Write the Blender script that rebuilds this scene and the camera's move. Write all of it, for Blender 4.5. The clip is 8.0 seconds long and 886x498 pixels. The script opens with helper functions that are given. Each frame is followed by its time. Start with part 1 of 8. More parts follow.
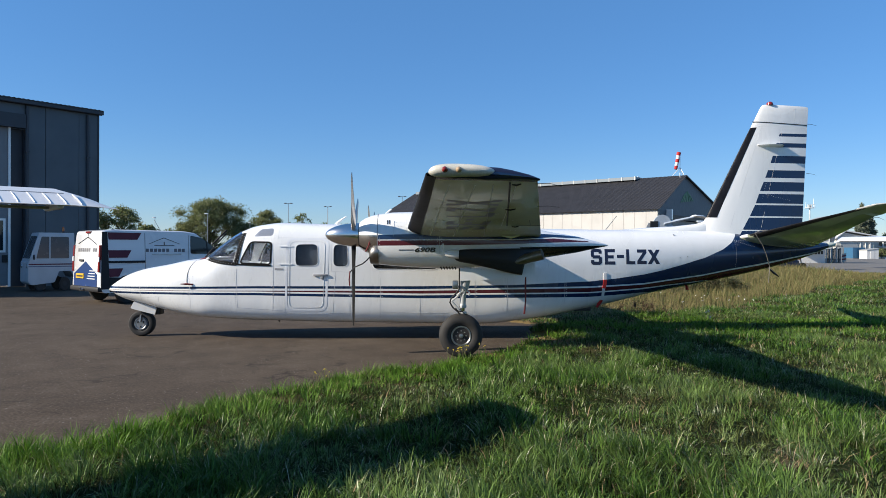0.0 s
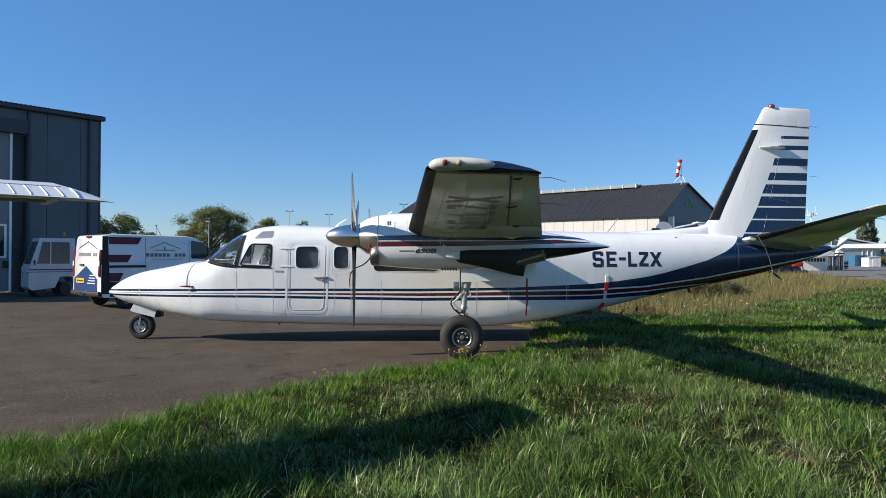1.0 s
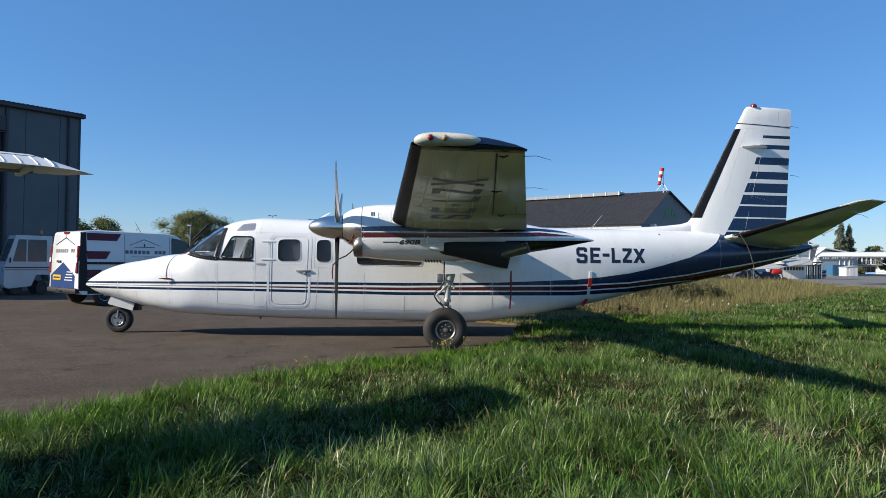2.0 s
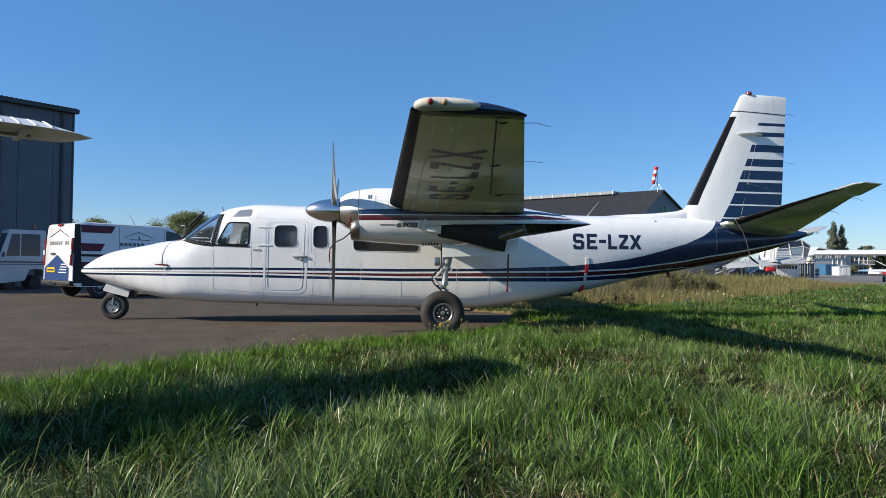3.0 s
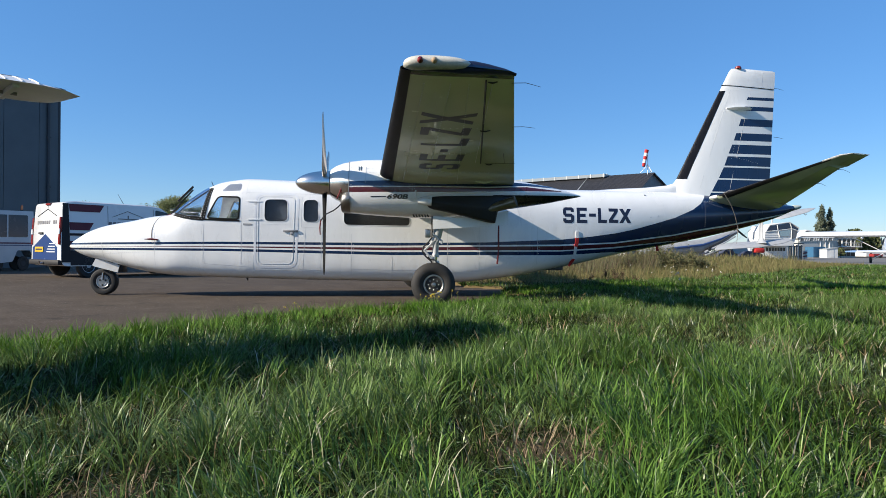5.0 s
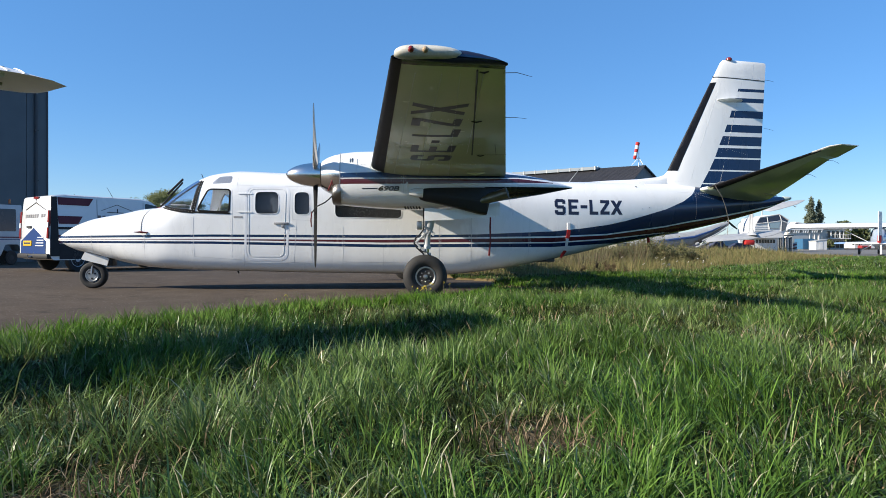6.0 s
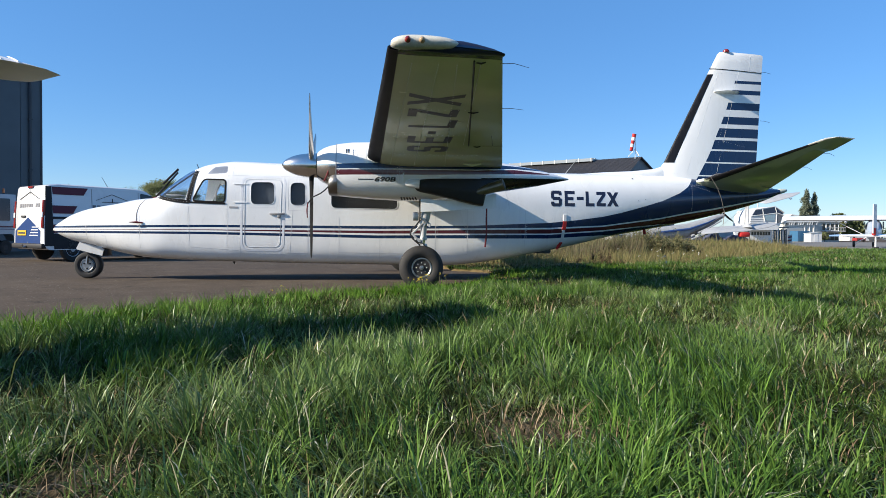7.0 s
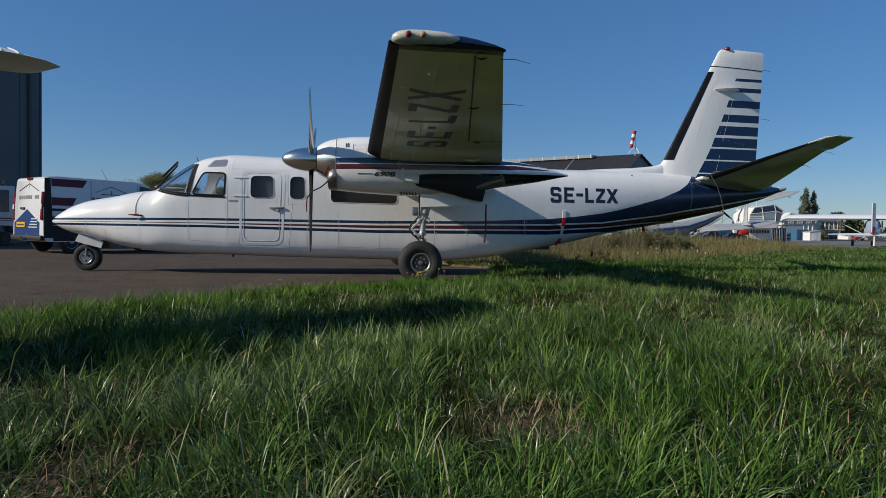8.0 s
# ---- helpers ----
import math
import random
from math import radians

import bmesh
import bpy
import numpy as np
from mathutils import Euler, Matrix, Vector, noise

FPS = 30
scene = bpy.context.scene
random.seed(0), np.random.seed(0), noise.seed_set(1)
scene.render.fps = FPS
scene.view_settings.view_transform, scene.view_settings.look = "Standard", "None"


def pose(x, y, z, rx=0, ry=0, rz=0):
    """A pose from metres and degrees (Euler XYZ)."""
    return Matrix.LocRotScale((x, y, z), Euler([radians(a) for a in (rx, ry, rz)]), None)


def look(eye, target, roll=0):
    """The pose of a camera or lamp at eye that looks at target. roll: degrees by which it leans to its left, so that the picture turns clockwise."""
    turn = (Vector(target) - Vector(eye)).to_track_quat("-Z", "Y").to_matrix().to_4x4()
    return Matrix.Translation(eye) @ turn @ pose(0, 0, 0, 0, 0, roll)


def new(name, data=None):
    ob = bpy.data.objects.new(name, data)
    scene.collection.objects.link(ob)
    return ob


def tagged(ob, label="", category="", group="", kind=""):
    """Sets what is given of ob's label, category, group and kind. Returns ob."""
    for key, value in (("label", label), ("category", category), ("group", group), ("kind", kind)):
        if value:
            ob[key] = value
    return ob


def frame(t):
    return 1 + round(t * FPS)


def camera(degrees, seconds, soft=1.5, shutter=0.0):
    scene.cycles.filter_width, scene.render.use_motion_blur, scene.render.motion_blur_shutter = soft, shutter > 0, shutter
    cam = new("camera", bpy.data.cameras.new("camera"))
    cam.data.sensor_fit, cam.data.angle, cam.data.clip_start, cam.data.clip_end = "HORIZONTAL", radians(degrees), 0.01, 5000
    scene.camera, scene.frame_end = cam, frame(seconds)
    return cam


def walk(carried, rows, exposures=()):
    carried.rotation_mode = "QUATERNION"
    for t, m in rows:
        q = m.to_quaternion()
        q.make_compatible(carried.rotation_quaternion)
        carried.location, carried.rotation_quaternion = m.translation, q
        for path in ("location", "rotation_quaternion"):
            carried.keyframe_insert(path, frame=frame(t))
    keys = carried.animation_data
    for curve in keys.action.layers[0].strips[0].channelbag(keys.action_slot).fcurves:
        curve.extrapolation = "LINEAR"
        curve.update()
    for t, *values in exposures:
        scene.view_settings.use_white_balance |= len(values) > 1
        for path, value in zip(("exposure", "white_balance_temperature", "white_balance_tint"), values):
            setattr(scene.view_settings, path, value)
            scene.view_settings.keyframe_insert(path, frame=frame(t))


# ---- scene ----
cam = camera(67.5, 8.0, soft=0.55)
PATH = [
    (0, (5.259, -11.87, 1.562), (5.356, -9.872, 1.558), 0.2),
    (0.5, (5.256, -11.846, 1.535), (5.335, -9.848, 1.546), 0.4),
    (1, (5.268, -11.822, 1.46), (5.361, -9.824, 1.481), 0.2),
    (1.5, (5.273, -11.783, 1.347), (5.371, -9.785, 1.369), 0.4),
    (1.7, (5.272, -11.764, 1.311), (5.395, -9.768, 1.356), 0.6),
    (2.8, (5.236, -11.751, 1.015), (5.392, -9.757, 1.055), 0.7),
    (3, (5.231, -11.745, 0.978), (5.39, -9.752, 1.027), 0.6),
    (3.5, (5.232, -11.74, 0.896), (5.399, -9.747, 0.953), 0.4),
    (4, (5.226, -11.75, 0.847), (5.401, -9.758, 0.904), 1.0),
    (4.5, (5.225, -11.767, 0.818), (5.402, -9.776, 0.874), 0.7),
    (4.7, (5.229, -11.766, 0.805), (5.408, -9.775, 0.831), 0.6),
    (5.8, (5.243, -11.755, 0.773), (5.447, -9.765, 0.761), -0.1),
    (6, (5.239, -11.751, 0.771), (5.45, -9.763, 0.755), 0.2),
    (6.5, (5.234, -11.756, 0.77), (5.452, -9.768, 0.744), 0.5),
    (7, (5.238, -11.749, 0.773), (5.461, -9.762, 0.73), 0.4),
    (7.5, (5.237, -11.752, 0.772), (5.463, -9.765, 0.723), 0.7),
    (8, (5.236, -11.758, 0.772), (5.462, -9.772, 0.715), 0.9),
]
EXPOSURES = [(0, 0.65), (1.0, 0.60), (1.5, 0.60), (3, 0.64), (4.5, 0.69), (6, 0.84), (7.0, 0.87), (7.5, 0.69), (7.75, 0.40), (8, -0.08)]
walk(cam, [(t, look(eye, target, roll)) for t, eye, target, roll in PATH], EXPOSURES)

# ---- world, sun ----
SUN = Vector((-1.88, -0.44, 1.0)).normalized()
ELEV = math.asin(SUN.z)
world = bpy.data.worlds.new("sky")
scene.world = world
world.use_nodes = True
wn = world.node_tree.nodes
sky = wn.new("ShaderNodeTexSky")
sky.sky_type = "NISHITA"
sky.sun_disc = False
sky.sun_elevation = ELEV
sky.sun_rotation = math.atan2(SUN.x, SUN.y)
sky.altitude = 0.0
sky.air_density = 1.0
sky.dust_density = 0.0
sky.ozone_density = 3.0
wn["Background"].inputs["Strength"].default_value = 0.084
deeper = wn.new("ShaderNodeHueSaturation")
deeper.inputs["Saturation"].default_value = 1.26
tint = wn.new("ShaderNodeMix")
tint.data_type, tint.blend_type = "RGBA", "MULTIPLY"
tint.inputs[0].default_value = 1.0
tint.inputs[7].default_value = (0.885, 0.968, 1.16, 1)
world.node_tree.links.new(sky.outputs[0], deeper.inputs["Color"])
world.node_tree.links.new(deeper.outputs[0], tint.inputs[6])
clear = wn.new("ShaderNodeMix")
clear.data_type = "RGBA"
clear.inputs[0].default_value = 0.42
clear.inputs[7].default_value = (1.12, 2.70, 5.3, 1)
world.node_tree.links.new(tint.outputs[2], clear.inputs[6])
world.node_tree.links.new(clear.outputs[2], wn["Background"].inputs["Color"])
sun_data = bpy.data.lights.new("sun", "SUN")
sun_data.energy = 5.0
sun_data.angle = radians(0.55)
sun_data.color = (1.0, 0.91, 0.78)
sun = new("sun", sun_data)
sun.matrix_world = look(SUN * 100, (0, 0, 0))


# ---- node helpers and materials ----
class Ex:
    """A value socket with arithmetic."""

    def __init__(self, nt, s):
        self.nt, self.s = nt, s

    def op(self, kind, *others):
        n = self.nt.nodes.new("ShaderNodeMath")
        n.operation = kind
        self.nt.links.new(self.s, n.inputs[0])
        for i, o in enumerate(others):
            if isinstance(o, Ex):
                self.nt.links.new(o.s, n.inputs[i + 1])
            else:
                n.inputs[i + 1].default_value = o
        return Ex(self.nt, n.outputs[0])

    def __add__(self, o):
        return self.op("ADD", o)

    def __sub__(self, o):
        return self.op("SUBTRACT", o)

    def __mul__(self, o):
        return self.op("MULTIPLY", o)

    def gt(self, o):
        return self.op("GREATER_THAN", o)

    def lt(self, o):
        return self.op("LESS_THAN", o)

    def either(self, o):
        return self.op("MAXIMUM", o)

    def curve(self, pts):
        """Piecewise linear function of this value through pts."""
        out = None
        for (x0, z0), (x1, z1) in zip(pts, pts[1:]):
            n = self.nt.nodes.new("ShaderNodeMapRange")
            n.clamp = True
            self.nt.links.new(self.s, n.inputs[0])
            base = z0 if out is None else 0.0
            for k, v in zip((1, 2, 3, 4), (x0, x1, base, base + z1 - z0)):
                n.inputs[k].default_value = v
            e = Ex(self.nt, n.outputs[0])
            out = e if out is None else out + e
        return out


class Mat:
    def __init__(self, name, rough=0.5, metal=0.0, coat=0.0, color=(0.5, 0.5, 0.5)):
        self.m = bpy.data.materials.new(name)
        self.m.use_nodes = True
        self.nt = self.m.node_tree
        self.b = self.nt.nodes["Principled BSDF"]
        self.b.inputs["Roughness"].default_value = rough
        self.b.inputs["Metallic"].default_value = metal
        self.b.inputs["Coat Weight"].default_value = coat
        self.b.inputs["Coat Roughness"].default_value = 0.04
        self.b.inputs["Base Color"].default_value = (*color, 1)

    def dull(self, level):
        self.b.inputs["Specular IOR Level"].default_value = level
        return self

    def coords(self, which="Object"):
        n = self.nt.nodes.new("ShaderNodeTexCoord")
        return n.outputs[which]

    def xyz(self):
        n = self.nt.nodes.new("ShaderNodeSeparateXYZ")
        self.nt.links.new(self.coords(), n.inputs[0])
        return [Ex(self.nt, n.outputs[i]) for i in range(3)]

    def noise(self, scale, detail=4.0, rough=0.55, stretch=None, which="Object"):
        n = self.nt.nodes.new("ShaderNodeTexNoise")
        n.inputs["Scale"].default_value = scale
        n.inputs["Detail"].default_value = detail
        n.inputs["Roughness"].default_value = rough
        v = self.coords(which)
        if stretch:
            mp = self.nt.nodes.new("ShaderNodeMapping")
            mp.inputs["Scale"].default_value = stretch
            self.nt.links.new(v, mp.inputs[0])
            v = mp.outputs[0]
        self.nt.links.new(v, n.inputs["Vector"])
        return Ex(self.nt, n.outputs[0])

    def rgb(self, c):
        n = self.nt.nodes.new("ShaderNodeRGB")
        n.outputs[0].default_value = (*c, 1)
        return n.outputs[0]

    def mix(self, fac, a, b, mode="MIX"):
        """Colour a to b by fac; a, b are sockets or tuples."""
        n = self.nt.nodes.new("ShaderNodeMix")
        n.data_type, n.blend_type = "RGBA", mode
        if isinstance(fac, Ex):
            self.nt.links.new(fac.s, n.inputs[0])
        else:
            n.inputs[0].default_value = fac
        for k, v in ((6, a), (7, b)):
            if isinstance(v, tuple):
                n.inputs[k].default_value = (*v, 1)
            else:
                self.nt.links.new(v, n.inputs[k])
        return n.outputs[2]

    def ramp(self, fac, lo, hi):
        n = self.nt.nodes.new("ShaderNodeMapRange")
        n.clamp = True
        self.nt.links.new(fac.s, n.inputs[0])
        n.inputs[1].default_value, n.inputs[2].default_value = lo, hi
        return Ex(self.nt, n.outputs[0])

    def base(self, c):
        self.nt.links.new(c, self.b.inputs["Base Color"])
        return self

    def rough(self, e):
        self.nt.links.new(e.s, self.b.inputs["Roughness"])
        return self

    def bump(self, e, strength=0.3, distance=0.01):
        n = self.nt.nodes.new("ShaderNodeBump")
        n.inputs["Strength"].default_value = strength
        n.inputs["Distance"].default_value = distance
        self.nt.links.new(e.s, n.inputs["Height"])
        self.nt.links.new(n.outputs[0], self.b.inputs["Normal"])
        return self

    def island(self):
        n = self.nt.nodes.new("ShaderNodeNewGeometry")
        return Ex(self.nt, n.outputs["Random Per Island"])

    def each(self):
        n = self.nt.nodes.new("ShaderNodeObjectInfo")
        return Ex(self.nt, n.outputs["Random"])


def worn(name, color, rough=0.5, metal=0.0, coat=0.0, dirt=0.25, scale=3.0, grain=60.0, bump=0.06, dark=0.55):
    """A surface of one paint or stuff with blotches, grain and a little relief."""
    k = Mat(name, rough, metal, coat)
    n1, n2 = k.noise(scale, 5), k.noise(grain, 3)
    c = k.mix(k.ramp(n1, 0.4, 0.75) * dirt, color, tuple(x * dark for x in color))
    c = k.mix(k.ramp(n2, 0.45, 0.7) * (dirt * 0.5), c, tuple(min(1, x * 1.25) for x in color))
    k.base(c)
    k.rough(n1 * 0.18 + (rough - 0.09))
    if bump:
        k.bump(n2, bump, 0.004)
    return k.m


WHITE = (0.82, 0.82, 0.80)
NAVY = (0.003, 0.019, 0.068)
MAROON = (0.085, 0.012, 0.018)


def paint(name, kind):
    k = Mat(name, 0.24, 0.0, {"fin": 0.15, "wing": 0.30}.get(kind, 0.5))
    x, y, z = k.xyz()
    streak = k.noise(2.2, 5, 0.6, (1.0, 1.0, 0.25))
    fine = k.noise(35, 3)
    white = k.mix(k.ramp(streak, 0.42, 0.75) * 0.32, WHITE, (0.62, 0.61, 0.57))
    white = k.mix(k.ramp(k.noise(9, 5, 0.7, (1.0, 1.0, 0.4)), 0.60, 0.72) * 0.22, white, (0.52, 0.50, 0.46))
    navy = k.mix(k.ramp(streak, 0.4, 0.8) * 0.3, NAVY, (0.012, 0.03, 0.07))
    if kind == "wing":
        # white paint tinted olive: green light bounced from the grass, put into the colour
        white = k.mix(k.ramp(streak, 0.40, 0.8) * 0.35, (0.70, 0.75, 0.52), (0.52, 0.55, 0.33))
    c = white
    if kind == "fuselage":
        a = x.curve([(0.0, 0.875), (2.65, 0.908), (5.4, 0.91), (7.0, 0.93), (8.33, 0.99), (8.82, 1.04), (9.33, 1.11), (9.66, 1.18), (10.0, 1.27),
                     (10.45, 1.40), (10.8, 1.55), (10.98, 1.67), (11.16, 1.86), (11.4, 2.3)])
        b = x.curve([(0.0, 0.842), (2.65, 0.87), (5.4, 0.862), (8.33, 0.905), (9.33, 0.955), (10.44, 1.10), (10.96, 1.20), (11.49, 1.285), (13.0, 1.57)])
        m1 = x.curve([(0.0, 0.822), (2.65, 0.833), (5.4, 0.832), (8.33, 0.878), (9.33, 0.93), (10.44, 1.075), (10.96, 1.175), (11.49, 1.255), (13.0, 1.55)])
        m0 = x.curve([(0.0, 0.818), (2.65, 0.820), (5.4, 0.785), (8.33, 0.805), (9.33, 0.87), (10.44, 0.985), (10.96, 1.0), (13.0, 1.3)])
        e = x.curve([(0.0, 0.795), (2.65, 0.795), (5.4, 0.755), (8.33, 0.785), (9.33, 0.845), (10.44, 0.97), (13.0, 1.2)])
        f = x.curve([(0.0, 0.762), (2.65, 0.755), (5.4, 0.705), (8.33, 0.72), (9.33, 0.78), (10.44, 0.80), (13.0, 0.8)])
        mask = (z.lt(a) * z.gt(b)).either(z.lt(e) * z.gt(f))
        c = k.mix(mask, c, navy)
        c = k.mix(z.lt(m1) * z.gt(m0), c, MAROON)
    if kind == "fin":
        edge = z.curve([(1.8, 11.22), (2.15, 11.42), (2.37, 11.53), (2.64, 11.63), (2.85, 11.72), (3.15, 11.83), (3.5, 11.94), (3.67, 12.0)])
        mask = None
        for z0, z1 in ((1.0, 1.885), (1.905, 2.13), (2.155, 2.36), (2.39, 2.565), (2.615, 2.785), (2.86, 3.00), (3.13, 3.265), (3.42, 3.50), (3.62, 3.675)):
            q = z.gt(z0) * z.lt(z1)
            mask = q if mask is None else mask.either(q)
        c = k.mix(mask * x.gt(edge), c, navy)
    if kind == "nacelle":
        low = x.gt(6.80) * z.lt(x.curve([(5.9, 1.55), (7.0, 1.575), (8.1, 1.60)]))
        c = k.mix(z.gt(x.curve([(4.7, 1.672), (6.7, 1.684), (7.3, 1.715), (8.1, 1.69)])) * z.lt(x.curve([(4.7, 1.735), (5.6, 1.76), (6.7, 1.78), (7.4, 1.755), (8.1, 1.70)])), c, navy)
        c = k.mix(z.gt(x.curve([(4.7, 1.585), (6.1, 1.602), (6.8, 1.620), (7.3, 1.640), (7.8, 1.652)])) * z.lt(x.curve([(4.7, 1.66), (6.7, 1.672), (7.3, 1.70), (7.8, 1.665)])) * x.lt(7.85), c, MAROON)
        c = k.mix(low, c, (0.012, 0.011, 0.011))
    if kind == "wing":
        c = k.mix(y.op("ABSOLUTE").gt(6.93), c, navy)
    k.base(c)
    k.rough(k.ramp(streak, 0.3, 0.8) * 0.14 + (0.17 if kind == "wing" else 0.2))
    dent = k.noise(2.6, 2, 0.4, (1.0, 1.0, 1.0) if kind == "wing" else (1.9, 1.0, 0.7))
    k.bump(dent * 0.9 + fine * 0.06, 0.12 if kind == "wing" else 0.30, 0.012)
    return k.m


M_FUS, M_FIN, M_NAC, M_WING = paint("fuselage_paint", "fuselage"), paint("fin_paint", "fin"), paint("nacelle_paint", "nacelle"), paint("wing_paint_grass_tint", "wing")
M_WHITE = paint("white_airframe_paint", "plain")
# tailplane white, with the grass's green bounce light mixed into the base colour
M_STAB = worn("tailplane_paint_grass_tint", (0.50, 0.54, 0.37), 0.2, 0.0, 1.0, dirt=0.35, scale=2.0, bump=0.02)
M_BOOT = worn("black_deicing_rubber", (0.016, 0.015, 0.017), 0.42, dirt=0.6, dark=2.2)
M_FRAME = Mat("flat_black_frame_paint", 0.75, color=(0.006, 0.006, 0.006)).dull(0.15).m
M_BLACK = worn("black_paint", (0.010, 0.010, 0.010), 0.55)
M_TYRE = worn("tyre_rubber", (0.018, 0.017, 0.016), 0.75, dirt=0.6, dark=2.4, scale=6)
M_CHROME = worn("polished_metal", (0.62, 0.61, 0.60), 0.12, 1.0, dirt=0.35, bump=0.02)
M_STEEL = worn("dull_metal", (0.42, 0.42, 0.41), 0.38, 1.0, dirt=0.4)
M_BLADE = worn("bare_propeller_metal", (0.36, 0.345, 0.33), 0.30, 0.9, dirt=0.45, scale=5.0)
M_SOOT = worn("sooty_metal", (0.09, 0.085, 0.08), 0.5, 0.8, dirt=0.5)
M_PIPE = worn("heat_stained_metal", (0.25, 0.235, 0.205), 0.36, 0.9, dirt=0.6, scale=12.0)
M_HUB = worn("grey_wheel_disc", (0.46, 0.47, 0.48), 0.5, 0.1, dirt=0.5, scale=9.0)
M_GEAR = worn("pale_grey_gear_paint", (0.52, 0.53, 0.52), 0.4, 0.2, dirt=0.5, scale=8)
M_LINE = worn("panel_joint", (0.30, 0.30, 0.30), 0.6)
M_SEAM = worn("pale_panel_seam", (0.62, 0.62, 0.61), 0.5)
M_SPIN = worn("brushed_spinner_metal", (0.74, 0.71, 0.67), 0.22, 1.0, dirt=0.25, bump=0.03)
M_LIP = worn("brushed_intake_metal", (0.27, 0.26, 0.24), 0.40, 1.0, dirt=0.4)
M_BLIND = worn("grey_window_blind", (0.060, 0.075, 0.100), 0.8)
M_SHADE = worn("silvery_sunshade", (0.34, 0.36, 0.40), 0.45, 0.3, bump=0.0)
M_RIVET = worn("rivet_metal", (0.74, 0.74, 0.73), 0.4, 0.3)
M_TRIM = worn("door_edge_grey", (0.74, 0.75, 0.76), 0.35)
M_RED = worn("red_fabric", (0.45, 0.018, 0.015), 0.75)
M_DARKRED = worn("faded_dark_red_fabric", (0.16, 0.016, 0.018), 0.8)
M_WFAB = worn("white_fabric", (0.75, 0.74, 0.72), 0.8)
M_ROPE = worn("grey_rope", (0.22, 0.20, 0.18), 0.9)
M_LETTER = worn("navy_lettering", (0.014, 0.018, 0.045), 0.3)
M_INSIDE = worn("cabin_lining", (0.17, 0.165, 0.16), 0.8)
M_SEAT = worn("cream_seat_leather", (0.30, 0.29, 0.27), 0.6)


def glass(name, tint=(0.97, 0.98, 0.98), rough=0.0, clear=1.0):
    k = Mat(name, rough)
    k.b.inputs["Base Color"].default_value = (*tint, 1)
    k.b.inputs["Transmission Weight"].default_value = clear
    k.b.inputs["IOR"].default_value = 1.2
    return k.m


M_GLASS = glass("clear_acrylic", (0.80, 0.86, 0.95), clear=0.992)
M_DARKGLASS = glass("tinted_acrylic", (0.74, 0.77, 0.80))
M_REDLENS = worn("red_lens", (0.20, 0.018, 0.015), 0.18)
M_AMBER = worn("amber_lens", (0.40, 0.28, 0.17), 0.2)


def asphalt_material():
    k = Mat("asphalt", 0.9)
    big, mid, stone, grit, chip = k.noise(0.35, 5, 0.6), k.noise(1.7, 7, 0.7), k.noise(38, 3, 0.7), k.noise(130, 2, 0.6), k.noise(52, 1, 0.3)
    seam = k.noise(0.55, 3, 0.5)
    c = k.mix(k.ramp(big, 0.3, 0.7), (0.062, 0.046, 0.033), (0.098, 0.076, 0.056))
    c = k.mix(k.ramp(mid, 0.46, 0.66) * 0.6, c, (0.042, 0.033, 0.026))
    c = k.mix(k.ramp(mid, 0.44, 0.34) * 0.45, c, (0.115, 0.094, 0.074))
    c = k.mix(k.ramp(stone, 0.52, 0.63) * 0.5, c, (0.142, 0.115, 0.089))
    c = k.mix(k.ramp(stone, 0.48, 0.39) * 0.5, c, (0.026, 0.020, 0.015))
    # worn cracks along the contours of a slow noise
    c = k.mix(k.ramp((seam - 0.5).op("ABSOLUTE"), 0.006, 0.001) * k.ramp(mid, 0.42, 0.55) * 0.6, c, (0.020, 0.016, 0.013))
    c = k.mix(k.ramp(grit, 0.64, 0.74) * 0.7, c, (0.34, 0.30, 0.26))
    c = k.mix(k.ramp(chip, 0.745, 0.775), c, (0.50, 0.47, 0.42))
    k.base(c)
    k.bump(stone + grit, 0.32, 0.006)
    return k.dull(0.14).m


# thin, straw-covered spots of the lawn: x, y, radius
BARE = ((5.84, -9.47, 0.23), (4.43, -9.84, 0.18), (6.41, -7.05, 0.12), (7.78, -7.6, 0.13), (8.4, -6.9, 0.10))


def soil_material():
    k = Mat("lawn_soil", 0.95)
    x, y, z = k.xyz()
    n, m = k.noise(1.2, 5), k.noise(60, 3, 0.6, (1.0, 0.35, 1.0))
    # very dark base, with the shade of gaps between blades put into the colour
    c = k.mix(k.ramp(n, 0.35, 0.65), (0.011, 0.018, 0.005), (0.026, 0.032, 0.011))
    c = k.mix(k.ramp(m, 0.55, 0.70) * 0.45, c, (0.16, 0.125, 0.070))
    for bx, by, r in BARE:
        d = (x - bx) * (x - bx) + (y - by) * (y - by) + n * (0.5 * r * r)
        c = k.mix(k.ramp(d, 1.5 * r * r, 0.5 * r * r) * 0.6, c, k.mix(k.ramp(m, 0.4, 0.65), (0.07, 0.048, 0.030), (0.20, 0.145, 0.09)))
    withered = k.ramp(y - x + n * 1.5, -9.6, -8.0)
    c = k.mix(withered, c, (0.17, 0.125, 0.06))
    k.base(c)
    k.bump(m, 0.8, 0.02)
    return k.dull(0.05).m


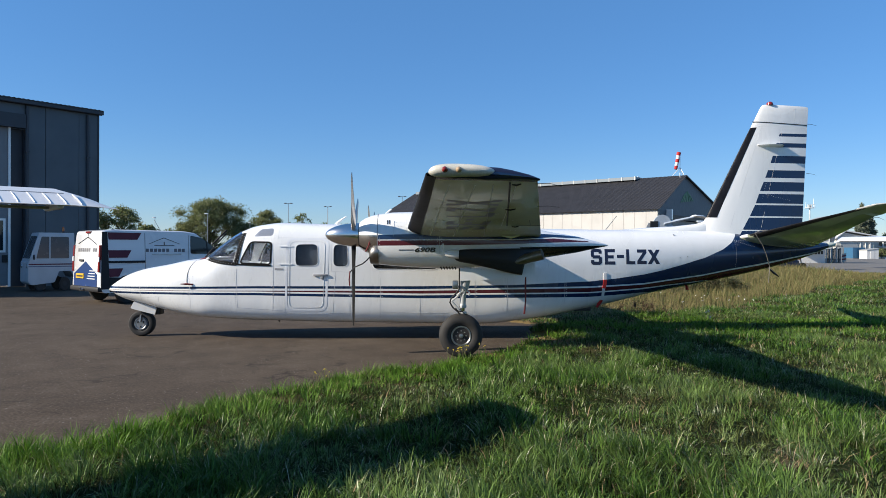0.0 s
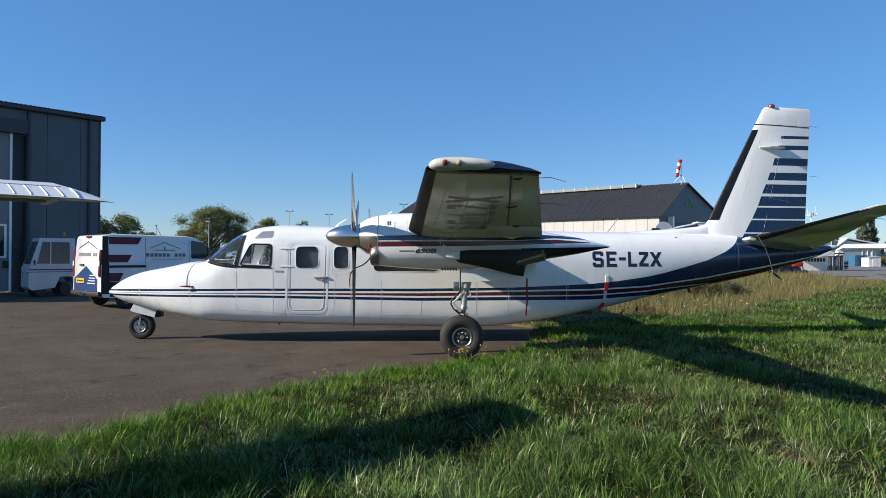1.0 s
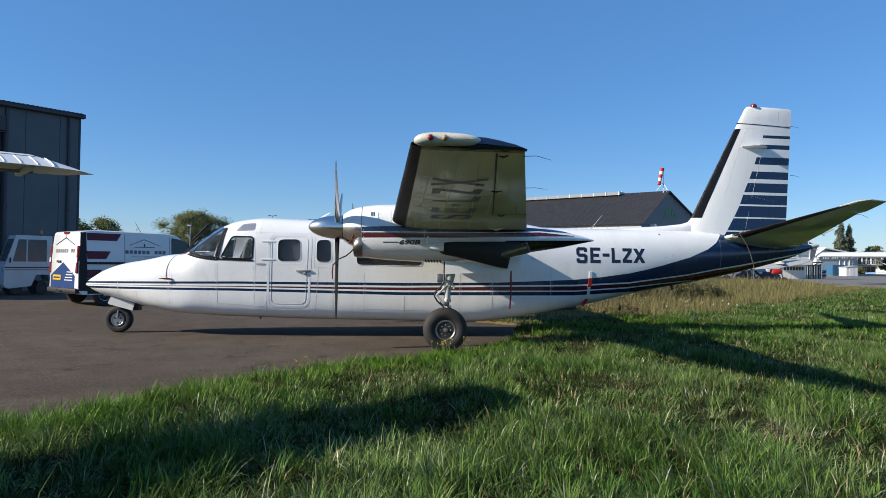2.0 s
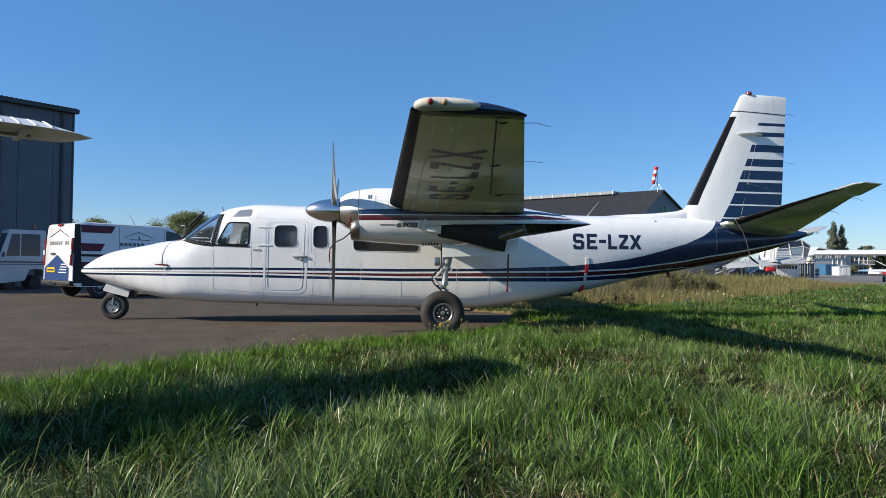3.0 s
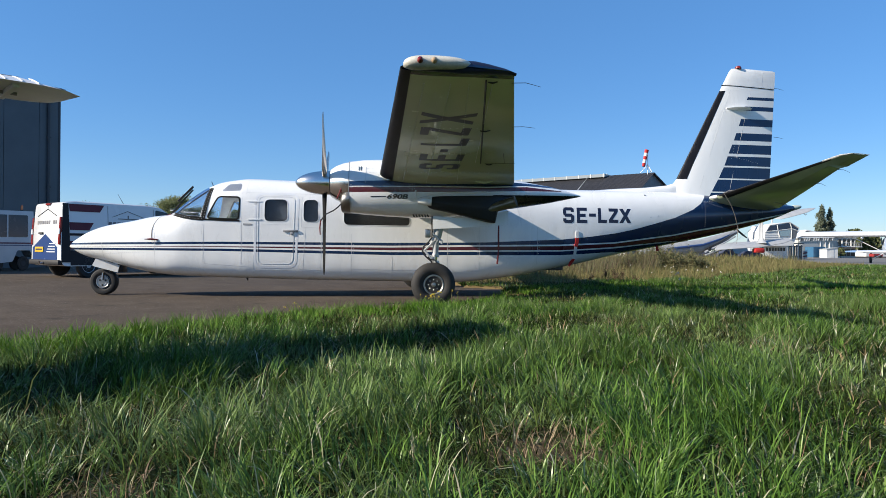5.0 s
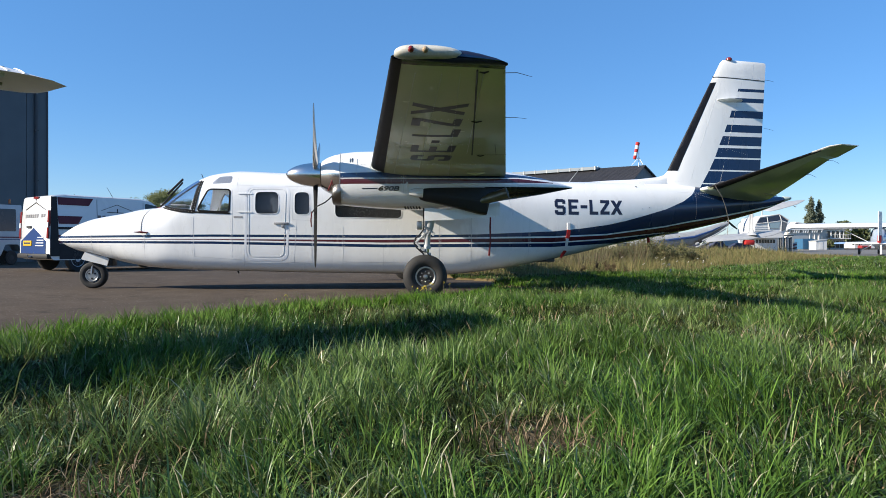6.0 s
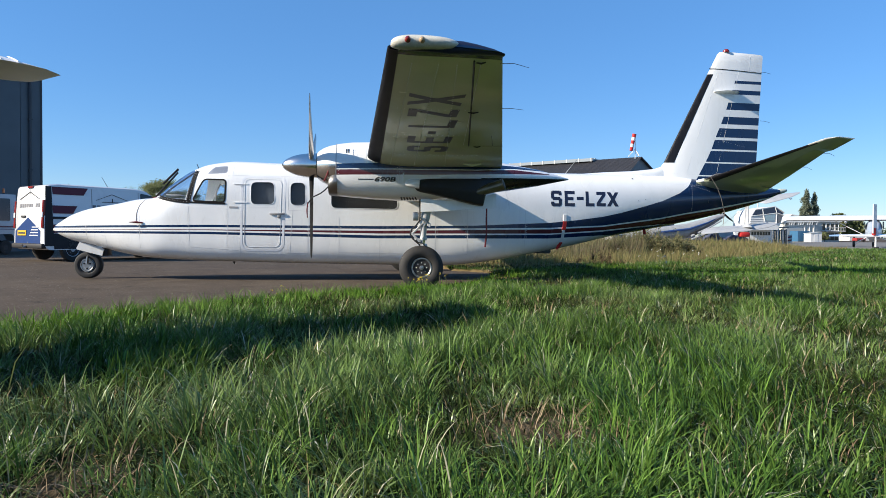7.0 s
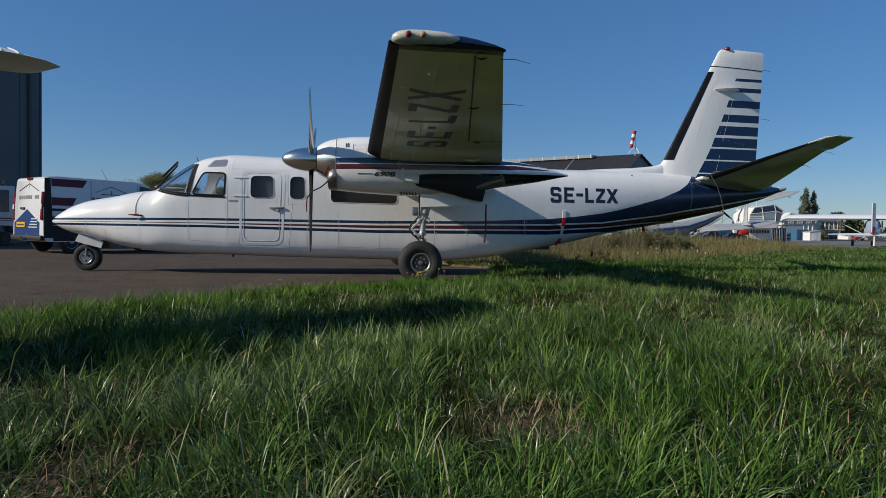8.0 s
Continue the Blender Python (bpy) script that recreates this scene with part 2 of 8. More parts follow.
def blade_material(name, a, b, dry, share, shine=0.4, thin=0.22, gloss=0.4):
    k = Mat(name, shine)
    r = k.island()
    c = k.mix(r, a, b)
    clump = k.noise(4.5, 2)
    c = k.mix(k.ramp(clump, 0.5, 0.62) * 0.6, c, tuple(0.7 * p for p in a))
    big = k.noise(0.7, 3)
    c = k.mix(k.ramp(big, 0.45, 0.68) * 0.4, c, tuple(0.65 * p + 0.35 * q for p, q in zip(b, dry)))
    c = k.mix((r * 17.31).op("FRACT").gt(1 - share), c, dry)
    k.base(c)
    k.dull(gloss)
    tr = k.nt.nodes.new("ShaderNodeBsdfTranslucent")
    k.nt.links.new(c, tr.inputs[0])
    mx = k.nt.nodes.new("ShaderNodeMixShader")
    mx.inputs[0].default_value = thin
    k.nt.links.new(k.b.outputs[0], mx.inputs[1])
    k.nt.links.new(tr.outputs[0], mx.inputs[2])
    k.nt.links.new(mx.outputs[0], k.nt.nodes["Material Output"].inputs[0])
    return k.m


M_ASPHALT, M_SOIL = asphalt_material(), soil_material()
M_GRASS = blade_material("grass_blades", (0.022, 0.062, 0.009), (0.146, 0.256, 0.044), (0.40, 0.38, 0.24), 0.03, 0.32, 0.18, 0.13)
M_EDGE = blade_material("short_edge_grass", (0.068, 0.158, 0.013), (0.160, 0.300, 0.034), (0.36, 0.34, 0.16), 0.02, 0.5, 0.22, 0.15)
M_THIN = blade_material("thin_grass_blades", (0.044, 0.088, 0.015), (0.184, 0.262, 0.060), (0.46, 0.44, 0.32), 0.06, 0.32, 0.14, 0.30)
# darker than the tufts: shade low in the grass is part of this colour
M_MAT = blade_material("shade_dark_undergrowth", (0.010, 0.025, 0.004), (0.046, 0.070, 0.016), (0.24, 0.18, 0.10), 0.10, 0.8, 0.06, 0.05)
M_DRY = blade_material("dry_grass_blades", (0.185, 0.155, 0.065), (0.265, 0.222, 0.100), (0.13, 0.145, 0.050), 0.26, 0.8, 0.25, 0.1)
M_STRAW = blade_material("straw", (0.30, 0.21, 0.12), (0.44, 0.33, 0.20), (0.20, 0.12, 0.07), 0.3, 0.6)
M_WEED = blade_material("weed_stalks", (0.110, 0.110, 0.050), (0.180, 0.165, 0.080), (0.12, 0.08, 0.050), 0.25, 0.8)
M_FLOWER = worn("yellow_petals", (0.55, 0.42, 0.03), 0.7)
M_PALE = worn("white_petals", (0.7, 0.69, 0.62), 0.8)
M_LEAF = blade_material("tree_leaves", (0.130, 0.165, 0.060), (0.230, 0.258, 0.105), (0.30, 0.28, 0.15), 0.2, 0.8, 0.48)
M_POPLAR = blade_material("poplar_leaves", (0.022, 0.042, 0.012), (0.04, 0.07, 0.02), (0.06, 0.08, 0.03), 0.15, 0.5)
M_FARLEAF = blade_material("tall_poplar_leaves", (0.140, 0.172, 0.115), (0.195, 0.225, 0.150), (0.20, 0.22, 0.15), 0.3, 0.8, 0.4)
M_BARK = worn("bark", (0.09, 0.07, 0.05), 0.9, dirt=0.6, scale=8)


# ---- mesh helpers ----
def link(name, bm, mat, parent=None, label="", smooth=True):
    me = bpy.data.meshes.new(name)
    bmesh.ops.recalc_face_normals(bm, faces=bm.faces)
    bm.to_mesh(me)
    bm.free()
    for m in (mat if isinstance(mat, (list, tuple)) else [mat]):
        me.materials.append(m)
    if smooth:
        for p in me.polygons:
            p.use_smooth = True
        me.set_sharp_from_angle(angle=radians(35))
    ob = new(name, me)
    ob.parent = parent
    if label:
        ob["label"] = label
    return ob


def part(name, bm, material, parent, label="", smooth=True):
    return link(name, bm, material, parent, label, smooth)


def thing(name, label, category, group="", at=None):
    ob = new(name)
    ob.empty_display_size = 0.3
    if at is not None:
        ob.matrix_basis = at
    return tagged(ob, label, category, group)


def loft(rings, caps=True, closed=True):
    bm = bmesh.new()
    rows = [[bm.verts.new(p) for p in r] for r in rings]
    for a, b in zip(rows, rows[1:]):
        n = len(a)
        for i in range(n if closed else n - 1):
            j = (i + 1) % n
            bm.faces.new((a[i], a[j], b[j], b[i]))
    if caps and closed:
        bm.faces.new(rows[0])
        bm.faces.new(list(reversed(rows[-1])))
    return bm


def add_box(bm, lo, hi, m=None, bevel=0.0):
    r = bmesh.ops.create_cube(bm, size=1.0)
    lo, hi = Vector(lo), Vector(hi)
    s, c = hi - lo, (hi + lo) / 2
    for v in r["verts"]:
        v.co = Vector((v.co.x * s.x, v.co.y * s.y, v.co.z * s.z)) + c
        if m is not None:
            v.co = m @ v.co
    if bevel:
        edges = list({e for v in r["verts"] for e in v.link_edges})
        bmesh.ops.bevel(bm, geom=edges, offset=bevel, segments=2, affect="EDGES", profile=0.5)
    return bm


def box(lo, hi, m=None, bevel=0.0):
    return add_box(bmesh.new(), lo, hi, m, bevel)


def add_tube(bm, pts, radii, n=8, flat=1.0):
    """A round bar along pts; flat squeezes it along its second axis."""
    pts = [Vector(p) for p in pts]
    if not isinstance(radii, (list, tuple)):
        radii = [radii] * len(pts)
    rows = []
    for i, p in enumerate(pts):
        d = (pts[min(i + 1, len(pts) - 1)] - pts[max(i - 1, 0)]).normalized()
        up = Vector((0, 1, 0)) if abs(d.y) < 0.9 else Vector((0, 0, 1))
        u = d.cross(up).normalized()
        v = d.cross(u).normalized()
        rows.append([bm.verts.new(p + radii[i] * (math.cos(2 * math.pi * k / n) * u + flat * math.sin(2 * math.pi * k / n) * v)) for k in range(n)])
    for a, b in zip(rows, rows[1:]):
        for k in range(n):
            bm.faces.new((a[k], a[(k + 1) % n], b[(k + 1) % n], b[k]))
    bm.faces.new(rows[0])
    bm.faces.new(list(reversed(rows[-1])))
    return bm


def tube(pts, radii, n=8, flat=1.0):
    return add_tube(bmesh.new(), pts, radii, n, flat)


def lathe(profile, centre, axis="y", n=32):
    """A turned body: profile is (along, radius) pairs round the axis."""
    rings = []
    for a, r in profile:
        ring = []
        for k in range(n):
            c, s = r * math.cos(2 * math.pi * k / n), r * math.sin(2 * math.pi * k / n)
            o = {"y": (c, a, s), "x": (a, c, s), "z": (c, s, a)}[axis]
            ring.append(Vector(centre) + Vector(o))
        rings.append(ring)
    return loft(rings)


def hermite(xs, ys, q):
    """Smooth curve through points, with no overshoot to speak of."""
    xs, ys, q = np.array(xs, float), np.array(ys, float), np.array(q, float)
    d = np.diff(ys) / np.diff(xs)
    t = np.zeros_like(ys)
    t[1:-1] = np.where(d[:-1] * d[1:] > 0, 2 * d[:-1] * d[1:] / (d[:-1] + d[1:] + 1e-12), 0)
    t[0], t[-1] = d[0], d[-1]
    i = np.clip(np.searchsorted(xs, q) - 1, 0, len(xs) - 2)
    h = xs[i + 1] - xs[i]
    s = np.clip((q - xs[i]) / h, 0, 1)
    return (2 * s**3 - 3 * s**2 + 1) * ys[i] + (s**3 - 2 * s**2 + s) * h * t[i] + (-2 * s**3 + 3 * s**2) * ys[i + 1] + (s**3 - s**2) * h * t[i + 1]


def poly_prism(points, lo, hi, axis="y"):
    """A polygon given in the two other axes, pushed out along axis."""
    put = {"y": lambda a, b, c: (a, c, b), "x": lambda a, b, c: (c, a, b), "z": lambda a, b, c: (a, b, c)}[axis]
    return loft([[Vector(put(a, b, c)) for a, b in points] for c in (lo, hi)])


def rounded(points, r, n=5):
    """Rounds the corners of a polygon of (a, b) pairs."""
    out, m = [], len(points)
    for i in range(m):
        p, a, b = (Vector(points[j % m]) for j in (i, i - 1, i + 1))
        u, v = (a - p), (b - p)
        k = min(r, u.length * 0.45, v.length * 0.45)
        s, e = p + u.normalized() * k, p + v.normalized() * k
        for j in range(n + 1):
            t = j / n
            out.append(tuple((1 - t) ** 2 * s + 2 * t * (1 - t) * p + t * t * e))
    return out


def text_mesh(words, size, bold=0.0, depth=0.002, shear=0.0, spacing=1.0):
    """Letters as a mesh in the xy plane, their left foot at the origin."""
    cu = bpy.data.curves.new("letters", "FONT")
    cu.body, cu.size, cu.offset, cu.extrude, cu.shear, cu.space_character = words, size, bold, depth, shear, spacing
    cu.resolution_u = 3
    ob = bpy.data.objects.new("letters", cu)
    scene.collection.objects.link(ob)
    dg = bpy.context.evaluated_depsgraph_get()
    me = bpy.data.meshes.new_from_object(ob.evaluated_get(dg))
    bm = bmesh.new()
    bm.from_mesh(me)
    bpy.data.objects.remove(ob)
    bpy.data.meshes.remove(me)
    return bm


def solid_of(mesh_a, cutter, operation):
    """The boolean of two meshes as a new mesh."""
    a, c = bpy.data.objects.new("a", mesh_a), bpy.data.objects.new("c", cutter)
    scene.collection.objects.link(a)
    scene.collection.objects.link(c)
    mod = a.modifiers.new("cut", "BOOLEAN")
    mod.object, mod.operation, mod.solver = c, operation, "EXACT"
    me = bpy.data.meshes.new_from_object(a.evaluated_get(bpy.context.evaluated_depsgraph_get()))
    bpy.data.objects.remove(a)
    bpy.data.objects.remove(c)
    return me


def mesh_of(bm, name="cutter"):
    me = bpy.data.meshes.new(name)
    bmesh.ops.recalc_face_normals(bm, faces=bm.faces)
    bm.to_mesh(me)
    bm.free()
    return me

# ---- ground ----
M_BARKY = worn("faded_flower_heads", (0.16, 0.10, 0.07), 0.9)


def lawn_mask(x, y):
    """True where the lawn lies: below its ragged edge on the near side, and right of its edge beyond the airplane."""
    wob = 0.10 * np.sin(3.1 * x + 1.7 * y) + 0.07 * np.sin(7.3 * x - 4.1 * y + 1.0)
    near = np.interp(x + 0.0 * y, [-40, 0.8, 1.5, 2.31, 2.88, 3.19, 3.51, 4.22, 5.07, 5.81, 6.6, 7.46, 8.2],
                     [-60, -12, -8.9, -7.12, -6.52, -6.05, -5.42, -4.75, -3.70, -3.15, -2.1, -0.92, 0.6]) + wob > y
    right = np.interp(y, [0.0, 1.6, 2.3, 4, 8, 20, 34], [7.6, 7.7, 7.0, 6.6, 6.0, 8.0, 12.0]) + wob < x
    taxi = x + y < 61.6 + wob
    return (near | (right & (y > 0.0)) | ((x >= 8.2) & (y <= 0.6))) & taxi


def rise(x, y):
    """Height of the lawn's soil over the asphalt."""
    swell = 0.09 * np.exp(-(((x - 9.6) / 2.2) ** 2) - ((y + 6.6) / 2.6) ** 2) + 0.03 * np.exp(-(((x - 6.0) / 2.0) ** 2) - ((y + 9.0) / 1.5) ** 2)
    return 0.07 + swell + 0.025 * np.sin(0.9 * x + 0.3 * y) * np.sin(0.7 * y - 0.4 * x) + 0.015 * np.sin(2.3 * x + 1.0) * np.sin(2.9 * y)


ground_bm = bmesh.new()
gx = [-2500, -300, -60, -20, 0, 20, 60, 300, 2500]
gv = [[ground_bm.verts.new((x, y, 0)) for x in gx] for y in gx]
for j in range(len(gx) - 1):
    for i in range(len(gx) - 1):
        ground_bm.faces.new((gv[j][i], gv[j][i + 1], gv[j + 1][i + 1], gv[j + 1][i]))
tagged(link("ground", ground_bm, M_ASPHALT, smooth=False), "worn grey-brown asphalt apron and taxiway", "asphalt", kind="structure")


# far asphalt as a paler sheet; its grazing sheen is put into the colour
taxi_bm = bmesh.new()
taxi_bm.faces.new([taxi_bm.verts.new((x, y, 0.004)) for x, y in ((24.0, 37.4), (61.0, 0.4), (100.0, -30.0), (140.0, 60.0), (60.0, 110.0), (24.0, 62.0))])
tagged(link("taxiway", taxi_bm, worn("grazing_pale_asphalt", (0.155, 0.145, 0.130), 0.9, dirt=0.5, scale=0.4, grain=25.0), smooth=False), "taxiway beyond the lawn, paled for its sheen at a grazing view", "taxiway", kind="structure")


def lawn_sheet():
    step = 0.12
    xs = np.concatenate([np.arange(-6, 16, step), np.arange(16, 36, 0.5), np.arange(36, 61, 2.5)])
    ys = np.concatenate([np.arange(-16, 6, step), np.arange(6, 36, 0.5)])
    X, Y = np.meshgrid(xs, ys)
    inside = lawn_mask(X, Y)
    Z = np.where(inside, rise(X, Y), -0.03)
    nx, ny = len(xs), len(ys)
    verts = np.stack([X, Y, Z], -1).reshape(-1, 3)
    idx = np.arange(nx * ny).reshape(ny, nx)
    quad = np.stack([idx[:-1, :-1], idx[:-1, 1:], idx[1:, 1:], idx[1:, :-1]], -1).reshape(-1, 4)
    keep = inside.reshape(-1)[quad].any(1)
    me = bpy.data.meshes.new("lawn")
    me.from_pydata(verts.tolist(), [], quad[keep].tolist())
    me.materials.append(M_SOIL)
    for p in me.polygons:
        p.use_smooth = True
    return tagged(new("lawn", me), "uneven green lawn beside the asphalt apron", "lawn", kind="structure")


lawn_sheet()


def blades(name, x, y, z, length, width, lean, curl, material, label, category, segs=2, az=None):
    """Many grass blades in one mesh: each a tapering leaf that leans from its foot and curls over towards its tip."""
    n = len(x)
    rng = np.random.default_rng(len(name) + n)
    az = rng.uniform(0, 2 * math.pi, n) if az is None else az
    tilt = lean * np.abs(rng.normal(0.0, 1.0, n)) + 0.04
    curl = curl * rng.lognormal(-0.15, 0.55, n)
    face = az + math.pi / 2 + rng.normal(0, 0.45, n)
    out = np.stack([np.cos(az), np.sin(az), np.zeros(n)], -1)
    side = np.stack([np.cos(face), np.sin(face), rng.normal(0, 0.12, n)], -1)
    c = np.stack([x, y, z - 0.015], -1)
    rows = []
    for k in range(segs + 1):
        t = k / segs
        if k:
            a = np.minimum(tilt + curl * ((k - 0.5) / segs) ** 1.4, 2.3)
            c = c + (length / segs)[:, None] * (out * np.sin(a)[:, None] + np.array([0, 0, 1.0]) * np.cos(a)[:, None])
            c[:, 2] = np.maximum(c[:, 2], z + 0.004)
        w = width * (1 - t) ** 0.55 * (0.62 + 0.75 * t)
        if k < segs:
            rows += [c - side * w[:, None] / 2, c + side * w[:, None] / 2]
        else:
            rows.append(c)
    per = 2 * segs + 1
    verts = np.stack(rows, 1).reshape(-1, 3)
    tri = []
    for k in range(segs - 1):
        a = 2 * k
        tri += [(a, a + 1, a + 3), (a, a + 3, a + 2)]
    a = 2 * (segs - 1)
    tri.append((a, a + 1, a + 2))
    tri = np.array(tri)
    faces = (np.arange(n)[:, None, None] * per + tri[None]).reshape(-1, 3)
    me = bpy.data.meshes.new(name)
    me.vertices.add(len(verts))
    me.vertices.foreach_set("co", verts.astype(np.float32).ravel())
    me.loops.add(faces.size)
    me.loops.foreach_set("vertex_index", faces.astype(np.int32).ravel())
    me.polygons.add(len(faces))
    me.polygons.foreach_set("loop_start", np.arange(0, faces.size, 3, dtype=np.int32))
    me.update(calc_edges=True)
    me.polygons.foreach_set("use_smooth", np.ones(len(faces), bool))
    me.materials.append(material)
    return tagged(new(name, me), label, category, kind="stuff")


WAVES = np.random.default_rng(77).uniform(-1, 1, (9, 3))


def patchy(x, y, scale=1.0):
    """Uneven growth of the lawn, about 0 to 1, without a repeat."""
    v = 0.0
    for i, (a, b, p) in enumerate(WAVES):
        f = scale * (1.1 + 0.55 * i) / math.hypot(a, b)
        v = v + np.sin(f * (a * x + b * y) + 9.0 * p + 0.8 * np.sin(0.7 * f * (b * x - a * y)))
    return np.clip(0.5 + v / 7.5, 0, 1)


def edge_strip(x, y):
    """1 along the lawn's edge with the asphalt, where the grass is lush and even, fading over a metre and a half."""
    near = np.interp(x, [-40, 0.8, 1.5, 2.31, 2.88, 3.19, 3.51, 4.22, 5.07, 5.81, 6.6, 7.46, 8.2], [-60, -12, -8.9, -7.12, -6.52, -6.05, -5.42, -4.75, -3.70, -3.15, -2.1, -0.92, 0.6])
    return np.clip(1.0 - np.abs(near - y) * 0.62 / 1.35, 0, 1)


def scatter(rng, n, x0, x1, y0, y1):
    x, y = rng.uniform(x0, x1, n), rng.uniform(y0, y1, n)
    keep = lawn_mask(x, y)
    for bx, by, r in BARE:
        d = ((x - bx) ** 2 + (y - by) ** 2) / r**2
        keep &= (d > 1) | (rng.uniform(0, 1, n) < 0.26 + 0.5 * d)
    return x[keep], y[keep]


def wedge(x, y, lo, hi):
    """Within the fan of ground that lies ahead of the walk, between two distances."""
    d = y + 11.9
    return (d > lo) & (d < hi) & (x > 5.2 - 0.75 * np.abs(d) - 1.6) & (x < 5.2 + 0.95 * np.abs(d) + 1.6)


def dry_zone(x, y):
    return (y > x - 8.6 + 0.35 * np.sin(1.3 * x)) & (y > 2.9 + 0.3 * np.sin(2 * x))


def tufts(rng, lo, hi, per_area, count, spread, length, width, segs):
    """Tufts of grass over one stretch of the lawn: leaves that fan out from each tuft's foot; lush tufts stand, thin ones lie over."""
    x0, x1, y0, y1 = 5.2 - 0.75 * abs(hi) - 1.6, 5.2 + 0.95 * abs(hi) + 1.6, lo - 11.9, hi - 11.9
    x, y = scatter(rng, int(per_area * (x1 - x0) * (y1 - y0)), x0, x1, y0, y1)
    k = wedge(x, y, lo, hi) & ~(dry_zone(x, y) & (rng.uniform(0, 1, len(x)) < 0.8))
    x, y = x[k], y[k]
    edge = edge_strip(x, y)
    grow = np.maximum(patchy(x, y) - 0.22 * np.clip(x - 6.0, 0, 1) * (y < -5) + 0.32 * np.clip((5.0 - x) / 1.6, 0, 1), 0.75 * edge)
    k = rng.uniform(0, 1, len(x)) < 0.50 + 0.6 * grow
    x, y, grow, edge = x[k], y[k], grow[k], edge[k]
    tall = (0.45 + 0.95 * grow**1.3) * rng.lognormal(0, 0.30, len(x)) * (1 - 0.25 * edge)
    tall *= np.where(((x - 5.98) ** 2 + (y + 2.45) ** 2) < 0.2, 0.5, 1.0)
    for bx, by, r in BARE:
        tall *= np.where((x - bx) ** 2 + (y - by) ** 2 < r**2, 0.5, 1.0)
    sweep = 2 * math.pi * patchy(x + 40, y - 9, 0.6) + rng.normal(0, 0.9, len(x))
    lush = rng.uniform(0, 1, len(x)) < 0.12 + 1.10 * grow + 0.9 * edge
    for ok, lean, curl, mat, label in ((lush & (edge > 0.55), 0.38, 1.0, M_EDGE, "short bright green grass along the edge of the asphalt"), (lush & (edge <= 0.55), 0.38, 1.10, M_GRASS, "long upright green grass in dense tufts"), (~lush, 0.68, 1.25, M_THIN, "thin olive-green grass that lies over, with dry stalks")):
        num = np.maximum(2, (count * rng.lognormal(0, 0.3, len(x))).astype(int)) * ok
        i = np.repeat(np.arange(len(x)), num)
        m = len(i)
        q, r = rng.uniform(0, 2 * math.pi, m), spread * np.sqrt(rng.uniform(0, 1, m))
        bx, by = x[i] + r * np.cos(q), y[i] + r * np.sin(q)
        az = np.arctan2(np.sin(q) + 0.8 * np.sin(sweep[i]), np.cos(q) + 0.8 * np.cos(sweep[i])) + rng.normal(0, 0.5, m)
        h = np.minimum(length * tall[i] * rng.lognormal(-0.05, 0.28, m), 1.7 * length)
        keep = lawn_mask(bx, by)
        bx, by, az, h = bx[keep], by[keep], az[keep], h[keep]
        blades("grass", bx, by, rise(bx, by), h, width * rng.uniform(0.5, 1.3, len(bx)), lean, curl, mat, label, "grass", segs, az)


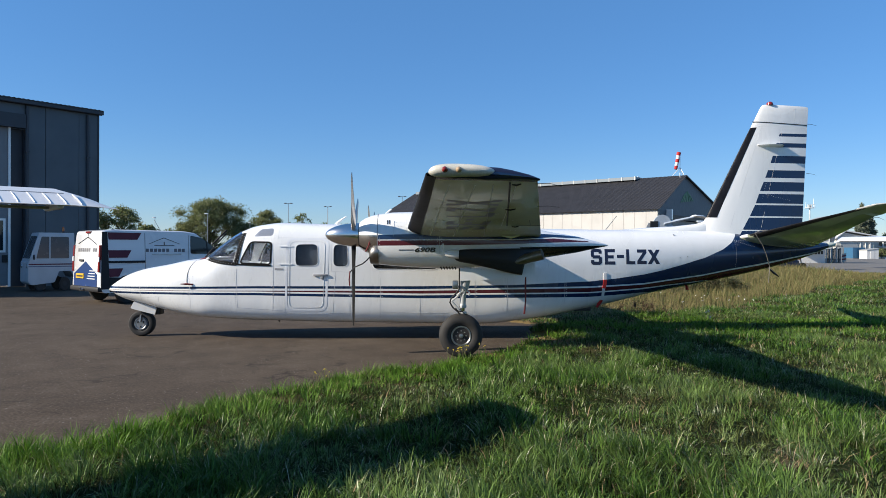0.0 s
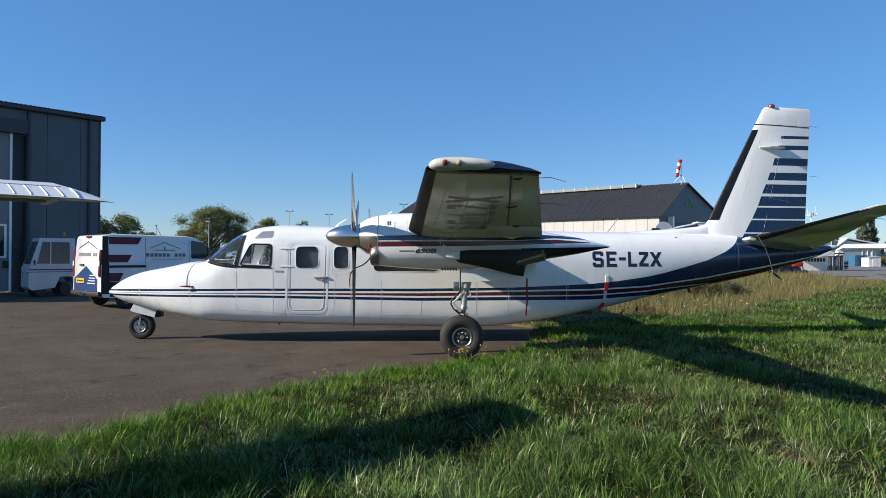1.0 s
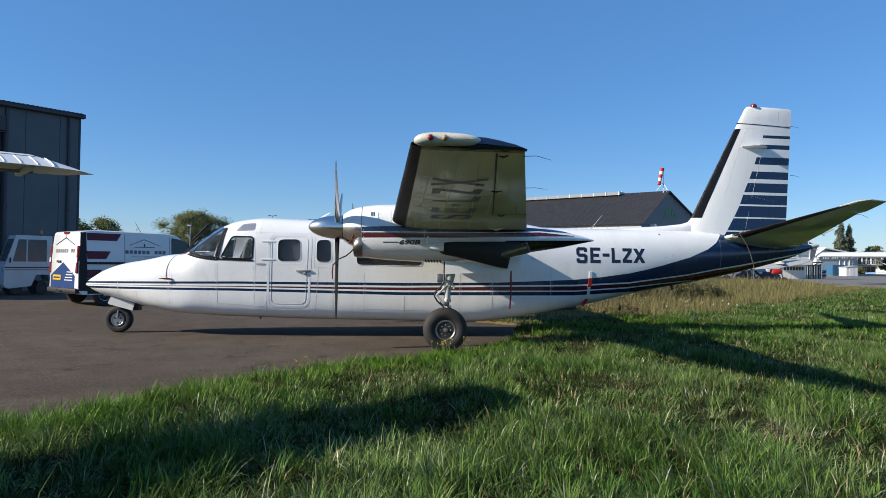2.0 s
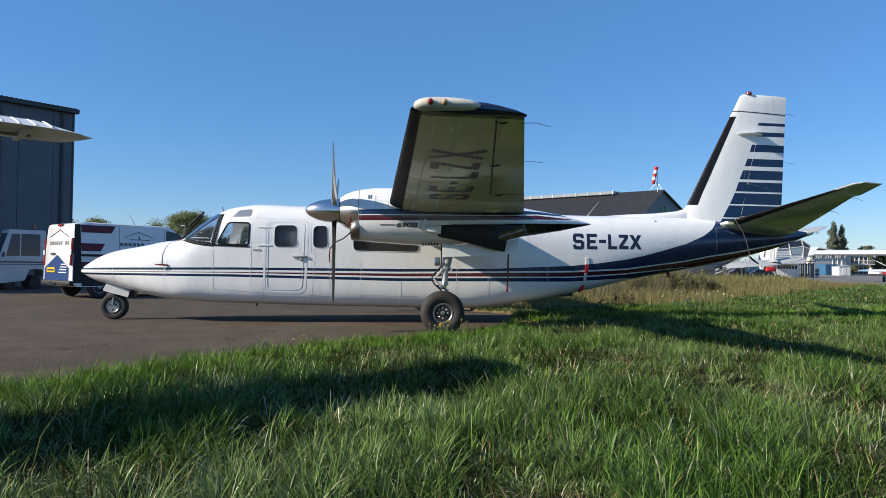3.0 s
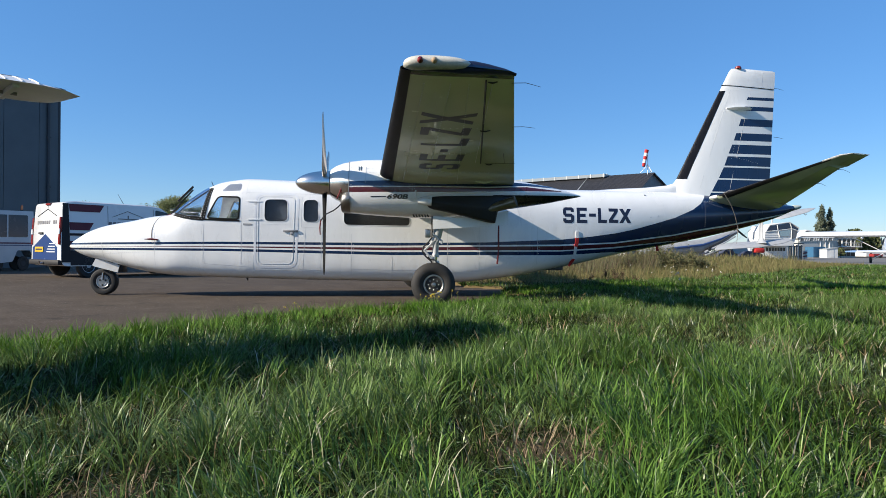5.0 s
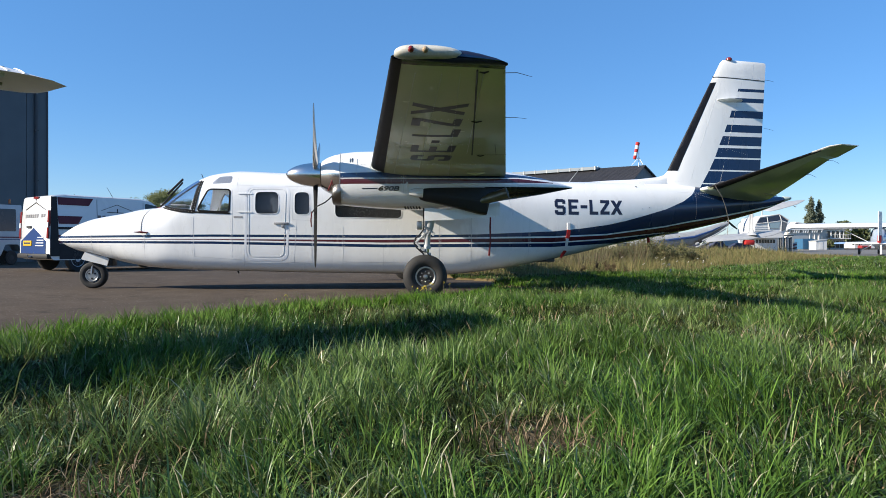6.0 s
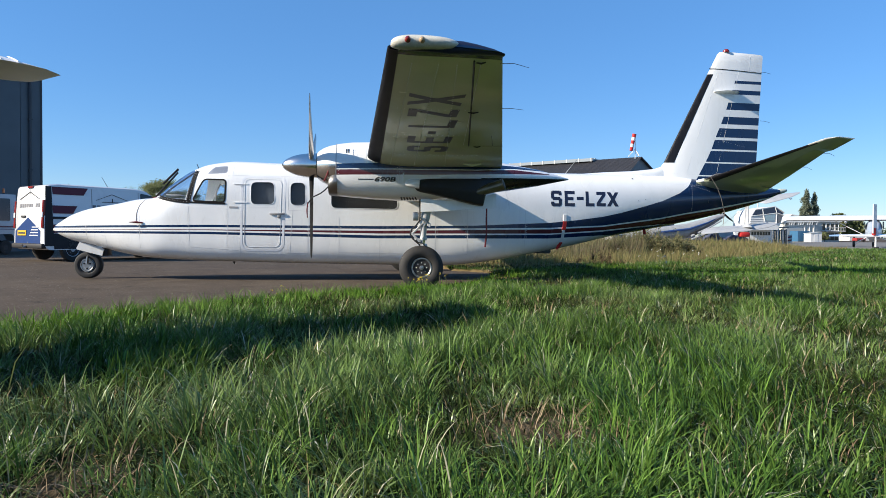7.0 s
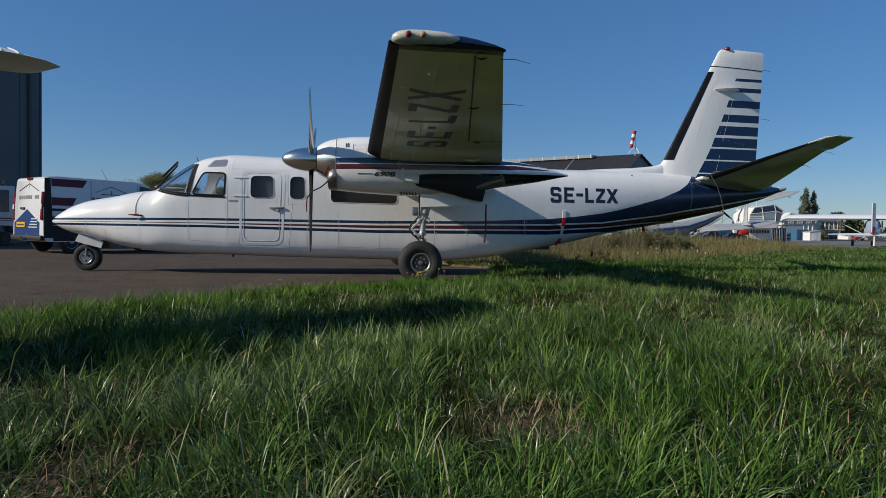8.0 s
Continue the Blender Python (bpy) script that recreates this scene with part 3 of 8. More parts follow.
def grass():
    rng = np.random.default_rng(5)
    for band in ((-2.5, 0.8, 95, 16, 0.07, 0.12, 0.013, 2), (0.8, 3.0, 150, 32, 0.055, 0.140, 0.0062, 4), (3.0, 5.4, 125, 32, 0.055, 0.130, 0.0072, 3), (5.4, 9.2, 100, 32, 0.07, 0.115, 0.0080, 2),
                 (9.2, 16.0, 42, 36, 0.13, 0.105, 0.0120, 2), (16.0, 30.0, 11, 36, 0.26, 0.11, 0.020, 2), (30.0, 42.0, 8, 28, 0.3, 0.11, 0.034, 2)):
        tufts(rng, *band)
    # a short, matted undergrowth between the tufts, coloured dark to stand for shade
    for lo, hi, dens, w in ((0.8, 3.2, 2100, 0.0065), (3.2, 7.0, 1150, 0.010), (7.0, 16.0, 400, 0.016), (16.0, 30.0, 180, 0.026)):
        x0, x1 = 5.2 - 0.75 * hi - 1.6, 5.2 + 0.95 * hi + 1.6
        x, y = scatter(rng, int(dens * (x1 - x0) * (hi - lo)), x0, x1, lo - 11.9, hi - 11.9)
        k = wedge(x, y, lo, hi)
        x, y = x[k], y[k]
        blades("grass", x, y, rise(x, y), np.where(dry_zone(x, y), 0.05, 0.085) * rng.lognormal(0, 0.3, len(x)), w * rng.uniform(0.5, 1.4, len(x)), 0.7, 0.9, M_MAT, "short matted undergrowth of the lawn, darkened for shade between tufts", "grass", 2)
    n = 60000
    x, y = rng.uniform(-4, 20, n), rng.uniform(-15.5, -4, n)
    k = lawn_mask(x, y) & ~wedge(x, y, -2.5, 60)
    x, y = x[k], y[k]
    blades("grass", x, y, rise(x, y), 0.15 * rng.lognormal(0, 0.3, len(x)), 0.03 * rng.uniform(0.5, 1.3, len(x)), 0.4, 0.9, M_GRASS, "long green grass beside the walked stretch", "grass", 2)
    n = 230000
    x, y = rng.uniform(6, 46, n), rng.uniform(1, 40, n)
    k = lawn_mask(x, y) & dry_zone(x, y) & wedge(x, y, 5, 60)
    x, y = x[k], y[k]
    blades("dry_grass", x, y, rise(x, y), (np.interp(x + y, [14, 30, 52, 62], [0.27, 0.27, 0.18, 0.08]) + np.interp((x - 5.2) / (y + 11.9), [0.62, 0.70], [1.0, 0.0]) * np.interp(x + y, [26, 40, 60, 62], [0.0, 0.20, 0.30, 0.22])) * rng.lognormal(0, 0.32, len(x)), np.interp(x + y, [14, 30, 60], [0.010, 0.016, 0.032]) * rng.uniform(0.5, 1.5, len(x)), 0.35, 0.8, M_DRY, "dry straw-coloured grass", "grass", 2)
    # coarse weeds standing in the dry grass
    n = 80000
    x, y = rng.uniform(9.5, 26, n), rng.uniform(4.5, 22, n)
    heap = np.sin(1.9 * x + 0.7) * np.sin(1.6 * y + 0.3 * x) + 0.6 * np.sin(4.1 * x - 2.0 * y)
    k = lawn_mask(x, y) & (y > x - 5.4) & (y < x + 1.5) & (heap > 0.25) & wedge(x, y, 5, 60)
    x, y = x[k], y[k]
    blades("weeds", x, y, rise(x, y), (0.36 + 0.16 * np.clip(heap[k], 0, 1) + 0.50 * np.exp(-((x - 15.3) / 2.8) ** 2 - ((y - 11.2) / 1.7) ** 2)) * rng.lognormal(0, 0.3, len(x)) * np.interp(x + y, [18, 26, 44], [1.0, 1.0, 0.5]), 0.012 * rng.uniform(0.5, 1.6, len(x)), 0.25, 0.5, M_WEED, "coarse reddish weeds among the dry grass", "weeds", 3)
    # straw lying on the bare patches and across the lawn
    n = 60000
    x, y = rng.uniform(1, 11, n), rng.uniform(-11.2, -3, n)
    near = np.zeros(n, bool)
    for bx, by, r in BARE:
        near |= ((x - bx) ** 2 + (y - by) ** 2) < (1.25 * r) ** 2
    k = lawn_mask(x, y) & wedge(x, y, 0.9, 9) & (near | (rng.uniform(0, 1, n) < 0.025))
    x, y = x[k], y[k]
    blades("straw", x, y, rise(x, y) + 0.02, 0.085 * rng.lognormal(0, 0.4, len(x)), 0.0042 * rng.uniform(0.6, 1.3, len(x)), 0.9, 0.9, M_STRAW, "loose dry straw on bare patches", "straw", 3)


grass()


def flowers(name, label, cx, cy, sx, sy, count, height, head, petal, seed):
    """A loose patch of thin stalks with small flower heads."""
    rng = np.random.default_rng(seed)
    t = thing(name, label, "weed")
    x, y = cx + rng.normal(0, sx, count), cy + rng.normal(0, sy, count)
    z = np.where(lawn_mask(x, y), rise(x, y), 0.0)
    stalks, heads = bmesh.new(), bmesh.new()
    for px, py, pz in zip(x, y, z):
        h, dx, dy = height * rng.uniform(0.6, 1.1), rng.normal(0, 0.04), rng.normal(0, 0.04)
        add_tube(stalks, [(px, py, pz - 0.02), (px + dx * 0.4, py + dy * 0.4, pz + h * 0.6), (px + dx, py + dy, pz + h)], [0.004, 0.003, 0.002], 4)
        for j in range(3):
            q, r = rng.uniform(0, 6.28), rng.uniform(0.1, 0.25) * height
            bmesh.ops.create_icosphere(heads, subdivisions=1, radius=head * rng.uniform(0.6, 1.2), matrix=Matrix.Translation((px + dx + 0.3 * r * math.cos(q), py + dy + 0.3 * r * math.sin(q), pz + h - 0.5 * r * j / 3)) @ Matrix.Diagonal((1, 1, 0.5, 1)))
    tagged(part("stalks", stalks, M_WEED, t), kind="stuff")
    tagged(part("flower_heads", heads, petal, t), kind="stuff")
    return t


flowers("ragwort", "small yellow-flowered weed beside the main wheel", 6.0, -2.85, 0.09, 0.05, 16, 0.20, 0.010, M_FLOWER, 3)
flowers("ragwort", "thin yellow-flowered weed on the asphalt edge", 4.25, -4.40, 0.06, 0.05, 7, 0.20, 0.006, M_FLOWER, 4)
flowers("yarrow", "white-flowered weeds in the dry grass", 12.6, 3.9, 0.7, 0.5, 12, 0.36, 0.012, M_PALE, 5)
flowers("yarrow", "tall white-flowered weed in the green grass", 10.82, 0.35, 0.08, 0.06, 3, 0.38, 0.018, M_PALE, 7)
flowers("faded_weed", "faded brown-headed weeds behind the tail", 10.6, 4.8, 0.8, 0.5, 30, 0.42, 0.013, M_BARKY, 6)

# ---- the parked twin-engined airplane ----
FX = [0.0, 0.03, 0.15, 0.33, 0.61, 1.07, 1.38, 1.70, 1.98, 2.28, 2.40, 2.54, 2.75, 3.04, 3.75, 5.0, 6.5, 7.2, 8.3, 8.8, 9.5, 10.5, 11.5, 12.5, 12.97]
FT = [0.83, 0.87, 0.96, 1.07, 1.17, 1.26, 1.33, 1.375, 1.60, 1.81, 1.865, 1.92, 1.96, 1.99, 1.97, 1.955, 1.93, 1.915, 1.90, 1.895, 1.90, 1.89, 1.82, 1.71, 1.665]
FB = [0.80, 0.785, 0.71, 0.635, 0.575, 0.455, 0.395, 0.355, 0.335, 0.32, 0.315, 0.31, 0.305, 0.30, 0.28, 0.26, 0.24, 0.30, 0.48, 0.58, 0.74, 0.93, 1.14, 1.41, 1.60]
FW = [0.02, 0.07, 0.16, 0.25, 0.36, 0.48, 0.55, 0.60, 0.63, 0.645, 0.65, 0.655, 0.66, 0.67, 0.67, 0.67, 0.665, 0.655, 0.60, 0.565, 0.50, 0.395, 0.285, 0.15, 0.05]
FN = [2.0, 2.0, 2.0, 2.1, 2.2, 2.35, 2.45, 2.55, 2.6, 2.8, 2.9, 3.0, 3.1, 3.2, 3.3, 3.3, 3.2, 3.0, 2.6, 2.5, 2.3, 2.1, 2.0, 2.0, 2.0]


def body_at(x):
    return [float(hermite(FX, a, [x])[0]) for a in (FT, FB, FW, FN)]


def full_low(x):
    """How much squarer the lower half of the body is than the upper half."""
    return float(np.interp(x, [0.4, 1.8, 6.5, 8.5, 10.0], [1.0, 1.75, 1.75, 1.3, 1.0]))


def ring_at(x, inset=0.0, n=112):
    t, b, w, e = body_at(x)
    zc, h, w = (t + b) / 2, (t - b) / 2 - inset, w - inset
    out = []
    for k in range(n):
        c, s = math.cos(2 * math.pi * k / n), math.sin(2 * math.pi * k / n)
        q = e if s >= 0 else e * full_low(x)
        out.append(Vector((x, w * math.copysign(abs(c) ** (2 / q), c), zc + h * math.copysign(abs(s) ** (2 / q), s))))
    return out


def skin(x, z, off=0.0):
    """The point of the near skin at x and height z, pushed out by off."""
    t, b, w, e = body_at(x)
    if z < (t + b) / 2:
        e *= full_low(x)
    q = min(0.999, abs(z - (t + b) / 2) / ((t - b) / 2))
    return Vector((x, -w * (1 - q**e) ** (1 / e) - off, z))


airplane = thing("turboprop_airplane", "white high-wing twin-engined airplane with navy and maroon stripes, parked", "airplane")


def strip(points, width, thick=0.004, n=1):
    """A flat band laid on the near skin along (x, z) points."""
    rings = []
    for i, (x, z) in enumerate(points):
        a, b = points[max(i - 1, 0)], points[min(i + 1, len(points) - 1)]
        d = Vector((b[0] - a[0], b[1] - a[1])).normalized()
        nx, nz = -d.y * width / 2, d.x * width / 2
        rings.append([skin(x + nx, z + nz, -0.002), skin(x + nx, z + nz, thick), skin(x - nx, z - nz, thick), skin(x - nx, z - nz, -0.002)])
    return loft(rings)


def dense(points, step=0.05):
    """The same outline with more points on its straight stretches."""
    out = []
    for a, b in zip(points, points[1:]):
        n = max(1, int(math.hypot(b[0] - a[0], b[1] - a[1]) / step))
        out += [(a[0] + (b[0] - a[0]) * k / n, a[1] + (b[1] - a[1]) * k / n) for k in range(n)]
    return out + [points[-1]]


def body():
    xs = sorted(set(list(np.linspace(0.0, 1.6, 36)) + list(np.linspace(1.65, 3.1, 44)) + list(np.linspace(3.2, 7.0, 44)) + list(np.linspace(7.1, 12.97, 56))))
    outer = mesh_of(loft([ring_at(x) for x in xs]), "outer")
    inside = [x for x in xs if 1.0 <= x <= 8.5]
    hollow = mesh_of(loft([ring_at(x, 0.014) for x in inside]), "hollow")
    shell = solid_of(outer, hollow, "DIFFERENCE")
    windshield = [(1.55, 1.50), (1.74, 1.40), (1.92, 1.36), (2.05, 1.33), (2.29, 1.305), (2.41, 1.775), (2.32, 1.845), (2.1, 1.9), (1.55, 1.9)]
    cockpit = rounded([(2.405, 1.292), (2.918, 1.272), (2.93, 1.642), (2.575, 1.648)], 0.06)
    brow = rounded([(2.61, 1.735), (2.945, 1.755), (2.945, 1.885), (2.72, 1.865)], 0.05)
    door_window = rounded([(3.33, 1.245), (3.71, 1.25), (3.70, 1.615), (3.33, 1.61)], 0.09)
    small_window = rounded([(3.96, 1.24), (4.21, 1.24), (4.20, 1.615), (3.96, 1.61)], 0.09)
    long_window = rounded([(4.62, 1.20), (5.72, 1.19), (5.71, 1.60), (4.62, 1.61)], 0.09)
    jobs = (("windshield", windshield, M_GLASS, "clear curved windshield"), ("cockpit_window", cockpit, M_GLASS, ""), ("roof_window", brow, M_SHADE, "roof window with a silvery sunshade behind it"),
            ("door_window", door_window, M_DARKGLASS, "dark tinted window"), ("cabin_window", small_window, M_DARKGLASS, "dark tinted window"), ("cabin_window", long_window, M_DARKGLASS, "long dark tinted window"))
    for name, outline, mat, label in jobs:
        sides = {"windshield": ((-0.9, 0.9),), "cockpit_window": ((-0.9, -0.02), (0.02, 0.9))}.get(name, ((-0.9, -0.02),))
        for lo, hi in sides:
            cutter = mesh_of(poly_prism(outline, lo, hi))
            pane = solid_of(shell, cutter, "INTERSECT")
            shell = solid_of(shell, cutter, "DIFFERENCE")
            bm = bmesh.new()
            bm.from_mesh(pane)
            ob = part(name, bm, mat, airplane, label)
            ob.data.materials.clear()
            ob.data.materials.append(mat)
            ob.visible_shadow = mat not in (M_GLASS, M_DARKGLASS)
        if name not in ("windshield", "roof_window"):
            ring = [skin(a, b, 0.002) for a, b in outline]
            if name == "cockpit_window":
                edge = dense(outline + outline[:1], 0.03)
                part("window_frame", strip(edge + edge[1:3], 0.026, 0.004), M_FRAME, airplane, "black riveted window frame")
            else:
                part("window_frame", tube(ring + ring[:1], 0.004, 6), M_TRIM, airplane)
    bm = bmesh.new()
    bm.from_mesh(shell)
    ob = part("fuselage", bm, M_FUS, airplane, "white fuselage with navy and maroon cheat lines")
    ob.data.materials.clear()
    ob.data.materials.append(M_FUS)


body()


def line_pts(a, b, n=10):
    return [(a[0] + (b[0] - a[0]) * i / n, a[1] + (b[1] - a[1]) * i / n) for i in range(n + 1)]


part("windshield_post", strip(line_pts((2.338, 1.285), (2.438, 1.80)), 0.072, 0.008), M_FRAME, airplane, "black riveted windshield post")
part("windshield_frame", strip(dense([(1.72, 1.385), (1.82, 1.365), (1.92, 1.335), (2.03, 1.312), (2.17, 1.290), (2.35, 1.275)], 0.03), 0.055, 0.007), M_FRAME, airplane)
for k in range(6):
    part("sunshade_fold", strip(line_pts((2.69 + 0.042 * k, 1.75), (2.735 + 0.038 * k, 1.865), 4), 0.010, 0.004), M_STEEL, airplane)
part("centre_post", tube([(1.68, 0, 1.37), (1.85, 0, 1.50), (1.98, 0, 1.605), (2.29, 0, 1.825)], 0.022, 6), M_BLACK, airplane)
part("cockpit_frame", strip(dense([(2.33, 1.272), (2.45, 1.268), (2.6, 1.262), (2.93, 1.252)]), 0.026, 0.007), M_FRAME, airplane)
door_ring = dense(rounded([(3.175, 0.50), (3.84, 0.50), (3.875, 1.70), (3.19, 1.70)], 0.13, 8))
door_ring = dense([door_ring[-1], door_ring[0]])[:-1] + door_ring
part("cabin_door_edge", strip(door_ring + door_ring[:2], 0.036, 0.0022), M_TRIM, airplane, "raised grey door surround")
inner_ring = dense(rounded([(3.225, 0.55), (3.79, 0.55), (3.825, 1.655), (3.235, 1.655)], 0.10, 8))
inner_ring = dense([inner_ring[-1], inner_ring[0]])[:-1] + inner_ring
part("door_joint", strip(inner_ring + inner_ring[:2], 0.005, 0.004), M_SEAM, airplane)
h0 = skin(3.78, 1.08)
part("door_handle", box((3.63, h0.y - 0.024, 1.078), (3.87, h0.y - 0.004, 1.112), bevel=0.008), M_LINE, airplane, "long metal door handle")
part("door_lock", box((3.75, h0.y - 0.02, 1.03), (3.80, h0.y + 0.01, 1.075), bevel=0.006), M_LINE, airplane)
for z in (1.575, 1.275):
    part("door_hinge", strip(line_pts((3.06, z), (3.28, z), 4), 0.014, 0.010), M_WHITE, airplane)
JOINTS = [((2.345, 1.2), (2.362, 0.55)), ((2.36, 0.55), (3.12, 0.50)), ((2.965, 1.72), (2.964, 0.44)), ((3.05, 1.95), (3.03, 1.70)), ((1.555, 1.136), (1.574, 0.48)), ((4.0, 1.15), (3.95, 0.42)), ((0.663, 0.90), (0.67, 0.62)),
          ((3.93, 1.66), (3.93, 1.16)), ((3.93, 1.16), (4.30, 1.14)), ((4.27, 1.1), (4.24, 0.42)), ((4.75, 1.05), (4.75, 0.38)), ((4.75, 0.47), (5.9, 0.45)), ((3.9, 0.46), (4.25, 0.45)), ((5.42, 0.70), (5.42, 0.4)),
          ((6.35, 1.15), (6.35, 0.40)), ((6.35, 0.42), (6.90, 0.44)), ((6.90, 1.2), (6.90, 0.45)), ((7.5, 1.75), (7.62, 1.22)), ((3.152, 0.70), (3.152, 0.40)), ((3.152, 0.45), (3.86, 0.44)), ((3.04, 1.72), (4.7, 1.70)), ((1.0, 0.72), (1.0, 0.5)), ((7.9, 1.2), (7.9, 0.55))]
for a, b in JOINTS:
    part("panel_joint", strip(line_pts(a, b, 12), 0.005, 0.0016), M_SEAM, airplane)


def rivets(rows, parent, mat=M_RIVET, step=0.035, place=skin):
    bm = bmesh.new()
    for a, b in rows:
        n = max(2, int(math.hypot(b[0] - a[0], b[1] - a[1]) / step))
        for x, z in line_pts(a, b, n):
            m = Matrix.Translation(place(x, z)) @ Matrix.Scale(0.5, 4, (0, 1, 0))
            bmesh.ops.create_icosphere(bm, subdivisions=1, radius=0.0055, matrix=m)
    return tagged(part("rivets", bm, mat, parent), kind="stuff")


rivets([((4.78, 0.95), (4.78, 0.45)), ((5.45, 0.68), (5.45, 0.42)), ((6.38, 1.12), (6.38, 0.45)), ((6.87, 1.18), (6.87, 0.47)), ((7.66, 1.2), (7.5, 1.72)), ((4.25, 1.05), (4.22, 0.5)), ((2.32, 1.18), (2.335, 0.58)), ((2.94, 1.16), (2.94, 0.5)),
        ((1.53, 1.1), (1.545, 0.5)), ((1.6, 1.1), (1.61, 0.5)), ((1.38, 0.72), (1.38, 0.55)), ((1.2, 0.72), (1.2, 0.55)), ((7.93, 1.18), (7.93, 0.6)), ((6.4, 0.45), (6.85, 0.47)),
        ((0.95, 0.72), (1.3, 0.72)), ((0.95, 0.72), (0.95, 0.52)), ((0.95, 0.52), (1.3, 0.50)), ((1.3, 0.72), (1.3, 0.5)), ((1.42, 0.47), (2.2, 0.43)), ((2.93, 0.48), (2.93, 0.38)), ((2.5, 0.47), (2.5, 0.37)),
        ((3.3, 1.66), (3.72, 1.665)), ((3.3, 1.2), (3.74, 1.2)), ((3.28, 1.6), (3.28, 1.25)), ((3.93, 1.2), (4.25, 1.2)), ((2.58, 1.70), (2.98, 1.715)), ((2.98, 1.72), (2.98, 1.9)), ((3.95, 0.47), (3.95, 0.36)), ((4.27, 0.47), (4.27, 0.36)),
        ((4.7, 0.47), (4.7, 0.36)), ((0.45, 0.71), (0.95, 0.70)), ((5.4, 0.5), (5.4, 0.4)), ((10.55, 1.72), (11.3, 1.70)), ((11.05, 1.75), (11.05, 1.25)), ((11.05, 1.70), (11.4, 1.60))], airplane)


rivets([((2.318, 1.31), (2.415, 1.79)), ((2.358, 1.31), (2.455, 1.78)), ((1.76, 1.372), (1.92, 1.335)), ((1.92, 1.335), (2.17, 1.290)), ((2.17, 1.290), (2.32, 1.278))], airplane, M_RIVET, 0.04, lambda x, z: skin(x, z, 0.008))


def stroke_letter(ch, x0, x1, z0, z1, w, mat, where, parent, name="letter", label=""):
    """A block letter from straight strokes of width w, laid on a surface by where(x, z, off)."""
    W, H = x1 - x0, z1 - z0
    h, k = w / 2, min(W, H) * 0.16
    strokes = {"S": [((W - h, H * 0.70), (W - h, H - k)), ((W - k, H - h), (k, H - h)), ((h, H - k), (h, H / 2 + k * 0.6)), ((k, H / 2), (W - k, H / 2)), ((W - h, H / 2 - k * 0.6), (W - h, k)), ((W - k, h), (k, h)), ((h, k), (h, H * 0.30)),
                     ((W - h * 0.9, H - k * 1.2), (W - k * 1.2, H - h * 0.9)), ((k * 1.2, H - h * 0.9), (h * 0.9, H - k * 1.2)), ((W - h * 0.9, k * 1.2), (W - k * 1.2, h * 0.9)), ((k * 1.2, h * 0.9), (h * 0.9, k * 1.2)), ((h, H / 2 + k), (k * 1.2, H / 2)), ((W - h, H / 2 - k), (W - k * 1.2, H / 2))],
               "E": [((h, 0), (h, H)), ((w, H - h), (W, H - h)), ((w, H / 2), (W * 0.85, H / 2)), ((w, h), (W, h))], "-": [((0, H / 2), (W, H / 2))],
               "L": [((h, 0), (h, H)), ((w, h), (W, h))], "Z": [((0, H - h), (W, H - h)), ((W - h * 1.2, H - w), (h * 1.2, w)), ((0, h), (W, h))], "X": [((h, 0), (W - h, H)), ((W - h, 0), (h, H))]}[ch]
    bm = bmesh.new()
    for i, (a, b) in enumerate(strokes):
        a, b = Vector(a), Vector(b)
        n = Vector((-(b - a).y, (b - a).x)).normalized() * h
        if ch in "ZX" and abs((b - a).y) > 0.1 * H and abs((b - a).x) > 0.1 * W:
            n = Vector((-w * 0.62, 0))
        m = 6
        for j in range(m):
            p, q = a.lerp(b, j / m), a.lerp(b, (j + 1) / m)
            bm.faces.new([bm.verts.new(where(x0 + c.x, z0 + c.y, 0.0012 + 0.0002 * i)) for c in (p - n, q - n, q + n, p + n)])
    return part(name, bm, mat, parent, label, smooth=False)


def skin_text(words, x0, x1, z0, z1, mat, shear=0.0, bold=0.0, where=skin, name="lettering", label=""):
    bm = text_mesh(words, 1.0, bold, 0.0, shear)
    lo = [min(v.co[i] for v in bm.verts) for i in (0, 1)]
    hi = [max(v.co[i] for v in bm.verts) for i in (0, 1)]
    for v in bm.verts:
        x = x0 + (v.co.x - lo[0]) / (hi[0] - lo[0]) * (x1 - x0)
        z = z0 + (v.co.y - lo[1]) / (hi[1] - lo[1]) * (z1 - z0)
        v.co = where(x, z, 0.005)
    return part(name, bm, mat, airplane, label, smooth=False)


for ch, x0, x1, z0, z1 in (("S", 8.358, 8.552, 1.275, 1.55), ("E", 8.605, 8.79, 1.28, 1.548), ("-", 8.825, 8.95, 1.395, 1.445), ("L", 8.99, 9.15, 1.285, 1.545), ("Z", 9.19, 9.36, 1.29, 1.543), ("X", 9.39, 9.60, 1.29, 1.54)):
    stroke_letter(ch, x0, x1, z0, z1, 0.055, M_LETTER, skin, airplane, label="navy block letter")
part("data_plate", strip(line_pts((2.99, 1.195), (3.13, 1.192), 2), 0.03, 0.003), M_LINE, airplane)


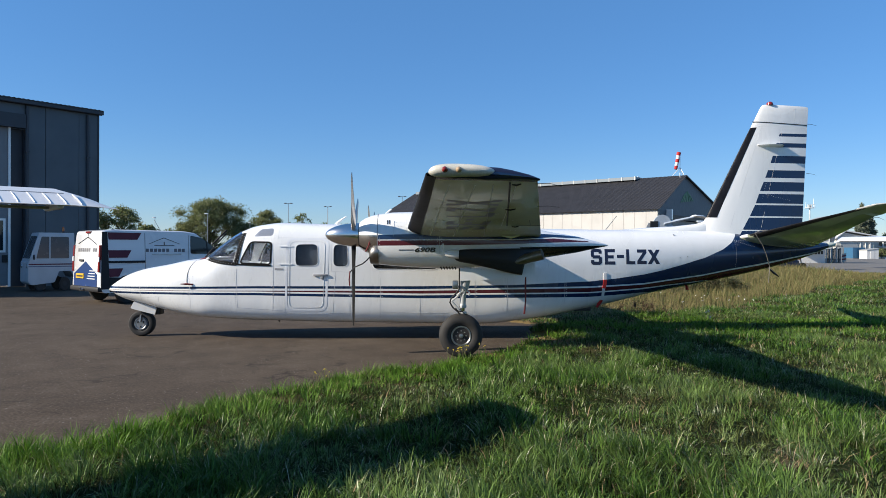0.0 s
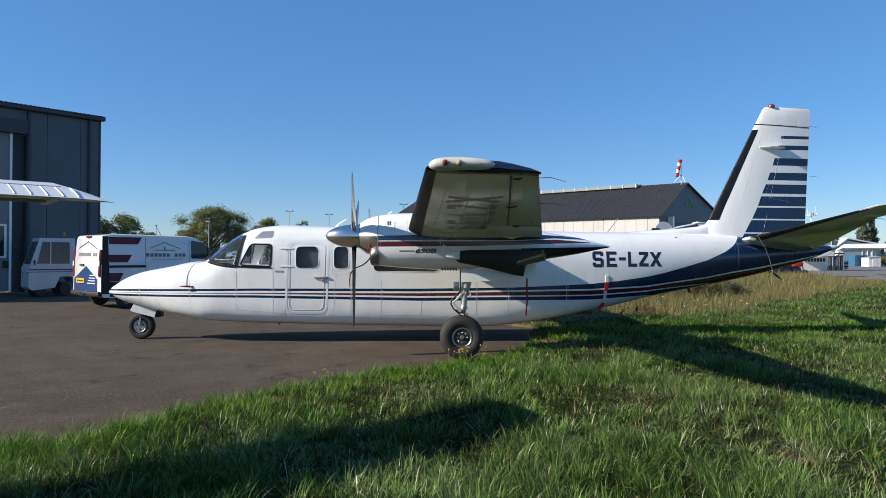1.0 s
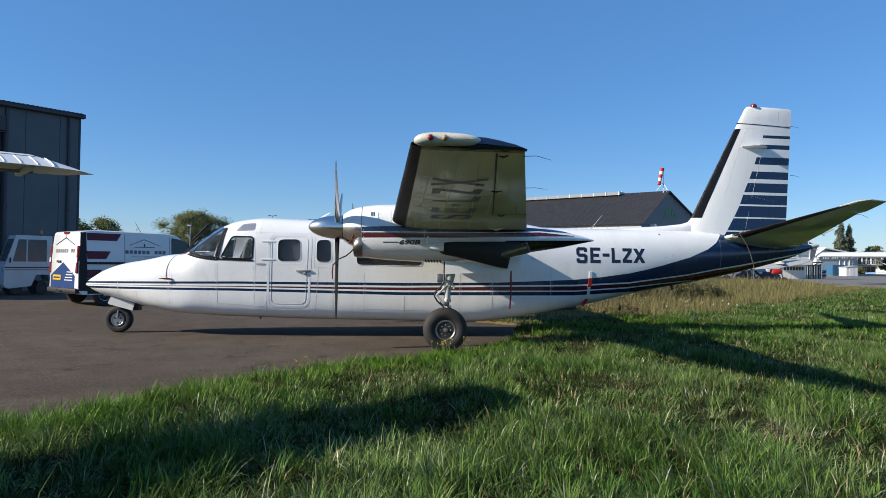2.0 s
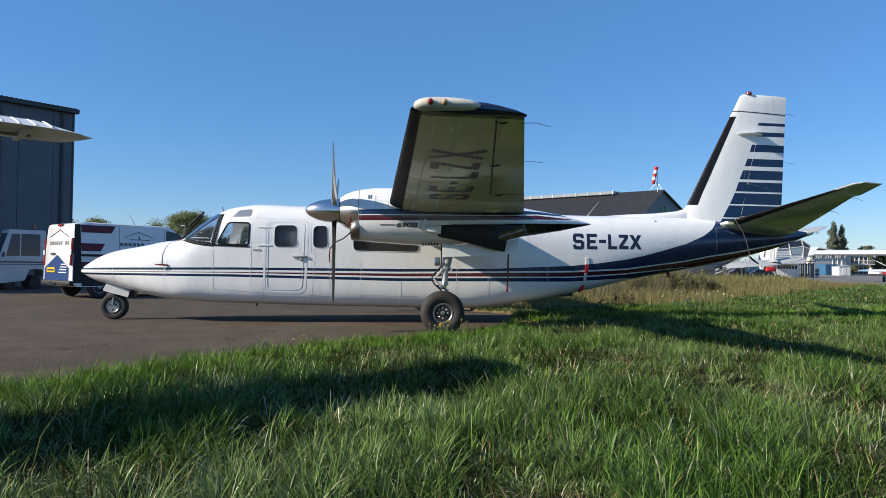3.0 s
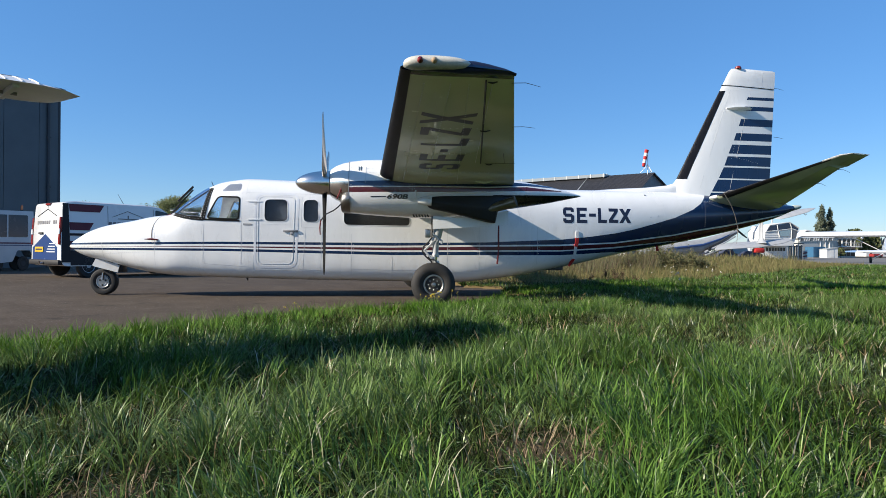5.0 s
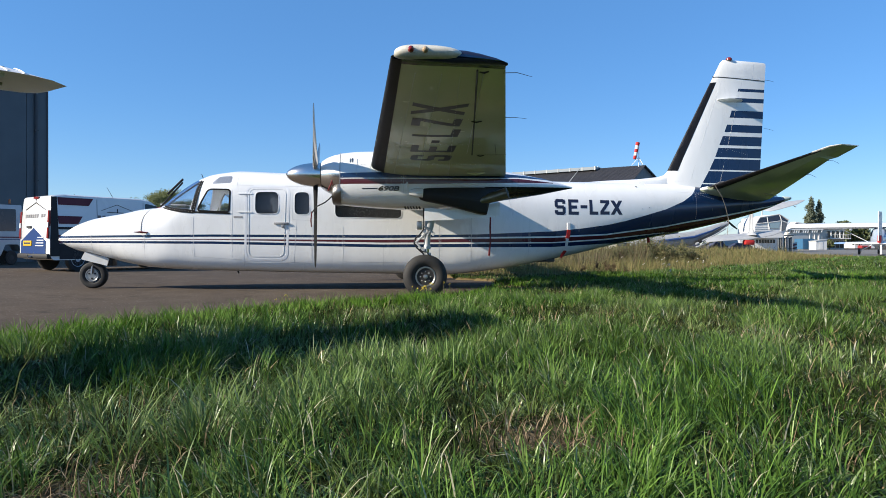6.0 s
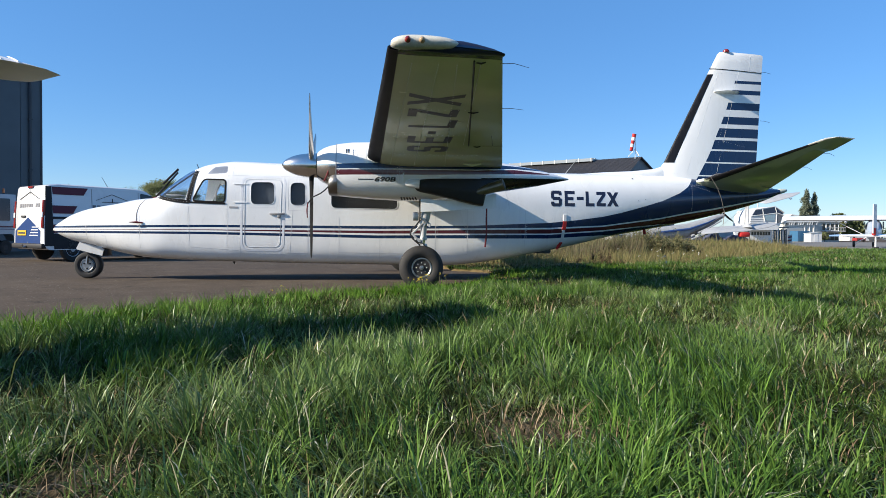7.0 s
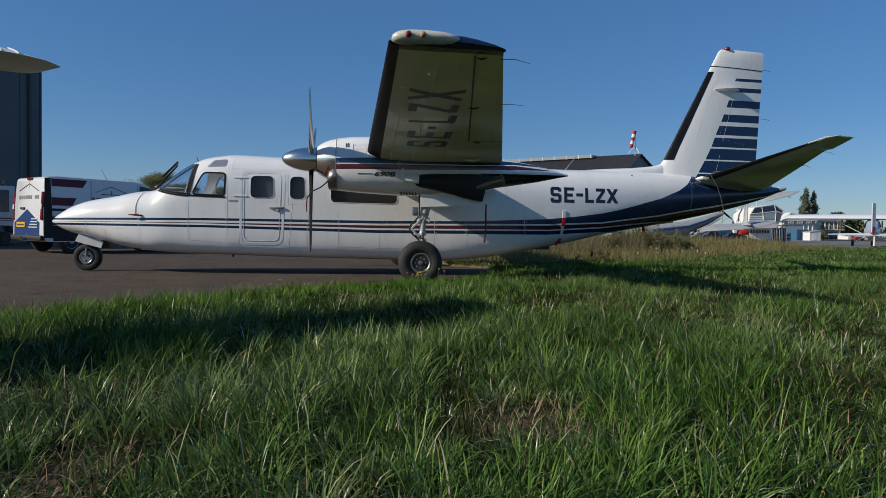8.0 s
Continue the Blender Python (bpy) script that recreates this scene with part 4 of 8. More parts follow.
def airfoil(le, te, thick, y, n=14, camber=0.02):
    """A ring of points in the plane of y between leading and trailing edge (x, z)."""
    le, te = Vector(le), Vector(te)
    c = (te - le).length
    d = (te - le).normalized()
    up = Vector((-d.y, d.x))
    s = [0.5 * (1 - math.cos(math.pi * i / n)) for i in range(n + 1)]

    def t(u):
        return thick * 5 * (0.2969 * math.sqrt(u) - 0.126 * u - 0.3516 * u * u + 0.2843 * u**3 - 0.1036 * u**4)

    top = [(u, t(u) + camber * 4 * u * (1 - u)) for u in s]
    bot = [(u, -t(u) + camber * 4 * u * (1 - u)) for u in reversed(s[1:-1])]
    ring = []
    for u, v in top + bot:
        p = le + d * (c * u) + up * (c * v)
        ring.append(Vector((p.x, y, p.y)))
    return ring


def wing_edge(a):
    """Leading and trailing edge (x, z) of the wing at the distance a from the middle."""
    le = (float(np.interp(a, [0, 2.6, 7.0], [5.13, 5.22, 5.37])), 1.845 + (a - 2.6) * 0.058)
    te = (float(np.interp(a, [0, 2.6, 7.0], [7.2, 7.09, 6.195])), 1.735 + (a - 2.6) * 0.0745)
    return le, te


def under_wing(x, a, off=0.0):
    (lx, lz), (tx, tz) = wing_edge(a)
    u = (x - lx) / (tx - lx)
    th = float(np.interp(a, [0, 7], [0.15, 0.12]))
    t = th * 5 * (0.2969 * math.sqrt(u) - 0.126 * u - 0.3516 * u * u + 0.2843 * u**3 - 0.1036 * u**4)
    return lz + (tz - lz) * u + (tx - lx) * (-t + 0.02 * 4 * u * (1 - u)) - off


for s in (-1, 1):
    rings = []
    for a in [0.3, 1.2, 2.0, 2.6, 3.5, 4.5, 5.5, 6.3, 6.7, 6.85, 6.95]:
        le, te = wing_edge(a)
        rings.append(airfoil(le, te, float(np.interp(a, [0, 6.3, 6.95], [0.15, 0.123, 0.075])), s * a))
    le, te = wing_edge(7.04)
    rings.append(airfoil((le[0] + 0.04, le[1] + 0.004), (te[0] - 0.005, te[1] + 0.002), 0.072, s * 7.05))
    rings.append(airfoil((le[0] + 0.06, le[1] + 0.008), (te[0] - 0.02, te[1] + 0.005), 0.06, s * 7.085))
    rings.append(airfoil((le[0] + 0.12, le[1] + 0.01), (te[0] - 0.04, te[1] + 0.006), 0.035, s * 7.10))
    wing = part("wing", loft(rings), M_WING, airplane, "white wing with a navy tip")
    # de-icing boot, a skin over the leading edge
    boot = []
    for a in np.linspace(2.62, 7.01, 13):
        le, te = wing_edge(a)
        th = float(np.interp(a, [0, 6.3, 6.95], [0.15, 0.123, 0.075]))
        full = airfoil((le[0] - 0.006, le[1]), te, th * 1.03, s * a, 30)
        boot.append(full[60 - 6:] + full[:7])
    bm = loft(boot, caps=False, closed=False)
    bmesh.ops.solidify(bm, geom=bm.faces, thickness=-0.004)
    part("deicing_boot", bm, M_BOOT, airplane, "black rubber de-icing boot")
    if s < 0:
        bm = bmesh.new()
        # aileron gap and hinge brackets on the underside
        for a0, a1, x0, x1 in ((3.95, 6.90, 6.41, 6.005),):
            for i in range(12):
                u, v = i / 12, (i + 1) / 12
                p = Vector((x0 + (x1 - x0) * u, -(a0 + (a1 - a0) * u), 0))
                q = Vector((x0 + (x1 - x0) * v, -(a0 + (a1 - a0) * v), 0))
                p.z, q.z = under_wing(p.x, -p.y), under_wing(q.x, -q.y)
                add_tube(bm, [p, q], 0.008, 4)
        part("aileron_gap", bm, M_BLACK, airplane)
        for a, x0, x1 in ((6.90, 6.02, 6.09), (5.50, 6.17, 6.27), (3.96, 6.47, 6.55)):
            part("hinge_bracket", tube([(x0, -a, under_wing(x0, a, 0.012)), ((x0 + x1) / 2, -a, under_wing((x0 + x1) / 2, a, 0.018)), (x1, -a, under_wing(x1, a, 0.008))], [0.005, 0.008, 0.005], 6), M_BLACK, airplane)
        part("flap_track", tube([(6.50, -2.90, under_wing(6.50, 2.90, 0.02)), (6.62, -2.90, under_wing(6.62, 2.90, 0.04)), (6.74, -2.90, under_wing(6.74, 2.90, 0.02))], [0.008, 0.018, 0.006], 8), M_WING, airplane, "flap track fairing")
        for p0, p1 in (((6.06, 6.88), (6.34, 4.0)), ((6.585, 4.49), (6.70, 3.94)), ((6.46, 3.95), (6.82, 3.95))):
            part("trim_tab_gap", tube([(p0[0] + (p1[0] - p0[0]) * q / 6, -(p0[1] + (p1[1] - p0[1]) * q / 6), under_wing(p0[0] + (p1[0] - p0[0]) * q / 6, p0[1] + (p1[1] - p0[1]) * q / 6)) for q in range(7)], 0.003, 4), M_SEAM if p0[0] < 6.1 else M_BLACK, airplane)
        for a, dz in ((6.85, -0.06), (5.6, 0.0)):
            le, te = wing_edge(a)
            part("static_wick", tube([(te[0] - 0.02, -a, te[1]), (te[0] + 0.09, -a, te[1] + 0.005), (te[0] + 0.2, -a - 0.02, te[1] + dz * 0.3 - 0.01)], [0.003, 0.0025, 0.0015], 5), M_BLACK, airplane)
        # panel seams and rivet rows on the underside
        def under_place(x, a, off=0.0):
            return Vector((x, -a, under_wing(x, a, off)))
        rivets([((5.53, 2.7), (5.55, 6.8)), ((6.27, 2.7), (5.89, 6.8)), ((5.5, 3.39), (6.6, 3.39)), ((5.5, 4.49), (6.4, 4.49)), ((5.5, 5.54), (6.2, 5.54)), ((5.85, 2.7), (5.75, 6.8))], wing, M_RIVET, 0.06, under_place)
        # registration letters under the wing
        for ch, a0, a1, x0, x1 in (("S", 3.62, 3.94, 6.18, 5.69), ("E", 4.10, 4.44, 6.165, 5.665), ("-", 4.55, 4.68, 5.95, 5.87), ("L", 4.84, 5.16, 6.12, 5.64), ("Z", 5.28, 5.56, 6.085, 5.605), ("X", 5.69, 6.05, 6.07, 5.58)):
            stroke_letter(ch, a0, a1, -x0, -x1, 0.085, M_LETTER, lambda u, v, o: Vector((-v, -u, under_wing(-v, u, o))), wing, label="large dark letter under the wing")

# navy cap along the outer edge of the wing tip
for s in (-1, 1):
    rings = []
    for x, z, h, w in ((5.40, 2.098, 0.006, 0.02), (5.46, 2.094, 0.020, 0.03), (5.74, 2.102, 0.040, 0.04), (5.80, 2.106, 0.050, 0.05), (5.90, 2.104, 0.046, 0.055), (6.0, 2.096, 0.036, 0.05), (6.12, 2.080, 0.022, 0.045), (6.20, 2.064, 0.008, 0.03)):
        rings.append([Vector((x, s * (7.04 + w * math.cos(2 * math.pi * k / 12)), z + h * math.sin(2 * math.pi * k / 12))) for k in range(12)])
    part("wing_tip_cap", loft(rings), M_LETTER, airplane, "navy wing tip edge")

# wing tip fairing with lamps
tip = []
for u in 0.5 - 0.5 * np.cos(np.linspace(0, math.pi, 19)):
    x = 5.385 + 0.485 * u
    r = 0.054 * math.sqrt(max(0.001, 1 - (2 * u - 1) ** 4)) * (1.0 - 0.25 * u)
    z = 2.114 + 0.010 * math.sin(math.pi * u)
    tip.append([Vector((x, -7.07 - 0.07 * math.sqrt(max(0.0, 1 - (2 * u - 1) ** 4)) * max(0, math.cos(k * math.pi / 8)) + 0.10 * max(0, -math.cos(k * math.pi / 8)), z + r * math.sin(k * math.pi / 8))) for k in range(16)])
cap = part("tip_fairing", loft(tip), worn("ivory_fairing", (0.60, 0.57, 0.48), 0.3, dirt=0.75, scale=7.0), airplane, "ivory wing tip fairing with lamps")
for x, mat, lab in ((5.50, M_REDLENS, "red position lamp"), (5.60, M_AMBER, "pale amber strobe lamp")):
    part("lamp", lathe([(-0.05, 0.004), (-0.046, 0.012), (-0.03, 0.020), (0.0, 0.023)], (x, -7.125, 2.122), "y", 14), mat, cap, lab)

# fin and rudder
FINZ = [1.70, 1.95, 2.12, 2.6, 3.2, 3.79, 4.0, 4.15, 4.20, 4.215]
rings = []
for z in FINZ:
    le = float(np.interp(z, [1.7, 2.05, 2.12, 3.79, 4.0, 4.15, 4.20, 4.215], [10.36, 10.56, 10.645, 11.475, 11.58, 11.655, 11.70, 11.80]))
    te = float(np.interp(z, [1.7, 4.15, 4.20, 4.215], [12.44, 12.555, 12.55, 12.50]))
    if z > 4.1:
        te -= 0.0
    ring = airfoil((le, 0), (te, 0), float(np.interp(z, [1.7, 2.4, 4.15, 4.215], [0.115, 0.085, 0.075, 0.02])), 0, 14, 0.0)
    rings.append([Vector((p.x, p.z, z - (p.x - 11.7) * 0.045 * max(0, (z - 3.9) / 0.3))) for p in ring])
fin = part("fin", loft(rings), M_FIN, airplane, "tall white fin with graded navy bars")
boot = []
for z in np.linspace(2.13, 3.78, 8):
    le = float(np.interp(z, [2.12, 3.79], [10.645, 11.475]))
    te = float(np.interp(z, [1.7, 4.15], [12.44, 12.555]))
    full = airfoil((le - 0.005, 0), (te, 0), float(np.interp(z, [1.7, 2.4, 4.15], [0.115, 0.085, 0.075])) * 1.04, 0, 30, 0.0)
    boot.append([Vector((p.x, p.z, z)) for p in full[60 - 6:] + full[:7]])
bm = loft(boot, caps=False, closed=False)
bmesh.ops.solidify(bm, geom=bm.faces, thickness=-0.004)
part("deicing_boot", bm, M_BOOT, fin, "black de-icing boot")


def fin_skin(x, z, off=0.0):
    le = float(np.interp(z, [1.7, 2.05, 2.12, 3.79, 4.0, 4.15], [10.36, 10.56, 10.645, 11.475, 11.58, 11.655]))
    te = float(np.interp(z, [1.7, 4.15], [12.44, 12.555]))
    th = float(np.interp(z, [1.7, 2.4, 4.15], [0.115, 0.085, 0.075]))
    u = min(0.99, max(0.01, (x - le) / (te - le)))
    return Vector((x, -(te - le) * th * 5 * (0.2969 * math.sqrt(u) - 0.126 * u - 0.3516 * u * u + 0.2843 * u**3 - 0.1036 * u**4) - off, z))


def fin_line(points, r=0.004, mat=M_SEAM, name="panel_joint"):
    return part(name, tube([fin_skin(x, z, 0.0) for x, z in points], r, 5), mat, fin)


fin_line(line_pts((11.50, 3.885), (12.53, 3.835), 8), 0.008, M_BLACK, "cap_joint")
fin_line(line_pts((12.07, 3.83), (11.64, 1.95), 12), 0.0014)
fin_line(line_pts((11.05, 1.95), (11.66, 3.80), 12), 0.0014)
fin_line(line_pts((12.30, 4.15), (12.28, 3.86), 4), 0.0014)
rivets([((11.52, 3.905), (12.50, 3.86)), ((11.62, 3.80), (12.02, 3.79)), ((12.0, 3.80), (11.95, 3.45)), ((10.72, 1.93), (11.3, 1.91)), ((11.56, 3.28), (11.7, 3.28)), ((11.56, 3.4), (11.7, 3.4)), ((11.75, 2.55), (12.2, 2.45)), ((11.62, 2.3), (11.75, 2.8))], fin, M_RIVET, 0.045, fin_skin)
part("fin_antenna", loft([[Vector((x, y * k, z)) for y, z in ((-0.20, 3.455), (-0.03, 3.48), (-0.03, 3.42))] for x, k in ((11.58, 0.35), (11.75, 1.0), (11.95, 0.95), (12.06, 0.4))]), M_WHITE, fin, "white blade antenna")
part("beacon", lathe([(0.0, 0.06), (0.03, 0.055), (0.05, 0.035), (0.06, 0.006)], (11.83, 0, 4.205), "z", 14), M_REDLENS, fin, "red anti-collision beacon")
for z in (3.86, 2.95):
    part("static_wick", tube([(12.53, 0, z), (12.62, 0, z - 0.005), (12.72, 0, z - 0.03)], [0.004, 0.003, 0.002], 5), M_BLACK, fin)
# dorsal fairing
rings = []
for x, t, w in ((8.9, 1.885, 0.24), (9.5, 1.935, 0.22), (10.05, 1.965, 0.19), (10.45, 2.01, 0.13), (10.62, 2.06, 0.09), (10.85, 2.2, 0.05)):
    b = body_at(x)[0] - 0.10
    rings.append([Vector((x, w * math.cos(math.pi * k / 10) * (1.0 if k in (0, 10) else 0.85), b + (t - b) * math.sin(math.pi * k / 10) ** 0.8)) for k in range(11)])
part("dorsal_fairing", loft(rings), M_FUS, airplane)

# tailplane
for s in (-1, 1):
    rings = []
    for a, lx, lz, tx, tz, th in ((0.05, 11.15, 1.745, 12.42, 1.56, 0.10), (0.4, 11.22, 1.795, 12.40, 1.60, 0.10), (1.5, 11.44, 1.965, 12.16, 1.80, 0.095), (2.6, 11.66, 2.13, 11.95, 2.035, 0.09), (2.62, 11.665, 2.135, 12.06, 2.065, 0.085), (2.9, 11.74, 2.185, 12.09, 2.15, 0.08), (2.99, 11.85, 2.20, 12.10, 2.18, 0.05)):
        rings.append(airfoil((lx, lz), (tx, tz), th, s * a, 12, -0.01))
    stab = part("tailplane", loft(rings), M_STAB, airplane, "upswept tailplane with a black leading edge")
    boot = []
    for a in np.linspace(0.35, 2.75, 9):
        lx, lz = float(np.interp(a, [0.4, 2.6, 2.9], [11.22, 11.66, 11.74])), float(np.interp(a, [0.4, 2.6, 2.9], [1.795, 2.13, 2.185]))
        tx, tz = float(np.interp(a, [0.4, 1.5, 2.6, 2.9], [12.40, 12.16, 11.98, 12.0])), float(np.interp(a, [0.4, 1.5, 2.6, 2.9], [1.60, 1.80, 2.04, 2.1]))
        full = airfoil((lx - 0.006, lz), (tx, tz), 0.105, s * a, 30, -0.01)
        boot.append(full[60 - 6:] + full[:7])
    bm = loft(boot, caps=False, closed=False)
    bmesh.ops.solidify(bm, geom=bm.faces, thickness=-0.004)
    part("deicing_boot", bm, M_BOOT, stab, "black de-icing boot")
    cap = []
    for a, th in ((2.62, 0.088), (2.70, 0.115), (2.80, 0.135), (2.90, 0.12), (2.975, 0.075), (3.0, 0.03)):
        lx, lz = float(np.interp(a, [2.62, 2.9, 3.0], [11.665, 11.74, 11.87])), float(np.interp(a, [2.62, 2.9, 3.0], [2.135, 2.185, 2.20]))
        tx, tz = float(np.interp(a, [2.62, 2.9, 3.0], [12.06, 12.09, 12.11])), float(np.interp(a, [2.62, 2.9, 3.0], [2.065, 2.15, 2.18]))
        full = airfoil((lx - 0.012, lz + 0.004), (tx, tz + 0.004), th, s * a, 30, 0.0)
        cap.append(full[60 - 4:] + full[:30])
    bm = loft(cap, caps=False, closed=False)
    bmesh.ops.solidify(bm, geom=bm.faces, thickness=-0.004)
    part("tip_cap", bm, M_WHITE, stab, "white rounded tip cap")
    part("root_fairing", tube([(11.13, s * 0.30, 1.772), (11.16, s * 0.33, 1.776), (11.23, s * 0.36, 1.785), (11.31, s * 0.38, 1.792)], [0.010, 0.028, 0.036, 0.030], 10), M_WHITE, stab)
    if s < 0:
        for a, x0 in ((2.55, 11.97), (1.9, 12.07)):
            z = float(np.interp(a, [1.5, 2.6], [1.80, 2.035]))
            part("static_wick", tube([(x0 - 0.02, -a, z), (x0 + 0.08, -a, z), (x0 + 0.17, -a, z - 0.04)], [0.004, 0.003, 0.002], 5), M_BLACK, stab)
        part("trim_rod", tube([(12.0, -0.9, 1.66), (12.25, -0.85, 1.625)], 0.008, 5), M_STEEL, stab)
# tail cone tip
part("tail_cone", loft([[Vector((x, w * math.cos(2 * math.pi * k / 16), (t + b) / 2 + (t - b) / 2 * math.sin(2 * math.pi * k / 16))) for k in range(16)] for x, w, b, t in ((12.92, 0.062, 1.575, 1.683), (12.98, 0.056, 1.592, 1.684), (13.04, 0.044, 1.612, 1.682), (13.075, 0.028, 1.630, 1.676), (13.09, 0.008, 1.646, 1.660))]), worn("pale_green_fairing", (0.50, 0.54, 0.46), 0.4), airplane, "pale tail cone tip")

# engines
for s in (-1, 1):
    yc = s * 2.18
    rings = []
    for x, t, b, w, e in ((4.785, 2.045, 1.315, 0.345, 2.5), (5.0, 2.07, 1.295, 0.385, 2.7), (5.3, 2.08, 1.275, 0.405, 2.8), (5.7, 2.06, 1.255, 0.42, 2.8), (6.1, 2.02, 1.26, 0.42, 2.7), (6.5, 1.95, 1.30, 0.41, 2.5), (6.9, 1.87, 1.37, 0.38, 2.3), (7.3, 1.80, 1.43, 0.31, 2.1), (7.7, 1.735, 1.495, 0.20, 2.0), (8.0, 1.66, 1.56, 0.09, 2.0), (8.17, 1.615, 1.595, 0.015, 2.0)):
        zc, h = (t + b) / 2, (t - b) / 2
        rings.append([Vector((x, yc + w * math.copysign(abs(math.cos(2 * math.pi * k / 40)) ** (2 / e), math.cos(2 * math.pi * k / 40)), zc + h * math.copysign(abs(math.sin(2 * math.pi * k / 40)) ** (2 / e), math.sin(2 * math.pi * k / 40)))) for k in range(40)])
    nacelle = part("engine_nacelle", loft(rings), M_NAC, airplane, "white engine nacelle with navy and maroon bands")
    # bright intake ring and chin scoop
    rings = []
    for x, t, b, w in ((4.52, 1.93, 1.555, 0.185), (4.54, 1.945, 1.535, 0.205), (4.60, 1.985, 1.495, 0.26), (4.70, 2.025, 1.45, 0.325), (4.80, 2.045, 1.42, 0.345)):
        rings.append([Vector((x, yc + w * math.cos(2 * math.pi * k / 32), (t + b) / 2 + (t - b) / 2 * math.sin(2 * math.pi * k / 32))) for k in range(32)])
    cn = part("cowl_nose", loft(rings), [M_WHITE, M_SPIN], nacelle, "white cowl nose with a bare metal chin")
    for f in cn.data.polygons:
        f.material_index = 1 if f.center.z < 1.728 else 0
    lip = [(4.80, 0.346, 0.185, 1.495), (4.76, 0.344, 0.183, 1.495), (4.71, 0.33, 0.168, 1.482), (4.68, 0.300, 0.142, 1.468), (4.672, 0.275, 0.122, 1.465), (4.685, 0.25, 0.10, 1.46), (4.78, 0.24, 0.09, 1.46)]
    part("intake_lip", loft([[Vector((x, yc + w * math.cos(2 * math.pi * k / 24), z + h * math.sin(2 * math.pi * k / 24))) for k in range(24)] for x, w, h, z in lip]), M_LIP, nacelle, "polished air intake lip")
    part("intake_mouth", loft([[Vector((x, yc + 0.236 * math.cos(2 * math.pi * k / 24), 1.46 + 0.088 * math.sin(2 * math.pi * k / 24))) for k in range(24)] for x in (4.70, 4.72)]), M_BLACK, nacelle)
    part("cowl_joint", loft([[Vector((x, yc + 0.349 * math.copysign(abs(math.cos(2 * math.pi * k / 40)) ** 0.8, math.cos(2 * math.pi * k / 40)), 1.68 + 0.369 * math.copysign(abs(math.sin(2 * math.pi * k / 40)) ** 0.8, math.sin(2 * math.pi * k / 40)))) for k in range(40)] for x in (4.783, 4.793)], caps=False), M_LINE, nacelle)
    # propeller
    prop = part("propeller_hub", lathe([(0, 0.006), (0.006, 0.025), (0.02, 0.047), (0.05, 0.074), (0.09, 0.098), (0.14, 0.121), (0.20, 0.141), (0.27, 0.156), (0.36, 0.168), (0.44, 0.173), (0.49, 0.173), (0.50, 0.12)], (4.02, yc, 1.742), "x", 40), M_SPIN, airplane, "polished spinner")
    part("spinner_joint", lathe([(-0.006, 0.150), (-0.006, 0.178), (0.006, 0.178), (0.006, 0.150)], (4.515, yc, 1.742), "x", 32), M_BLACK, prop)
    for ang, grow, lean in ((180, 1.0, 0.0), (57, 1.07, 0.07), (-63, 1.0, -0.03)) if s < 0 else ((180, 1.0, 0.0), (62, 1.0, 0.0), (-62, 1.0, 0.0)):
        th = radians(ang)
        out = Vector((0, math.sin(th) * (1 if s > 0 else -1), math.cos(th)))
        side = Vector((0, out.z, -out.y))
        rings = []
        for r, c, th2, tw in ((0.14, 0.04, 0.035, 60), (0.24, 0.055, 0.03, 52), (0.40, 0.075, 0.022, 44), (0.65, 0.085, 0.015, 34), (0.95, 0.085, 0.010, 26), (1.18, 0.075, 0.007, 22), (1.28, 0.055, 0.005, 20), (1.315, 0.02, 0.003, 20)):
            a = radians(18 if ang == 180 else max(5, tw - 20))
            ch = Vector((math.sin(a), 0, 0)) + side * math.cos(a)
            nn = out.cross(ch)
            pts = []
            for k in range(10):
                q = 2 * math.pi * k / 10
                pts.append(Vector((4.43 + lean * r / 1.3, yc, 1.742)) + out * (r * grow) + ch * ((0.9 if ang == 180 else 0.8) * c * math.cos(q)) + nn * (th2 * math.sin(q)))
            rings.append(pts)
        # the lower blade gets flat black in place of shade from wing and nacelle
        part("propeller_blade", loft(rings), M_FRAME if ang == 180 else M_BLADE, prop, "lower metal blade, coloured black for shade" if ang == 180 else "dull metal blade")
    # exhaust shroud and pipe, outer side
    o = s
    rings = []
    for x, t, b, w0, w1 in ((5.865, 1.465, 1.435, 0.36, 0.400), (5.875, 1.492, 1.408, 0.35, 0.412), (5.90, 1.518, 1.382, 0.34, 0.428), (5.95, 1.537, 1.362, 0.33, 0.450), (6.1, 1.545, 1.335, 0.30, 0.475), (6.4, 1.55, 1.27, 0.28, 0.50), (6.7, 1.555, 1.20, 0.26, 0.51), (6.82, 1.555, 1.18, 0.25, 0.50), (6.86, 1.555, 1.34, 0.25, 0.48), (7.1, 1.54, 1.40, 0.20, 0.42)):
        rings.append([Vector((x, yc + o * w, z)) for w, z in rounded([(w0, b), (w1 - 0.03, b), (w1, (t + b) / 2), (w1 - 0.02, t), (w0, t)], 0.03, 3)])
    part("exhaust_shroud", loft(rings), M_BLACK, nacelle, "soot-black exhaust shroud")
    part("exhaust_pipe", tube([(6.72, yc + o * 0.44, 1.365), (6.88, yc + o * 0.47, 1.415), (7.02, yc + o * 0.52, 1.455), (7.09, yc + o * 0.55, 1.478), (7.085, yc + o * 0.548, 1.476), (6.95, yc + o * 0.50, 1.435)], [0.066, 0.070, 0.074, 0.078, 0.068, 0.060], 18), M_PIPE, nacelle, "heat-stained exhaust pipe")
